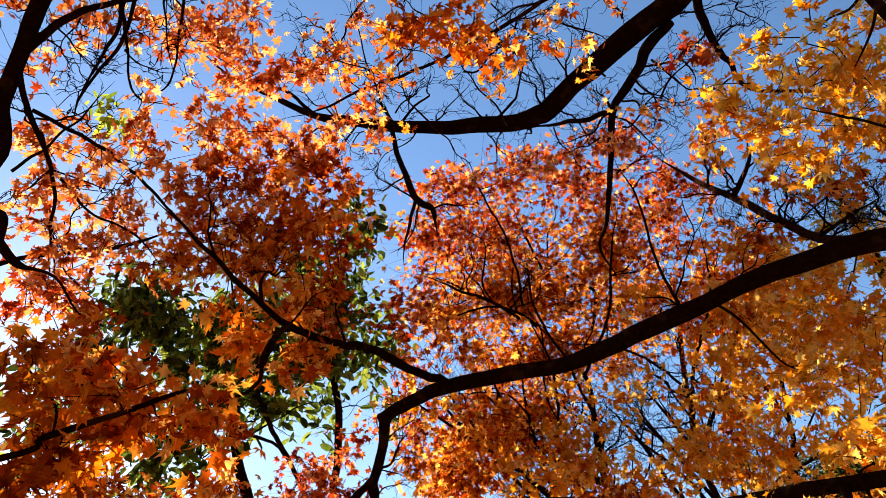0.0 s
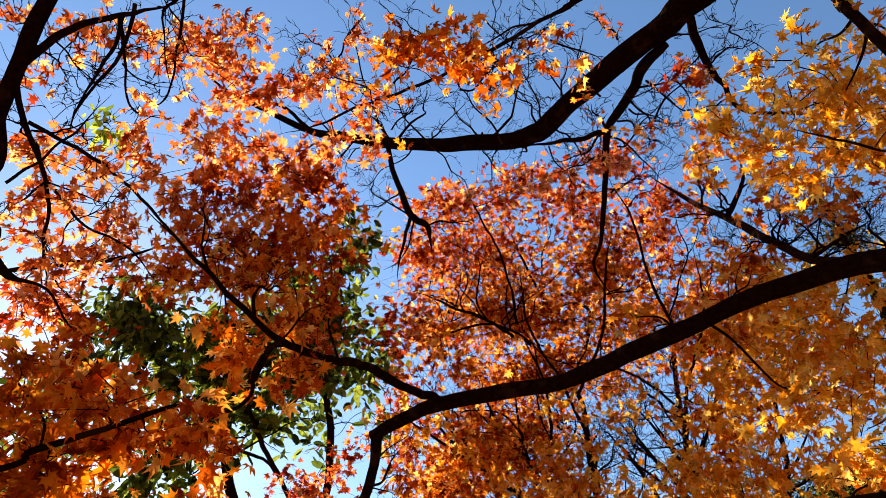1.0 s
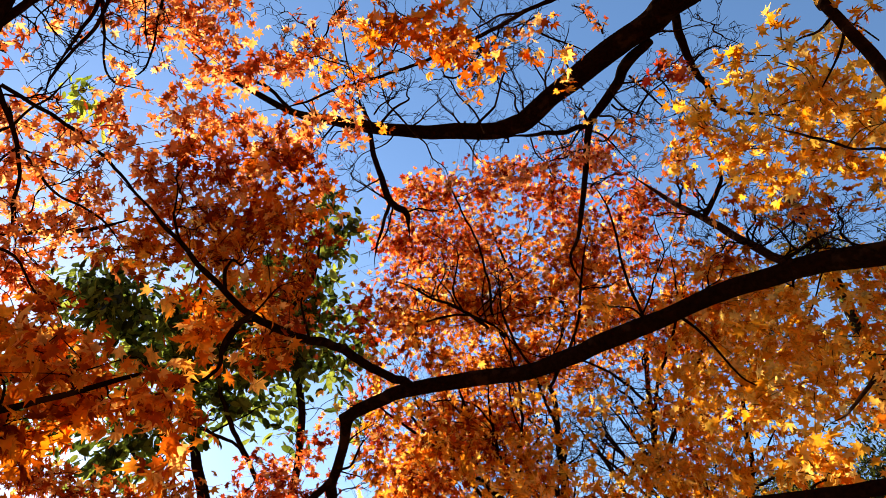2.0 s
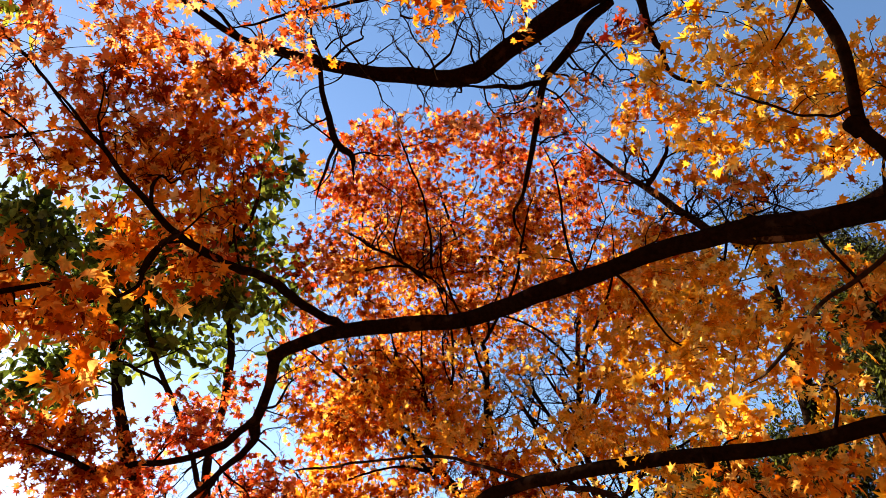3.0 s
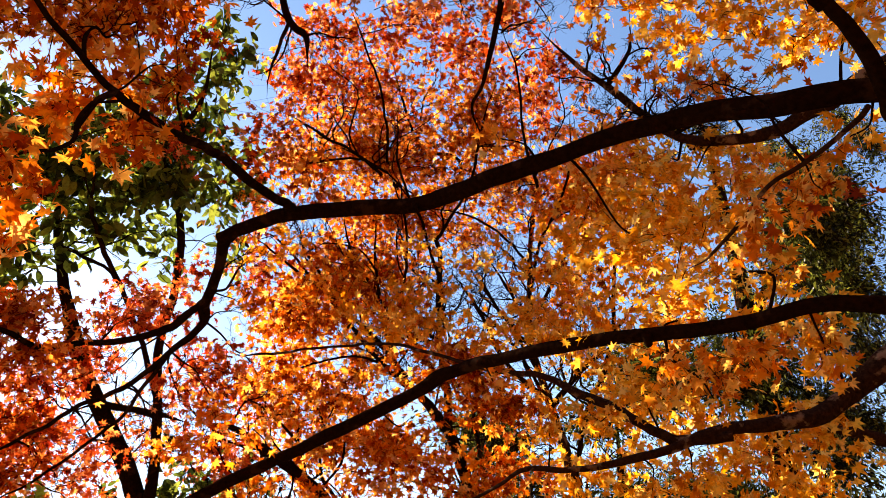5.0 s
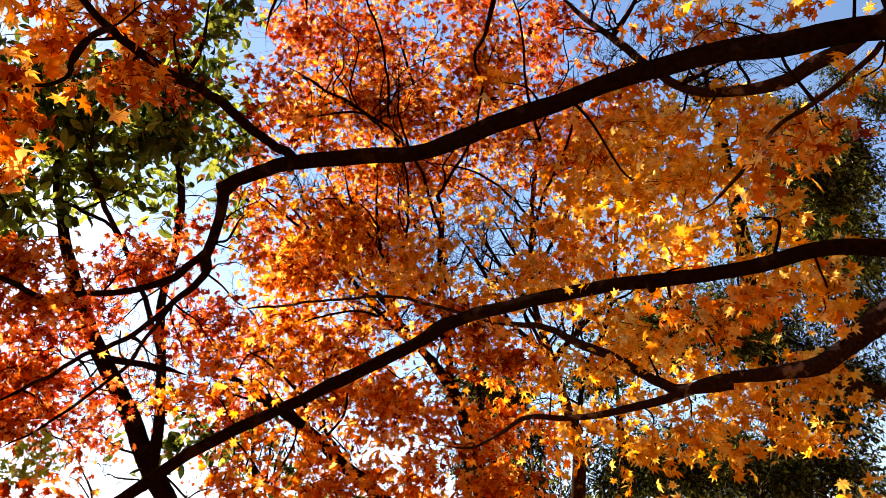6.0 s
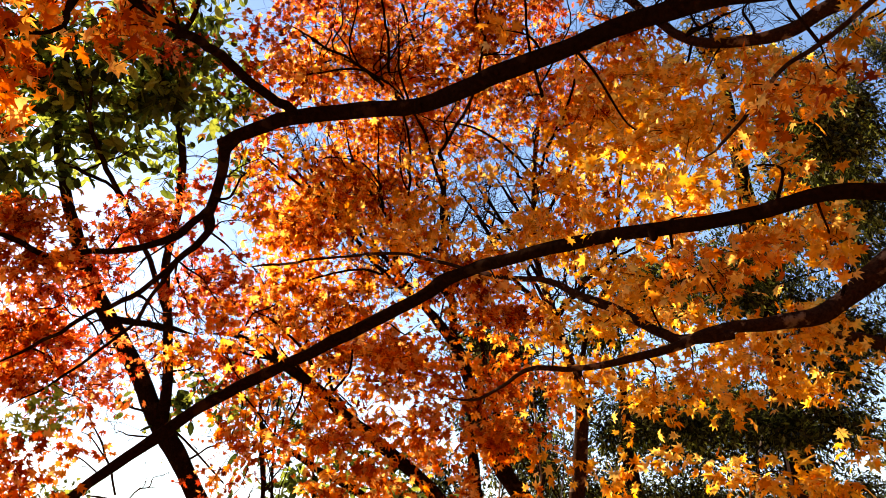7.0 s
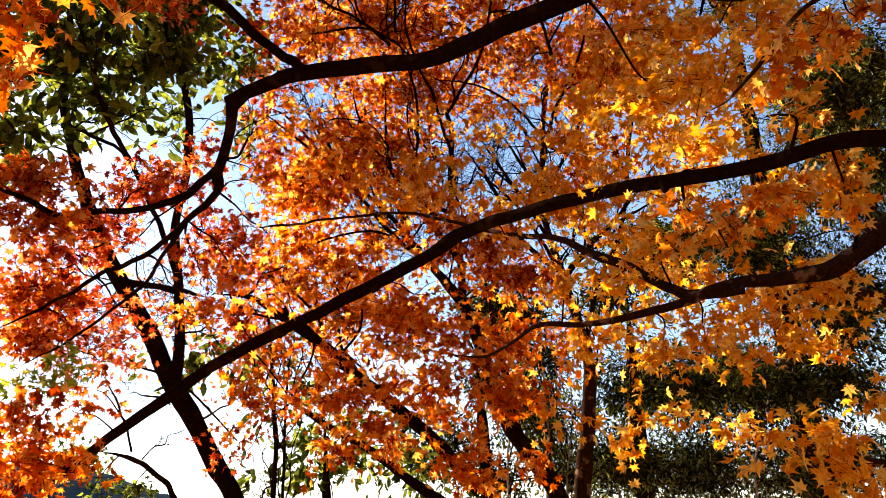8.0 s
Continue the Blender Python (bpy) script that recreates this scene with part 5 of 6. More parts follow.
spray(T_D, O, 0.27, 5, 2.45, 0.33, 0.16, 0.16, 104, 0.078)
spray(T_D, O, 1.21, 4.83, 2.62, 0.33, 0.16, 0.16, 104, 0.078)
spray(T_D, O, 0.78, 5.06, 1.9, 0.33, 0.16, 0.2, 130, 0.078)
spray(T_D, O, 1.79, 4.83, 1.75, 0.24, 0.12, 0.2, 69, 0.078)
spray(T_D, C, 0.63, 4.95, 5.5, 0.85, 0.27, 0.48, 397, 0.072)
spray(T_D, C, 1.54, 4.71, 5.57, 0.63, 0.2, 0.58, 364, 0.072)
spray(T_D, C, 1.03, 5.22, 5.06, 0.79, 0.25, 0.32, 249, 0.072)
spray(T_D, C, 1.6, 5, 3.38, 0.36, 0.18, 0.27, 274, 0.078)
spray(T_D, C, 1.9, 4.96, 3.21, 0.27, 0.13, 0.22, 172, 0.078)
spray(T_D, C, 1.32, 4.98, 3.59, 0.27, 0.13, 0.18, 139, 0.078)
spray(T_D, O, 1.77, 4.86, 2.71, 0.34, 0.17, 0.21, 183, 0.078)
spray(T_D, O, 2.05, 4.81, 2.5, 0.21, 0.13, 0.25, 52, 0.078)
spray(T_D, O, -0.04, 5.2, 2.48, 0.25, 0.13, 0.21, 52, 0.078)
spray(T_D, C, 0.58, 5.25, 6.26, 1.11, 0.36, 0.99, 654, 0.072)
spray(T_D, C, 0.11, 5.66, 5.77, 0.7, 0.22, 0.7, 293, 0.072)
spray(T_D, C, 0.42, 6.32, 4.55, 0.85, 0.27, 0.74, 374, 0.072)
spray(T_D, C, 0.9, 5.88, 5.19, 0.85, 0.27, 0.51, 260, 0.072)
spray(T_D, C, 0.3, 6.82, 3.35, 0.8, 0.25, 0.46, 324, 0.072)
spray(T_D, O, 0.96, 5.42, 2.91, 0.41, 0.13, 0.32, 270, 0.078)
spray(T_D, O, 0.74, 5.58, 2.4, 0.41, 0.13, 0.27, 143, 0.078)
spray(T_D, O, 1.18, 5.54, 2.24, 0.36, 0.12, 0.27, 128, 0.078)
spray(T_D, O, 0.37, 5.56, 2.64, 0.27, 0.12, 0.27, 58, 0.078)
spray(T_D, C, 1.2, 4.94, 3.49, 0.7, 0.35, 0.39, 483, 0.078)
spray(T_D, C, 0.59, 5.15, 3.23, 0.39, 0.2, 0.31, 213, 0.078)
spray(T_D, C, 1.77, 4.91, 3.17, 0.44, 0.22, 0.26, 202, 0.078)
spray(T_D, O, 0.97, 5.23, 2.85, 0.53, 0.26, 0.26, 243, 0.078)
spray(T_D, C, 0.4, 4.8, 4, 0.44, 0.22, 0.39, 213, 0.078)
spray(T_D, C, 0.14, 4.42, 4.59, 0.48, 0.24, 0.35, 120, 0.078)
spray(T_D, C, 2.08, 4.37, 4.01, 0.48, 0.24, 0.35, 180, 0.078)
spray(T_D, O, 1.73, 5.12, 2.53, 0.48, 0.24, 0.26, 138, 0.078)
spray(T_D, CR, -0.22, 4.68, 4.87, 0.47, 0.15, 0.38, 154, 0.078)
spray(T_D, CR, 0.49, 5.09, 4.27, 0.57, 0.18, 0.33, 161, 0.078)
spray(T_D, CR, 0.08, 5.32, 3.87, 0.38, 0.12, 0.28, 139, 0.078)
spray(T_D, O, 0.29, 5.05, 2.22, 0.33, 0.16, 0.2, 66, 0.078)
spray(T_D, O, 0.84, 5.01, 2.16, 0.33, 0.16, 0.2, 66, 0.078)
spray(T_D, O, 0.47, 5.1, 1.86, 0.37, 0.18, 0.2, 74, 0.078)
spray(T_D, RO, -1.12, 7.19, 3.37, 0.53, 0.22, 0.42, 258, 0.066)
spray(T_D, RO, -0.56, 7.37, 2.98, 0.42, 0.18, 0.31, 169, 0.066)
finish(T_D)

T_H = Tree("maple_tree", (2.47, 5.98, 0), "slender upright maple with golden and orange leaves", "maple tree", lush=0.54)
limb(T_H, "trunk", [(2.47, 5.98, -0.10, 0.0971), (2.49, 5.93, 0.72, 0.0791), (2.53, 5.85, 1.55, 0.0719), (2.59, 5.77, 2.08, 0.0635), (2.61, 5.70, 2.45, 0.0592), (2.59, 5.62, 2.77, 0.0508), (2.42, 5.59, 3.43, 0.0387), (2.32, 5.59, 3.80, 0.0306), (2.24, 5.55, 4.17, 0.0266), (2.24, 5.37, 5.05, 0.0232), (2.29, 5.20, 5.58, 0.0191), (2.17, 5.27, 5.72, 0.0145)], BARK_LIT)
limb(T_H, "branch", [(2.37, 5.57, 3.52, 0.0258), (2.05, 5.66, 3.86, 0.0197), (1.81, 5.71, 4.38, 0.0180), (1.55, 5.76, 4.82, 0.0116)], BARK)
limb(T_H, "branch", [(2.27, 5.54, 3.94, 0.0218), (1.92, 5.55, 4.38, 0.0155), (1.71, 5.51, 4.75, 0.0113)], BARK)
limb(T_H, "branch", [(2.26, 5.57, 4.13, 0.0200), (2.01, 5.45, 4.51, 0.0155), (1.79, 5.43, 4.83, 0.0113)], BARK)
limb(T_H, "branch", [(2.57, 5.62, 2.82, 0.0254), (2.69, 5.48, 3.40, 0.0215), (2.83, 5.21, 3.84, 0.0194), (2.87, 4.91, 4.71, 0.0177), (2.89, 4.69, 5.16, 0.0135)], BARK)
limb(T_H, "branch", [(2.42, 5.59, 3.43, 0.0194), (2.62, 5.37, 3.73, 0.0172), (2.89, 5.06, 4.06, 0.0129), (3.08, 4.73, 4.40, 0.0086)], BARK)
limb(T_H, "branch", [(2.24, 5.31, 3.46, 0.0164), (2.01, 5.25, 3.78, 0.0137), (1.75, 5.20, 4.05, 0.0109), (1.44, 5.16, 4.27, 0.0082)], BARK)
limb(T_H, "branch", [(2.18, 5.25, 3.64, 0.0164), (1.94, 5.18, 3.96, 0.0137), (1.68, 5.10, 4.27, 0.0109), (1.46, 5.00, 4.52, 0.0082)], BARK)
limb(T_H, "branch", [(2.10, 5.17, 3.86, 0.0143), (1.91, 5.05, 4.21, 0.0113), (1.76, 4.94, 4.46, 0.0082)], BARK)
limb(T_H, "branch", [(2.31, 5.32, 3.37, 0.0164), (2.54, 5.08, 3.65, 0.0137), (2.77, 4.89, 3.80, 0.0109), (3.06, 4.62, 3.95, 0.0082)], BARK)
limb(T_H, "branch", [(2.10, 5.10, 3.99, 0.0164), (2.24, 4.80, 4.39, 0.0137), (2.38, 4.50, 4.71, 0.0109), (2.42, 4.19, 5.04, 0.0082)], BARK)
limb(T_H, "branch", [(2.05, 5.00, 4.20, 0.0164), (2.07, 4.73, 4.59, 0.0137), (2.20, 4.37, 4.97, 0.0109), (2.11, 3.94, 5.45, 0.0082)], BARK)
limb(T_H, "branch", [(2.65, 4.55, 4.45, 0.0123), (2.84, 4.21, 4.73, 0.0092), (2.90, 3.91, 5.00, 0.0061)], BARK)
limb(T_H, "branch", [(1.98, 4.48, 4.96, 0.0143), (1.79, 4.24, 5.31, 0.0116), (1.65, 3.91, 5.66, 0.0089), (1.39, 3.62, 5.98, 0.0061)], BARK)
limb(T_H, "branch", [(2.01, 4.86, 4.45, 0.0123), (1.70, 4.80, 4.70, 0.0102), (1.41, 4.79, 4.82, 0.0082), (1.03, 4.85, 4.86, 0.0061)], BARK)
bare_twig(T_H, (2.44, 5.75, 3.59), (1.71, 5.56, 4.48), 0.0158)
bare_twig(T_H, (2.27, 5.56, 4.13), (1.56, 5.58, 4.52), 0.0132)
bare_twig(T_H, (2.21, 5.41, 4.45), (2.47, 5.02, 4.85), 0.0132)
bare_twig(T_H, (2.30, 5.62, 3.98), (2.66, 5.34, 4.23), 0.0132)
bare_twig(T_H, (2.50, 5.76, 3.49), (2.84, 5.45, 3.84), 0.0132)
bare_twig(T_H, (2.15, 5.14, 4.88), (2.25, 4.80, 5.26), 0.0106)
ramify(T_H, 190, 0.8, 2.2, 4)
spray(T_H, O, 2.21, 4.36, 5.34, 0.36, 0.12, 0.41, 240, 0.087)
spray(T_H, O, 2.41, 4.57, 4.96, 0.46, 0.12, 0.41, 308, 0.087)
spray(T_H, O, 2.4, 4.92, 5.19, 0.59, 0.15, 0.48, 660, 0.087)
spray(T_H, O, 2.48, 4.66, 5.44, 0.64, 0.16, 0.32, 481, 0.087)
spray(T_H, Y, 2.43, 4.83, 4.21, 0.44, 0.12, 0.29, 269, 0.087)
spray(T_H, Y, 2.27, 5.11, 3.85, 0.49, 0.12, 0.2, 211, 0.087)
spray(T_H, Y, 1.81, 5.22, 3.97, 0.39, 0.12, 0.2, 123, 0.087)
spray(T_H, Y, 2.66, 4.08, 4.99, 0.59, 0.15, 0.34, 418, 0.087)
spray(T_H, Y, 2.68, 4.42, 4.59, 0.44, 0.12, 0.39, 358, 0.087)
spray(T_H, Y, 1.73, 4.11, 3.53, 0.33, 0.12, 0.24, 208, 0.094)
spray(T_H, Y, 1.41, 4.29, 3.38, 0.33, 0.12, 0.16, 141, 0.094)
spray(T_H, Y, 0.84, 4.39, 3.47, 0.41, 0.12, 0.16, 174, 0.094)
spray(T_H, Y, 2.73, 5.3, 5.2, 0.91, 0.23, 0.91, 481, 0.087)
spray(T_H, Y, 3.15, 4.92, 5.38, 0.68, 0.17, 0.68, 272, 0.087)
spray(T_H, Y, 1.22, 4.83, 4.26, 0.57, 0.14, 0.33, 182, 0.094)
spray(T_H, Y, 0.98, 5.03, 3.97, 0.57, 0.14, 0.28, 387, 0.094)
spray(T_H, Y, 0.46, 5.01, 4.16, 0.47, 0.12, 0.28, 324, 0.094)
spray(T_H, Y, 2.17, 4.78, 3.72, 0.47, 0.12, 0.28, 324, 0.094)
spray(T_H, Y, -0.14, 4.93, 4.32, 0.38, 0.12, 0.28, 122, 0.094)
spray(T_H, O, 2.53, 4.11, 5.4, 0.45, 0.12, 0.4, 256, 0.087)
spray(T_H, O, 2.5, 4.51, 4.96, 0.45, 0.12, 0.4, 256, 0.087)
spray(T_H, YO, 3, 4.62, 4.41, 0.5, 0.13, 0.3, 214, 0.087)
spray(T_H, YO, 2.44, 4.16, 4.78, 0.52, 0.13, 0.38, 178, 0.094)
spray(T_H, Y, 2.5, 4.88, 3.61, 0.42, 0.12, 0.33, 192, 0.094)
spray(T_H, Y, 3.03, 4.76, 3.23, 0.42, 0.12, 0.28, 165, 0.094)
finish(T_H)

T_K = Tree("maple_tree", (6.6, 3.6, 0), "maple with pale sunlit bark and yellow-orange leaves", "maple tree", lush=0.5)
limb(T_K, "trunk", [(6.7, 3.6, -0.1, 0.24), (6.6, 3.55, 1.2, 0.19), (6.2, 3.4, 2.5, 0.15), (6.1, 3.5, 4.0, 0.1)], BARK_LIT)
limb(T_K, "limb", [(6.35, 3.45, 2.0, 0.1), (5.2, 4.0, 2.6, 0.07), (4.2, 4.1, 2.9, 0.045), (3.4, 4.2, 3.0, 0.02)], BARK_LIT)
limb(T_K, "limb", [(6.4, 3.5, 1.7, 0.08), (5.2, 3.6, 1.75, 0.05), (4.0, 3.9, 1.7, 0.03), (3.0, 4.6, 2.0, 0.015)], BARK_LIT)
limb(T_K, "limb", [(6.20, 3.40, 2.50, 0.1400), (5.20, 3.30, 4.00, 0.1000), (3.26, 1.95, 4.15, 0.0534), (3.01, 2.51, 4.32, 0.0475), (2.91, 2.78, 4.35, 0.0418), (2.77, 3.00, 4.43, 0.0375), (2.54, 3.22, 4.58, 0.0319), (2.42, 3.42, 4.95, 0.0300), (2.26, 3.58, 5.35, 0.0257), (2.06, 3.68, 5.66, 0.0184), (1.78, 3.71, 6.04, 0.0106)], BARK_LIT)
limb(T_K, "branch", [(2.24, 3.58, 5.37, 0.0218), (2.30, 3.48, 5.43, 0.0218), (2.34, 3.34, 5.53, 0.0139), (2.32, 3.21, 5.65, 0.0079)], BARK)
limb(T_K, "branch", [(2.50, 3.23, 4.61, 0.0142), (2.66, 3.06, 4.65, 0.0106), (2.81, 2.90, 4.67, 0.0071)], BARK)
bare_twig(T_K, (2.64, 3.35, 4.70), (2.85, 3.09, 4.79), 0.0110)
bare_twig(T_K, (2.44, 3.36, 4.84), (2.67, 3.08, 4.94), 0.0110)
bare_twig(T_K, (2.17, 3.16, 5.20), (2.42, 3.00, 5.19), 0.0088)
bare_twig(T_K, (2.38, 3.35, 4.89), (2.11, 3.58, 4.83), 0.0088)
bare_twig(T_K, (2.59, 3.35, 4.73), (2.92, 3.16, 4.65), 0.0110)
ramify(T_K, 90, 0.5, 2.5, 5)
spray(T_K, Y, 2.91, 3.85, 4.38, 0.5, 0.13, 0.41, 310, 0.094)
spray(T_K, YO, 3.15, 3.47, 4.58, 0.46, 0.12, 0.27, 189, 0.094)
spray(T_K, Y, 2.74, 4.2, 4.08, 0.41, 0.12, 0.27, 170, 0.094)
spray(T_K, Y, 3.15, 3.97, 4, 0.46, 0.12, 0.23, 158, 0.094)
spray(T_K, Y, 3.48, 3.86, 3.74, 0.36, 0.12, 0.18, 72, 0.094)
spray(T_K, Y, 2.79, 3.43, 2.46, 0.43, 0.12, 0.18, 180, 0.094)
spray(T_K, Y, 2.65, 3.61, 2.23, 0.25, 0.12, 0.14, 85, 0.094)
spray(T_K, Y, 2.93, 3.23, 2.63, 0.32, 0.12, 0.18, 109, 0.094)
spray(T_K, Y, 2.9, 3.39, 2.29, 0.21, 0.12, 0.14, 52, 0.094)
spray(T_K, Y, 2.42, 4.53, 1.95, 0.24, 0.12, 0.16, 76, 0.094)
spray(T_K, Y, 2.76, 4.32, 2.03, 0.28, 0.12, 0.16, 88, 0.094)
spray(T_K, Y, 2.9, 4.24, 1.92, 0.24, 0.12, 0.12, 57, 0.094)
spray(T_K, Y, 3.08, 4.13, 1.8, 0.2, 0.12, 0.16, 63, 0.094)
spray(T_K, Y, 2.31, 4.61, 1.77, 0.16, 0.12, 0.16, 27, 0.094)
spray(T_K, Y, 2.73, 3.13, 1.75, 0.29, 0.12, 0.2, 129, 0.100)
spray(T_K, Y, 2.64, 3.23, 1.6, 0.33, 0.12, 0.13, 96, 0.100)
spray(T_K, Y, 2.85, 3, 1.9, 0.13, 0.12, 0.13, 33, 0.100)
spray(T_K, Y, 2.82, 3.09, 1.52, 0.2, 0.12, 0.13, 59, 0.100)
spray(T_K, O, 2.63, 3.05, 4.85, 0.39, 0.12, 0.17, 80, 0.094)
spray(T_K, O, 2.24, 3.4, 4.77, 0.39, 0.12, 0.22, 99, 0.094)
spray(T_K, O, 2.39, 3.13, 4.94, 0.26, 0.12, 0.13, 22, 0.094)
spray(T_K, O, 2.06, 3.12, 5.16, 0.26, 0.12, 0.17, 28, 0.094)
spray(T_K, Y, 2.33, 3, 3.96, 0.3, 0.12, 0.24, 170, 0.094)
spray(T_K, Y, 2.13, 3.17, 3.92, 0.26, 0.12, 0.21, 127, 0.094)
spray(T_K, Y, 1.77, 3.52, 3.68, 0.34, 0.12, 0.21, 130, 0.094)
spray(T_K, Y, 1.97, 3.57, 3.41, 0.34, 0.12, 0.17, 86, 0.094)
spray(T_K, Y, 2.46, 3.98, 4.23, 0.67, 0.17, 0.58, 362, 0.094)
spray(T_K, Y, 1.93, 4.38, 4.01, 0.54, 0.13, 0.4, 142, 0.094)
spray(T_K, Y, 2.64, 4.23, 3.59, 0.45, 0.12, 0.36, 150, 0.094)
spray(T_K, YO, 2.19, 3.54, 4.48, 0.51, 0.13, 0.38, 203, 0.094)
spray(T_K, Y, 2.64, 3.24, 4.47, 0.34, 0.12, 0.25, 92, 0.094)
spray(T_K, Y, 2.01, 3.87, 4.16, 0.51, 0.13, 0.34, 181, 0.094)
spray(T_K, O, 2.51, 2.84, 4.76, 0.49, 0.12, 0.2, 140, 0.094)
spray(T_K, O, 2.93, 2.58, 4.64, 0.37, 0.12, 0.2, 105, 0.094)
spray(T_K, O, 2.17, 2.92, 4.91, 0.33, 0.12, 0.24, 112, 0.094)
spray(T_K, Y, 2.65, 4.52, 3.14, 0.39, 0.12, 0.26, 195, 0.094)
spray(T_K, Y, 3, 4.39, 2.94, 0.39, 0.12, 0.22, 163, 0.094)
spray(T_K, Y, 2.5, 4.82, 2.52, 0.35, 0.12, 0.22, 102, 0.094)
spray(T_K, Y, 3.67, 4.05, 2.39, 0.35, 0.12, 0.22, 102, 0.094)
spray(T_K, Y, 2.6, 3.72, 4.8, 0.64, 0.16, 0.41, 345, 0.094)
spray(T_K, Y, 3.12, 3.44, 4.67, 0.59, 0.15, 0.36, 285, 0.094)
spray(T_K, YO, 3.5, 3.3, 4.43, 0.5, 0.13, 0.32, 212, 0.094)
spray(T_K, Y, 3.02, 3.78, 4.37, 0.64, 0.16, 0.27, 231, 0.094)
spray(T_K, Y, 2.08, 3.77, 2.79, 0.39, 0.12, 0.21, 139, 0.094)
spray(T_K, Y, 2.63, 3.49, 2.59, 0.39, 0.12, 0.21, 139, 0.094)
spray(T_K, Y, 2.98, 3.23, 2.53, 0.36, 0.12, 0.25, 147, 0.094)
spray(T_K, Y, 1.79, 4.01, 2.52, 0.29, 0.12, 0.21, 102, 0.094)
spray(T_K, Y, 1.8, 4.14, 1.96, 0.29, 0.12, 0.18, 60, 0.094)
spray(T_K, Y, 2.41, 3.32, 4.04, 0.43, 0.12, 0.23, 118, 0.094)
spray(T_K, Y, 2.38, 3.81, 3.38, 0.35, 0.12, 0.23, 97, 0.094)
spray(T_K, Y, 3.08, 3.37, 3.24, 0.35, 0.12, 0.2, 82, 0.094)
spray(T_K, Y, 2.59, 4.09, 2.41, 0.39, 0.12, 0.23, 108, 0.094)
spray(T_K, Y, 3.12, 3.72, 2.35, 0.35, 0.12, 0.23, 97, 0.094)
finish(T_K)

T_E = Tree("evergreen_tree", (0.25, 6.65, 0), "dark-stemmed evergreen with glossy oval green leaves", "evergreen tree", "oval", 1.0)
limb(T_E, "trunk", [(0.25, 6.65, -0.10, 0.1078), (0.07, 6.64, 0.73, 0.0878), (-0.24, 6.63, 1.56, 0.0799), (-0.47, 6.64, 1.92, 0.0782), (-0.70, 6.61, 2.29, 0.0766), (-0.90, 6.59, 2.58, 0.0772), (-1.17, 6.48, 3.04, 0.0709), (-1.42, 6.36, 3.40, 0.0691), (-1.64, 6.22, 3.76, 0.0603), (-1.78, 6.10, 4.07, 0.0538), (-1.93, 5.89, 4.50, 0.0424), (-2.00, 5.62, 4.88, 0.0330), (-1.95, 5.36, 5.28, 0.0235), (-2.03, 4.81, 5.92, 0.0141)], BARK)
limb(T_E, "stem", [(-0.88, 6.59, 2.53, 0.0589), (-0.88, 6.45, 2.95, 0.0450), (-0.94, 6.29, 3.42, 0.0405), (-1.00, 6.10, 3.88, 0.0360), (-0.95, 5.89, 4.33, 0.0338), (-0.96, 5.64, 4.76, 0.0315), (-1.06, 5.41, 5.06, 0.0270), (-1.19, 5.18, 5.33, 0.0225), (-0.93, 4.93, 5.71, 0.0203), (-0.86, 4.47, 6.20, 0.0113)], BARK)
limb(T_E, "branch", [(-0.94, 6.29, 3.42, 0.0225), (-1.08, 6.08, 3.75, 0.0224), (-1.30, 5.78, 4.17, 0.0200), (-1.51, 5.56, 4.46, 0.0200), (-1.65, 5.34, 4.74, 0.0177), (-1.64, 5.11, 5.07, 0.0111)], BARK)
limb(T_E, "branch", [(-1.91, 5.78, 4.58, 0.0187), (-1.71, 5.73, 4.48, 0.0160), (-1.49, 5.74, 4.38, 0.0135), (-1.30, 5.78, 4.17, 0.0111)], BARK)
limb(T_E, "branch", [(-1.40, 6.36, 3.41, 0.0323), (-0.91, 6.32, 3.35, 0.0225), (-0.68, 6.27, 3.29, 0.0155)], BARK)
bare_twig(T_E, (-1.15, 6.38, 3.01), (-1.51, 6.26, 3.15), 0.0134)
bare_twig(T_E, (-0.92, 6.52, 2.61), (-1.31, 6.38, 2.90), 0.0134)
bare_twig(T_E, (-1.38, 6.22, 3.36), (-1.75, 6.23, 3.03), 0.0134)
bare_twig(T_E, (-0.91, 6.39, 3.14), (-0.48, 6.52, 2.89), 0.0134)
bare_twig(T_E, (-0.70, 6.61, 2.29), (-0.35, 6.61, 2.51), 0.0134)
bare_twig(T_E, (-0.88, 6.45, 2.95), (-0.42, 6.41, 3.28), 0.0134)
bare_twig(T_E, (-1.20, 6.36, 3.06), (-1.71, 6.33, 2.67), 0.0107)
bare_twig(T_E, (-0.76, 6.59, 2.39), (-1.26, 6.49, 2.44), 0.0107)
ramify(T_E, 50, 0.8, 2.2, 7)
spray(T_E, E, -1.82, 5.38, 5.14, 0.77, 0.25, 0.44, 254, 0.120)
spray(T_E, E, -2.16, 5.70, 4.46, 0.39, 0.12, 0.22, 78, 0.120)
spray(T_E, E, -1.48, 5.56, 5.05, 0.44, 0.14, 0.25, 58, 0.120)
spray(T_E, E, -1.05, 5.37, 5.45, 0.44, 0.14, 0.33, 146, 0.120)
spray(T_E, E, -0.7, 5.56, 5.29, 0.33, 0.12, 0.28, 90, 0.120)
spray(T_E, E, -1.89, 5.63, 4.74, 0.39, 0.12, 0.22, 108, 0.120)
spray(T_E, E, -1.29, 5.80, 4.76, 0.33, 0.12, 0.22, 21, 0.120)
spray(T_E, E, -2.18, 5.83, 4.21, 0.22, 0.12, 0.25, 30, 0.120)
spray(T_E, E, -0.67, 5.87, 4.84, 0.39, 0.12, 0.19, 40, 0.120)
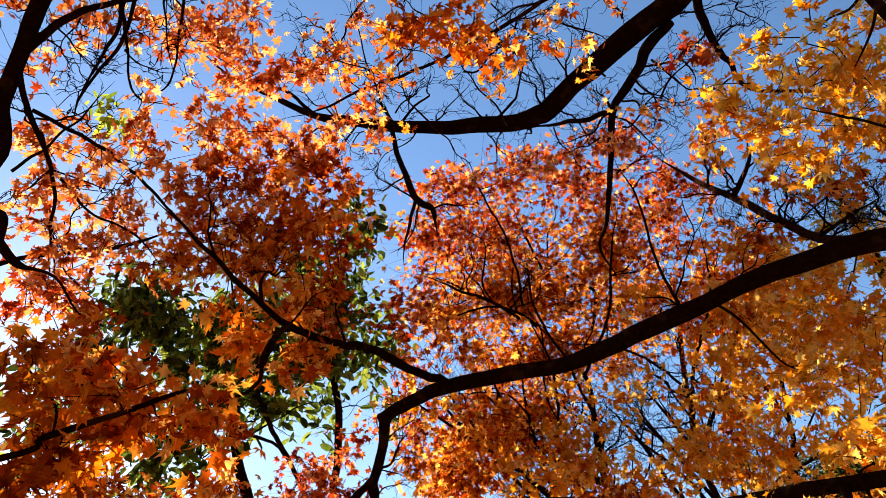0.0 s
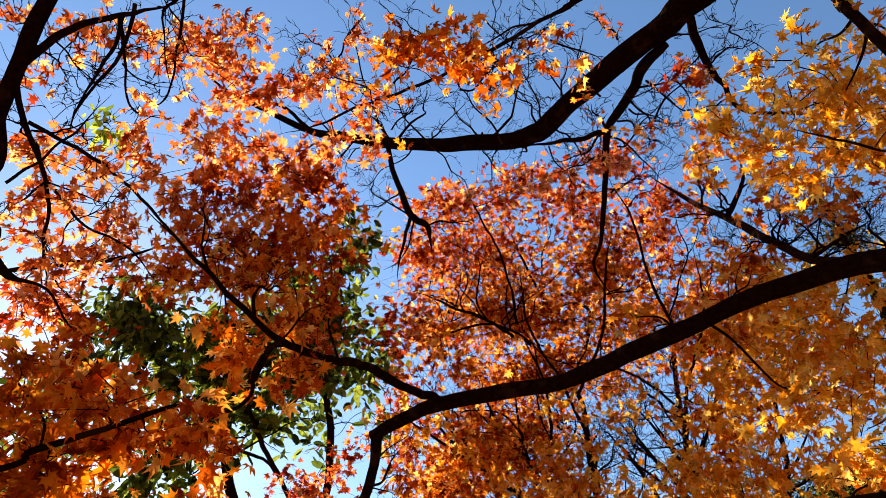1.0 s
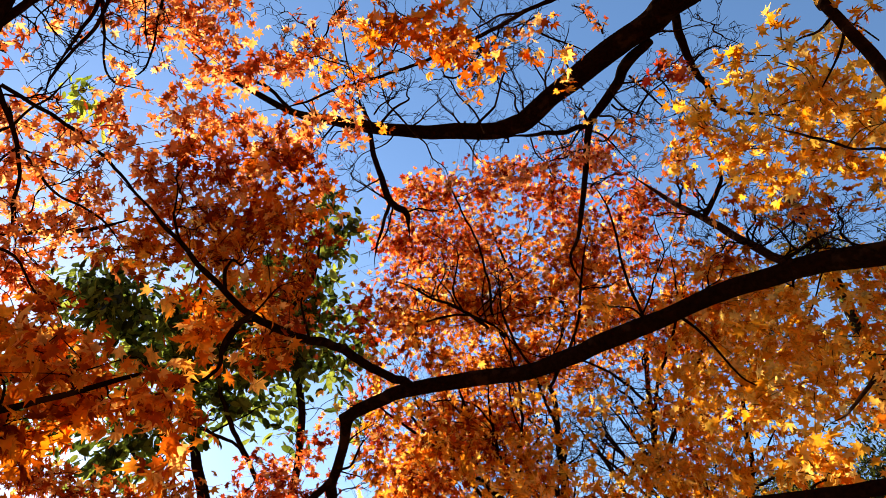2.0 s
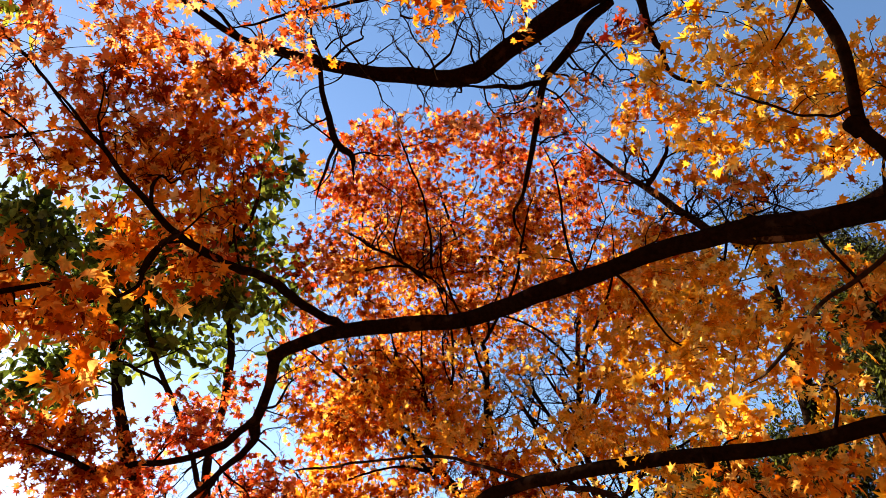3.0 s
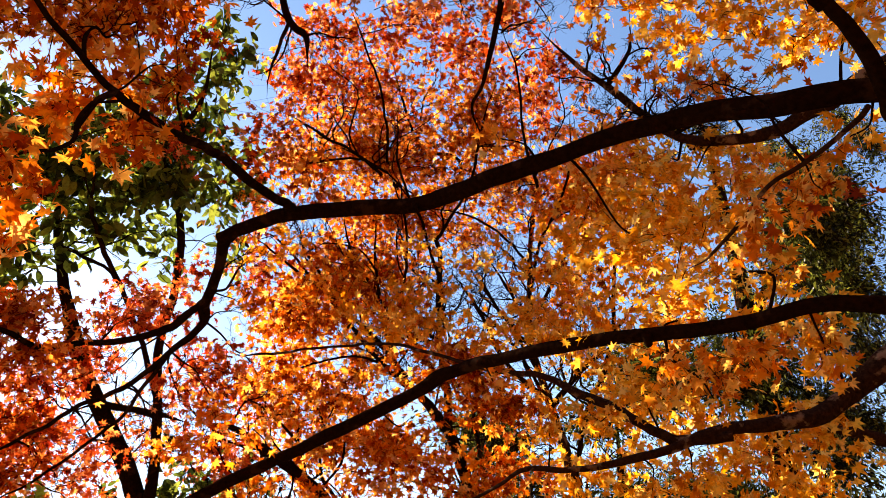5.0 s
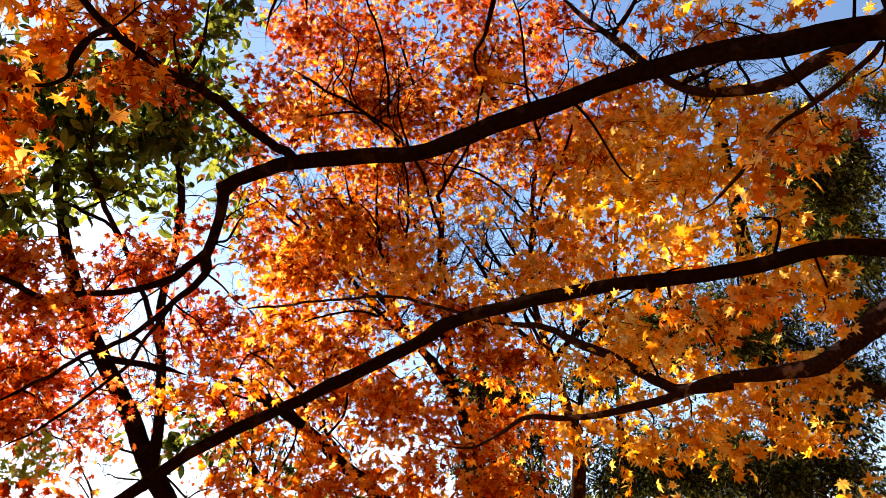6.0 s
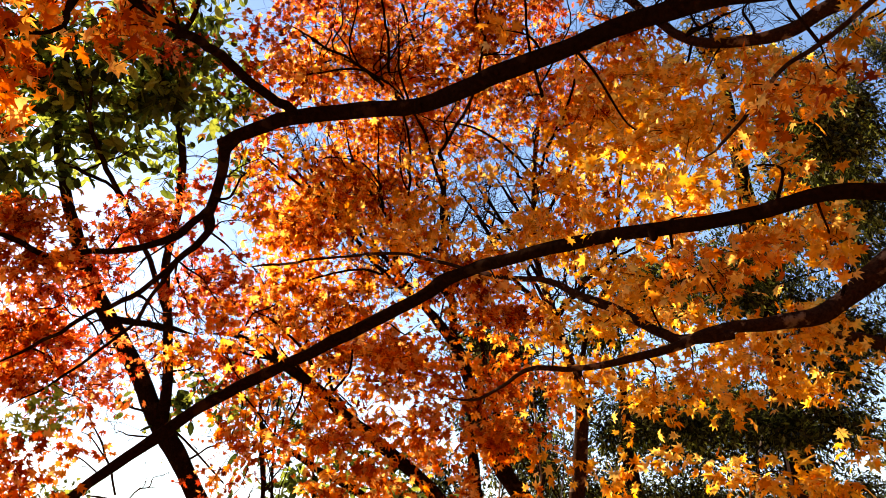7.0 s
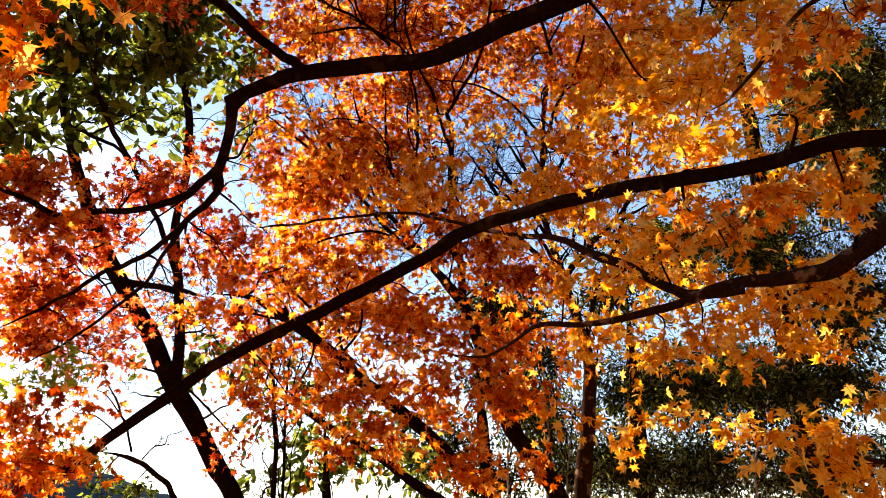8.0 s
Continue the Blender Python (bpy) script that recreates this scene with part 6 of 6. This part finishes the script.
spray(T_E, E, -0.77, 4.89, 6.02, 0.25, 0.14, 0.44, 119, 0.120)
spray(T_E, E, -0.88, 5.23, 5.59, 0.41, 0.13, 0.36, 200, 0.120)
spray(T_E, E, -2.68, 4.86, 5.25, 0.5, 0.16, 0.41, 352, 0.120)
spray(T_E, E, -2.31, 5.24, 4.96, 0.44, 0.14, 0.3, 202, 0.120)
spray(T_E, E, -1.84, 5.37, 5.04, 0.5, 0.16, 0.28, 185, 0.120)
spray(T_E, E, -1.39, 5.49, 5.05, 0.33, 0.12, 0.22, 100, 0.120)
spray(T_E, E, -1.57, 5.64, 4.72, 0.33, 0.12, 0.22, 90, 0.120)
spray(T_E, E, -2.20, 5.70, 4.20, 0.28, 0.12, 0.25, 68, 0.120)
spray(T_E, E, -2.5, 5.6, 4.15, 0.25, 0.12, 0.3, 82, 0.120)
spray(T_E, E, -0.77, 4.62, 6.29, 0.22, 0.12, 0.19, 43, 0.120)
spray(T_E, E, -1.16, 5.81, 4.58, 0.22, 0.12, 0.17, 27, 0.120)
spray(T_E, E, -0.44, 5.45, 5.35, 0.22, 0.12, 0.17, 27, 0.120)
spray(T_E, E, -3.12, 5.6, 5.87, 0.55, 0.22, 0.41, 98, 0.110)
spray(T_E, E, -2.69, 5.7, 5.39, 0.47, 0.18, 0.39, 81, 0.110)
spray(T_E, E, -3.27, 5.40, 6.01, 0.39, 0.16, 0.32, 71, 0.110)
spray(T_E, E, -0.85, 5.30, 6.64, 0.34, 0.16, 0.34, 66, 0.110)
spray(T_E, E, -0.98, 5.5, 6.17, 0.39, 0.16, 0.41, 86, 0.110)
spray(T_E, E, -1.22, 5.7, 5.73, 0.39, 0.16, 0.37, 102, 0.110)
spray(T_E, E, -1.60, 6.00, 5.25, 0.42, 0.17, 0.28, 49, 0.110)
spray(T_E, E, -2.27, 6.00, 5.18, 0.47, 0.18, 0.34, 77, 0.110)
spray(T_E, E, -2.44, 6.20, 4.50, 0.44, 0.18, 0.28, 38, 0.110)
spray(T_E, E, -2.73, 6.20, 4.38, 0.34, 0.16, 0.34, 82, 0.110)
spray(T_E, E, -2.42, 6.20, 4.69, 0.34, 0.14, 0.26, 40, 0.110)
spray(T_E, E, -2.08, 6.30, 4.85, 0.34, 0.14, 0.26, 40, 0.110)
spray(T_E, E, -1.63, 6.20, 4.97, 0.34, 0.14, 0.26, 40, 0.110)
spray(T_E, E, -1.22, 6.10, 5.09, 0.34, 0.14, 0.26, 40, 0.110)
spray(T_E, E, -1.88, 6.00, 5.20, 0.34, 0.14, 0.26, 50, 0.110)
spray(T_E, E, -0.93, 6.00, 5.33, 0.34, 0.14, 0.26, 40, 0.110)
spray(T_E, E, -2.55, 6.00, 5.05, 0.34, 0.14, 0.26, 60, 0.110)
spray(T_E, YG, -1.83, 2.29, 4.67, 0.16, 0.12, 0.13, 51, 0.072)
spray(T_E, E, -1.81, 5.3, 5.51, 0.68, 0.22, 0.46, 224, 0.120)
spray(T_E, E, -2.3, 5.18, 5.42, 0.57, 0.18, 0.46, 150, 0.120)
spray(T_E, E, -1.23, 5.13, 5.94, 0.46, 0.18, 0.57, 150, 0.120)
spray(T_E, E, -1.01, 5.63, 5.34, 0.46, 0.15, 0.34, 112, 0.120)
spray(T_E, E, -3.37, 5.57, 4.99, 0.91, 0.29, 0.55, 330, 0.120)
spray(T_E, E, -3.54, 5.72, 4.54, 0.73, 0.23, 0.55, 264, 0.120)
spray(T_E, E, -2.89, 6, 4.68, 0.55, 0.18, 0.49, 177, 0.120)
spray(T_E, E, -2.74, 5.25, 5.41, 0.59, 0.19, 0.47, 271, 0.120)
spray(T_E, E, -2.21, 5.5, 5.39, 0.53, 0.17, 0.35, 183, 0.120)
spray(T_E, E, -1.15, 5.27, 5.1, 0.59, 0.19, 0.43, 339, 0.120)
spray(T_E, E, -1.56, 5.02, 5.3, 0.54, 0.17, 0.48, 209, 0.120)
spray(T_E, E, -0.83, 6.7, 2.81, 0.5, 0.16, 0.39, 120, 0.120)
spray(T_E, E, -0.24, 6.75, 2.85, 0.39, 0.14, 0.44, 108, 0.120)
finish(T_E)

T_F = Tree("evergreen_tree", (6.8, 8.2, 0), "tall dense evergreen with small dark leaves", "evergreen tree", "narrow", 1.9)
limb(T_F, "trunk", [(6.8, 8.2, -0.1, 0.24), (6.7, 8.1, 2.0, 0.2), (6.6, 8.0, 4.5, 0.16), (6.6, 7.9, 7.0, 0.11), (6.8, 8.1, 9.0, 0.07), (6.9, 8.3, 11.0, 0.03)], BARK)
limb(T_F, "limb", [(6.6, 7.95, 5.8, 0.08), (7.6, 8.0, 7.4, 0.06), (8.6, 8.2, 9.0, 0.045), (9.6, 8.2, 10.2, 0.02)], BARK)
ramify(T_F, 60, 1.0, 1, 9)
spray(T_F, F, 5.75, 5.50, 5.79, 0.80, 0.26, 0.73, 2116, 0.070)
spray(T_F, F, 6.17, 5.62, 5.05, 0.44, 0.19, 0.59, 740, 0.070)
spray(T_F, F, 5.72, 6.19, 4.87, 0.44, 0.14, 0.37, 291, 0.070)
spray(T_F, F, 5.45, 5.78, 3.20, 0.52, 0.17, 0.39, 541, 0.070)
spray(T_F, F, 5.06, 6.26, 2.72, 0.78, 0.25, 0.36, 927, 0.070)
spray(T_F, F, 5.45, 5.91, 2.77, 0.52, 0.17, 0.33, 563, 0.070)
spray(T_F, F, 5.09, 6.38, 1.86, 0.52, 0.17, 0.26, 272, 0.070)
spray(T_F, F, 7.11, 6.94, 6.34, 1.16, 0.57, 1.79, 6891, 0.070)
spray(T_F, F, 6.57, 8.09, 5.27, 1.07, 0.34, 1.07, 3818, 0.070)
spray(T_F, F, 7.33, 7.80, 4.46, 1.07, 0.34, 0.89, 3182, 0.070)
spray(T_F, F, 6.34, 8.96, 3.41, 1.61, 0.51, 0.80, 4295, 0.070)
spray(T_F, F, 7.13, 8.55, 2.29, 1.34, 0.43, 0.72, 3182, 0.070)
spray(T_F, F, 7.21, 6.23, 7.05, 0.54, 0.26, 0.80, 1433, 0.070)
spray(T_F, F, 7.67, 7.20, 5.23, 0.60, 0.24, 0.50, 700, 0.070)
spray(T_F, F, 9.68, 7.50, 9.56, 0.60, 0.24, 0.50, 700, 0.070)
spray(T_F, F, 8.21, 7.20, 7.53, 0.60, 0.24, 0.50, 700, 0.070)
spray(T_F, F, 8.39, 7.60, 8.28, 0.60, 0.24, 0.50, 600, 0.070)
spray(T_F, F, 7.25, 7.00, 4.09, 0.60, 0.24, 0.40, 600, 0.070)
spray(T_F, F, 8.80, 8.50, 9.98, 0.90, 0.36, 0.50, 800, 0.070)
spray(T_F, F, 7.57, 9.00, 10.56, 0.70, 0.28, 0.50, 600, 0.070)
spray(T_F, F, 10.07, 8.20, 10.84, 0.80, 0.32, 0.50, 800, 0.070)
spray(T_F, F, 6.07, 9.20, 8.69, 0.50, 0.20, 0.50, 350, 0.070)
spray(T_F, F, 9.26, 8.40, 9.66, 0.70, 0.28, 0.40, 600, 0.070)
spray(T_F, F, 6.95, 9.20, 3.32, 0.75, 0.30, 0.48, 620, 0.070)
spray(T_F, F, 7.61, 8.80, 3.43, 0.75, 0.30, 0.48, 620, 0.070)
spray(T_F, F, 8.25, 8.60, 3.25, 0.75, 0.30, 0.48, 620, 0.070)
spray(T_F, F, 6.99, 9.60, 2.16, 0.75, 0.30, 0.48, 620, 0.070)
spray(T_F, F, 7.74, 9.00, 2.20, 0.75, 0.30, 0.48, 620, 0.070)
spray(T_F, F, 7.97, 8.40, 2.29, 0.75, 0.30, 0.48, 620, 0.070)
finish(T_F)

T_G = Tree("evergreen_tree", (4.4, 8.4, 0), "bushy evergreen with small dark green leaves", "evergreen tree", "narrow", 1.9)
limb(T_G, "trunk", [(4.4, 8.4, -0.1, 0.16), (4.4, 8.3, 1.5, 0.12), (4.3, 8.1, 3.0, 0.08), (4.3, 8.0, 4.6, 0.03)], BARK)
limb(T_G, "stem", [(3.71, 7.55, -0.10, 0.0180), (3.68, 7.50, 0.98, 0.0150), (3.68, 7.50, 1.97, 0.0120), (3.76, 7.50, 2.32, 0.0104), (3.90, 7.50, 2.82, 0.0087), (3.98, 7.50, 3.22, 0.0070)], BARK_PALE)
limb(T_G, "stem", [(5.33, 7.45, -0.10, 0.0195), (5.30, 7.40, 0.99, 0.0163), (5.30, 7.40, 1.98, 0.0130), (5.55, 7.40, 2.61, 0.0112), (5.76, 7.40, 3.15, 0.0094), (5.86, 7.40, 3.71, 0.0076)], BARK_PALE)
limb(T_G, "stem", [(5.67, 7.05, -0.10, 0.0225), (5.64, 7.00, 1.34, 0.0187), (5.64, 7.00, 2.67, 0.0150), (6.05, 7.00, 3.13, 0.0129), (6.45, 7.00, 3.49, 0.0109), (6.77, 7.00, 4.08, 0.0088)], BARK_PALE)
ramify(T_G, 60, 0.9, 1, 10)
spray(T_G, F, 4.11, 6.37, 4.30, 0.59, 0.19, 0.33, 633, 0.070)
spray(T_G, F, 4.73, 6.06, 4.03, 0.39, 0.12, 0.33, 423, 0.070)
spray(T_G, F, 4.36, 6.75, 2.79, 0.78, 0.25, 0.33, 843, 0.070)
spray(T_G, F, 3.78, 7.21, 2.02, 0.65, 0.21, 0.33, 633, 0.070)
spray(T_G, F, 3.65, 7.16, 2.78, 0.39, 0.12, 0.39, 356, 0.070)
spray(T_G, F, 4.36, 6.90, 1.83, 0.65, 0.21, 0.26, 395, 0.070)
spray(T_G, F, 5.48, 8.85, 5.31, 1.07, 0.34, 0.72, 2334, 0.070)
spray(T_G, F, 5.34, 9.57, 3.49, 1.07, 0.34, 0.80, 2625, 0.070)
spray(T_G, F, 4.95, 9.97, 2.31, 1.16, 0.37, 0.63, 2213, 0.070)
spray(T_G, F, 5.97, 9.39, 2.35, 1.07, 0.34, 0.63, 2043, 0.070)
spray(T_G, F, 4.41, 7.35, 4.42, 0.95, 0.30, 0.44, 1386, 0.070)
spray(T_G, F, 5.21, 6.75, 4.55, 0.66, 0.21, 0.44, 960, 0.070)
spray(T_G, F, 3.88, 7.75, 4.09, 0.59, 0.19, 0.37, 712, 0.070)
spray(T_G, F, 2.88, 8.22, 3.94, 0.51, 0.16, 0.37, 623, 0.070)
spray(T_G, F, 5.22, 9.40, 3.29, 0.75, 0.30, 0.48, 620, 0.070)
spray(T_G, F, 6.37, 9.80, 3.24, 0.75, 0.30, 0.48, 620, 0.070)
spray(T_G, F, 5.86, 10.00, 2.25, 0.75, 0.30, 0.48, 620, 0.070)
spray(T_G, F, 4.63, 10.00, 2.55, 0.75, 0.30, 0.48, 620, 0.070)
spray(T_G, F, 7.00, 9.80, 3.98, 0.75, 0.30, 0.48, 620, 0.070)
finish(T_G)

T_J = Tree("evergreen_tree", (2.6, 8.9, 0), "grey-green evergreen standing behind the maples", "evergreen tree", "narrow", 1.9)
limb(T_J, "trunk", [(2.6, 8.9, -0.1, 0.14), (2.6, 8.8, 1.5, 0.11), (2.5, 8.7, 2.6, 0.07), (2.4, 8.6, 3.6, 0.02)], BARK)
limb(T_J, "stem", [(2.92, 7.65, -0.10, 0.0210), (2.89, 7.60, 0.98, 0.0175), (2.89, 7.60, 1.96, 0.0140), (2.95, 7.60, 2.44, 0.0125), (2.92, 7.60, 3.06, 0.0109), (2.90, 7.60, 3.59, 0.0094), (3.01, 7.60, 4.01, 0.0078)], BARK_PALE)
limb(T_J, "stem", [(2.42, 7.45, -0.10, 0.0165), (2.39, 7.40, 0.97, 0.0137), (2.39, 7.40, 1.94, 0.0110), (2.46, 7.40, 2.63, 0.0095), (2.59, 7.40, 3.25, 0.0080), (2.68, 7.40, 3.65, 0.0065)], BARK_PALE)
limb(T_J, "stem", [(3.20, 7.75, -0.10, 0.0150), (3.17, 7.70, 0.99, 0.0125), (3.17, 7.70, 1.98, 0.0100), (3.28, 7.70, 2.58, 0.0086), (3.27, 7.70, 3.16, 0.0072), (3.20, 7.70, 3.63, 0.0059)], BARK_PALE)
ramify(T_J, 70, 0.9, 1, 11)
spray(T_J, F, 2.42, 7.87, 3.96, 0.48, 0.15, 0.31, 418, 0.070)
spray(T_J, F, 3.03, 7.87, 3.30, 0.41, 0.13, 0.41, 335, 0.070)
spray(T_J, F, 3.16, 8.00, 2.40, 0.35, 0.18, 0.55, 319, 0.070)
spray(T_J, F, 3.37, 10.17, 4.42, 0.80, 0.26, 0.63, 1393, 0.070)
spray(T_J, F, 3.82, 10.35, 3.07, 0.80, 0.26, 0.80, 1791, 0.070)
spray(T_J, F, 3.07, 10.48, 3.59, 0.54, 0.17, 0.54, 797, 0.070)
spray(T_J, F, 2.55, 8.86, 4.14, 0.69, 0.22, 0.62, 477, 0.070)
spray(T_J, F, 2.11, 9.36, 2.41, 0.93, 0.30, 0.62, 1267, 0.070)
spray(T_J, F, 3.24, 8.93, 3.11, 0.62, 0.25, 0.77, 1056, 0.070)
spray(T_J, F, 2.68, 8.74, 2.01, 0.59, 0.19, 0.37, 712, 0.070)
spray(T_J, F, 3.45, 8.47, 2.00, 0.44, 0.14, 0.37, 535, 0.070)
finish(T_J)

T_M = Tree("evergreen_tree", (0.7, 8.6, 0), "small round-leaved evergreen behind the maple trunks", "evergreen tree", "oval")
limb(T_M, "trunk", [(0.7, 8.6, -0.1, 0.1), (0.7, 8.5, 0.8, 0.08), (0.6, 8.4, 1.8, 0.05), (0.5, 8.3, 2.8, 0.02)], BARK)
limb(T_M, "stem", [(0.15, 6.27, -0.10, 0.0249), (0.12, 6.22, 0.72, 0.0203), (0.06, 6.14, 1.54, 0.0184), (0.01, 6.08, 2.18, 0.0184), (-0.09, 5.93, 2.85, 0.0143), (-0.16, 5.78, 3.29, 0.0082)], BARK)
limb(T_M, "stem", [(0.15, 6.47, -0.10, 0.0171), (0.14, 6.43, 0.73, 0.0140), (0.13, 6.34, 1.55, 0.0127), (0.08, 6.22, 2.49, 0.0106), (0.09, 6.09, 3.01, 0.0063)], BARK)
ramify(T_M, 30, 0.7, 1, 12)
spray(T_M, E, 0.39, 8.38, 2.31, 0.61, 0.19, 0.30, 114, 0.120)
spray(T_M, E, 1.04, 8.36, 2.08, 0.47, 0.15, 0.30, 89, 0.120)
spray(T_M, E, 1.34, 8.27, 2.45, 0.34, 0.12, 0.27, 58, 0.120)
spray(T_M, E, -0.13, 8.42, 1.94, 0.34, 0.12, 0.27, 58, 0.120)
spray(T_M, E, 0.72, 8.38, 2.13, 0.81, 0.26, 0.34, 118, 0.120)
spray(T_M, E, 1.73, 8.25, 2.02, 0.54, 0.17, 0.34, 113, 0.120)
spray(T_M, E, 0.15, 7.61, 2.72, 0.43, 0.14, 0.31, 83, 0.120)
spray(T_M, E, 0.88, 7.62, 2.40, 0.49, 0.16, 0.31, 95, 0.120)
spray(T_M, E, 0.44, 7.71, 1.95, 0.56, 0.18, 0.25, 86, 0.120)
spray(T_M, E, 1.36, 7.60, 2.07, 0.49, 0.16, 0.31, 95, 0.120)
finish(T_M)

T_R = Tree("shrub", (0.28, 5.49, 0), "bare curved shrub stems", "shrub")
limb(T_R, "stem", [(0.28, 5.49, -0.10, 0.0264), (-0.01, 5.42, 0.70, 0.0215), (-0.53, 5.30, 1.49, 0.0195), (-0.66, 5.27, 1.67, 0.0177), (-0.85, 5.23, 1.79, 0.0160), (-1.05, 5.18, 1.83, 0.0142)], BARK)
limb(T_R, "stem", [(-0.88, 5.22, 1.84, 0.0071), (-0.99, 5.16, 2.12, 0.0071), (-1.16, 5.06, 2.39, 0.0053)], BARK)
bare_twig(T_R, (-1.01, 5.18, 1.97), (-1.28, 5.09, 2.09), 0.0063)
bare_twig(T_R, (-0.81, 5.24, 1.79), (-0.56, 5.25, 2.00), 0.0063)
spray(T_R, E, -0.85, 5.25, 1.61, 0.21, 0.12, 0.09, 97, 0.050)
spray(T_R, E, -1.08, 5.20, 1.58, 0.17, 0.12, 0.07, 36, 0.050)
spray(T_R, E, -1.14, 5.20, 1.79, 0.18, 0.12, 0.12, 160, 0.050)
spray(T_R, E, -1.21, 5.00, 1.71, 0.2, 0.12, 0.12, 160, 0.050)
finish(T_R)
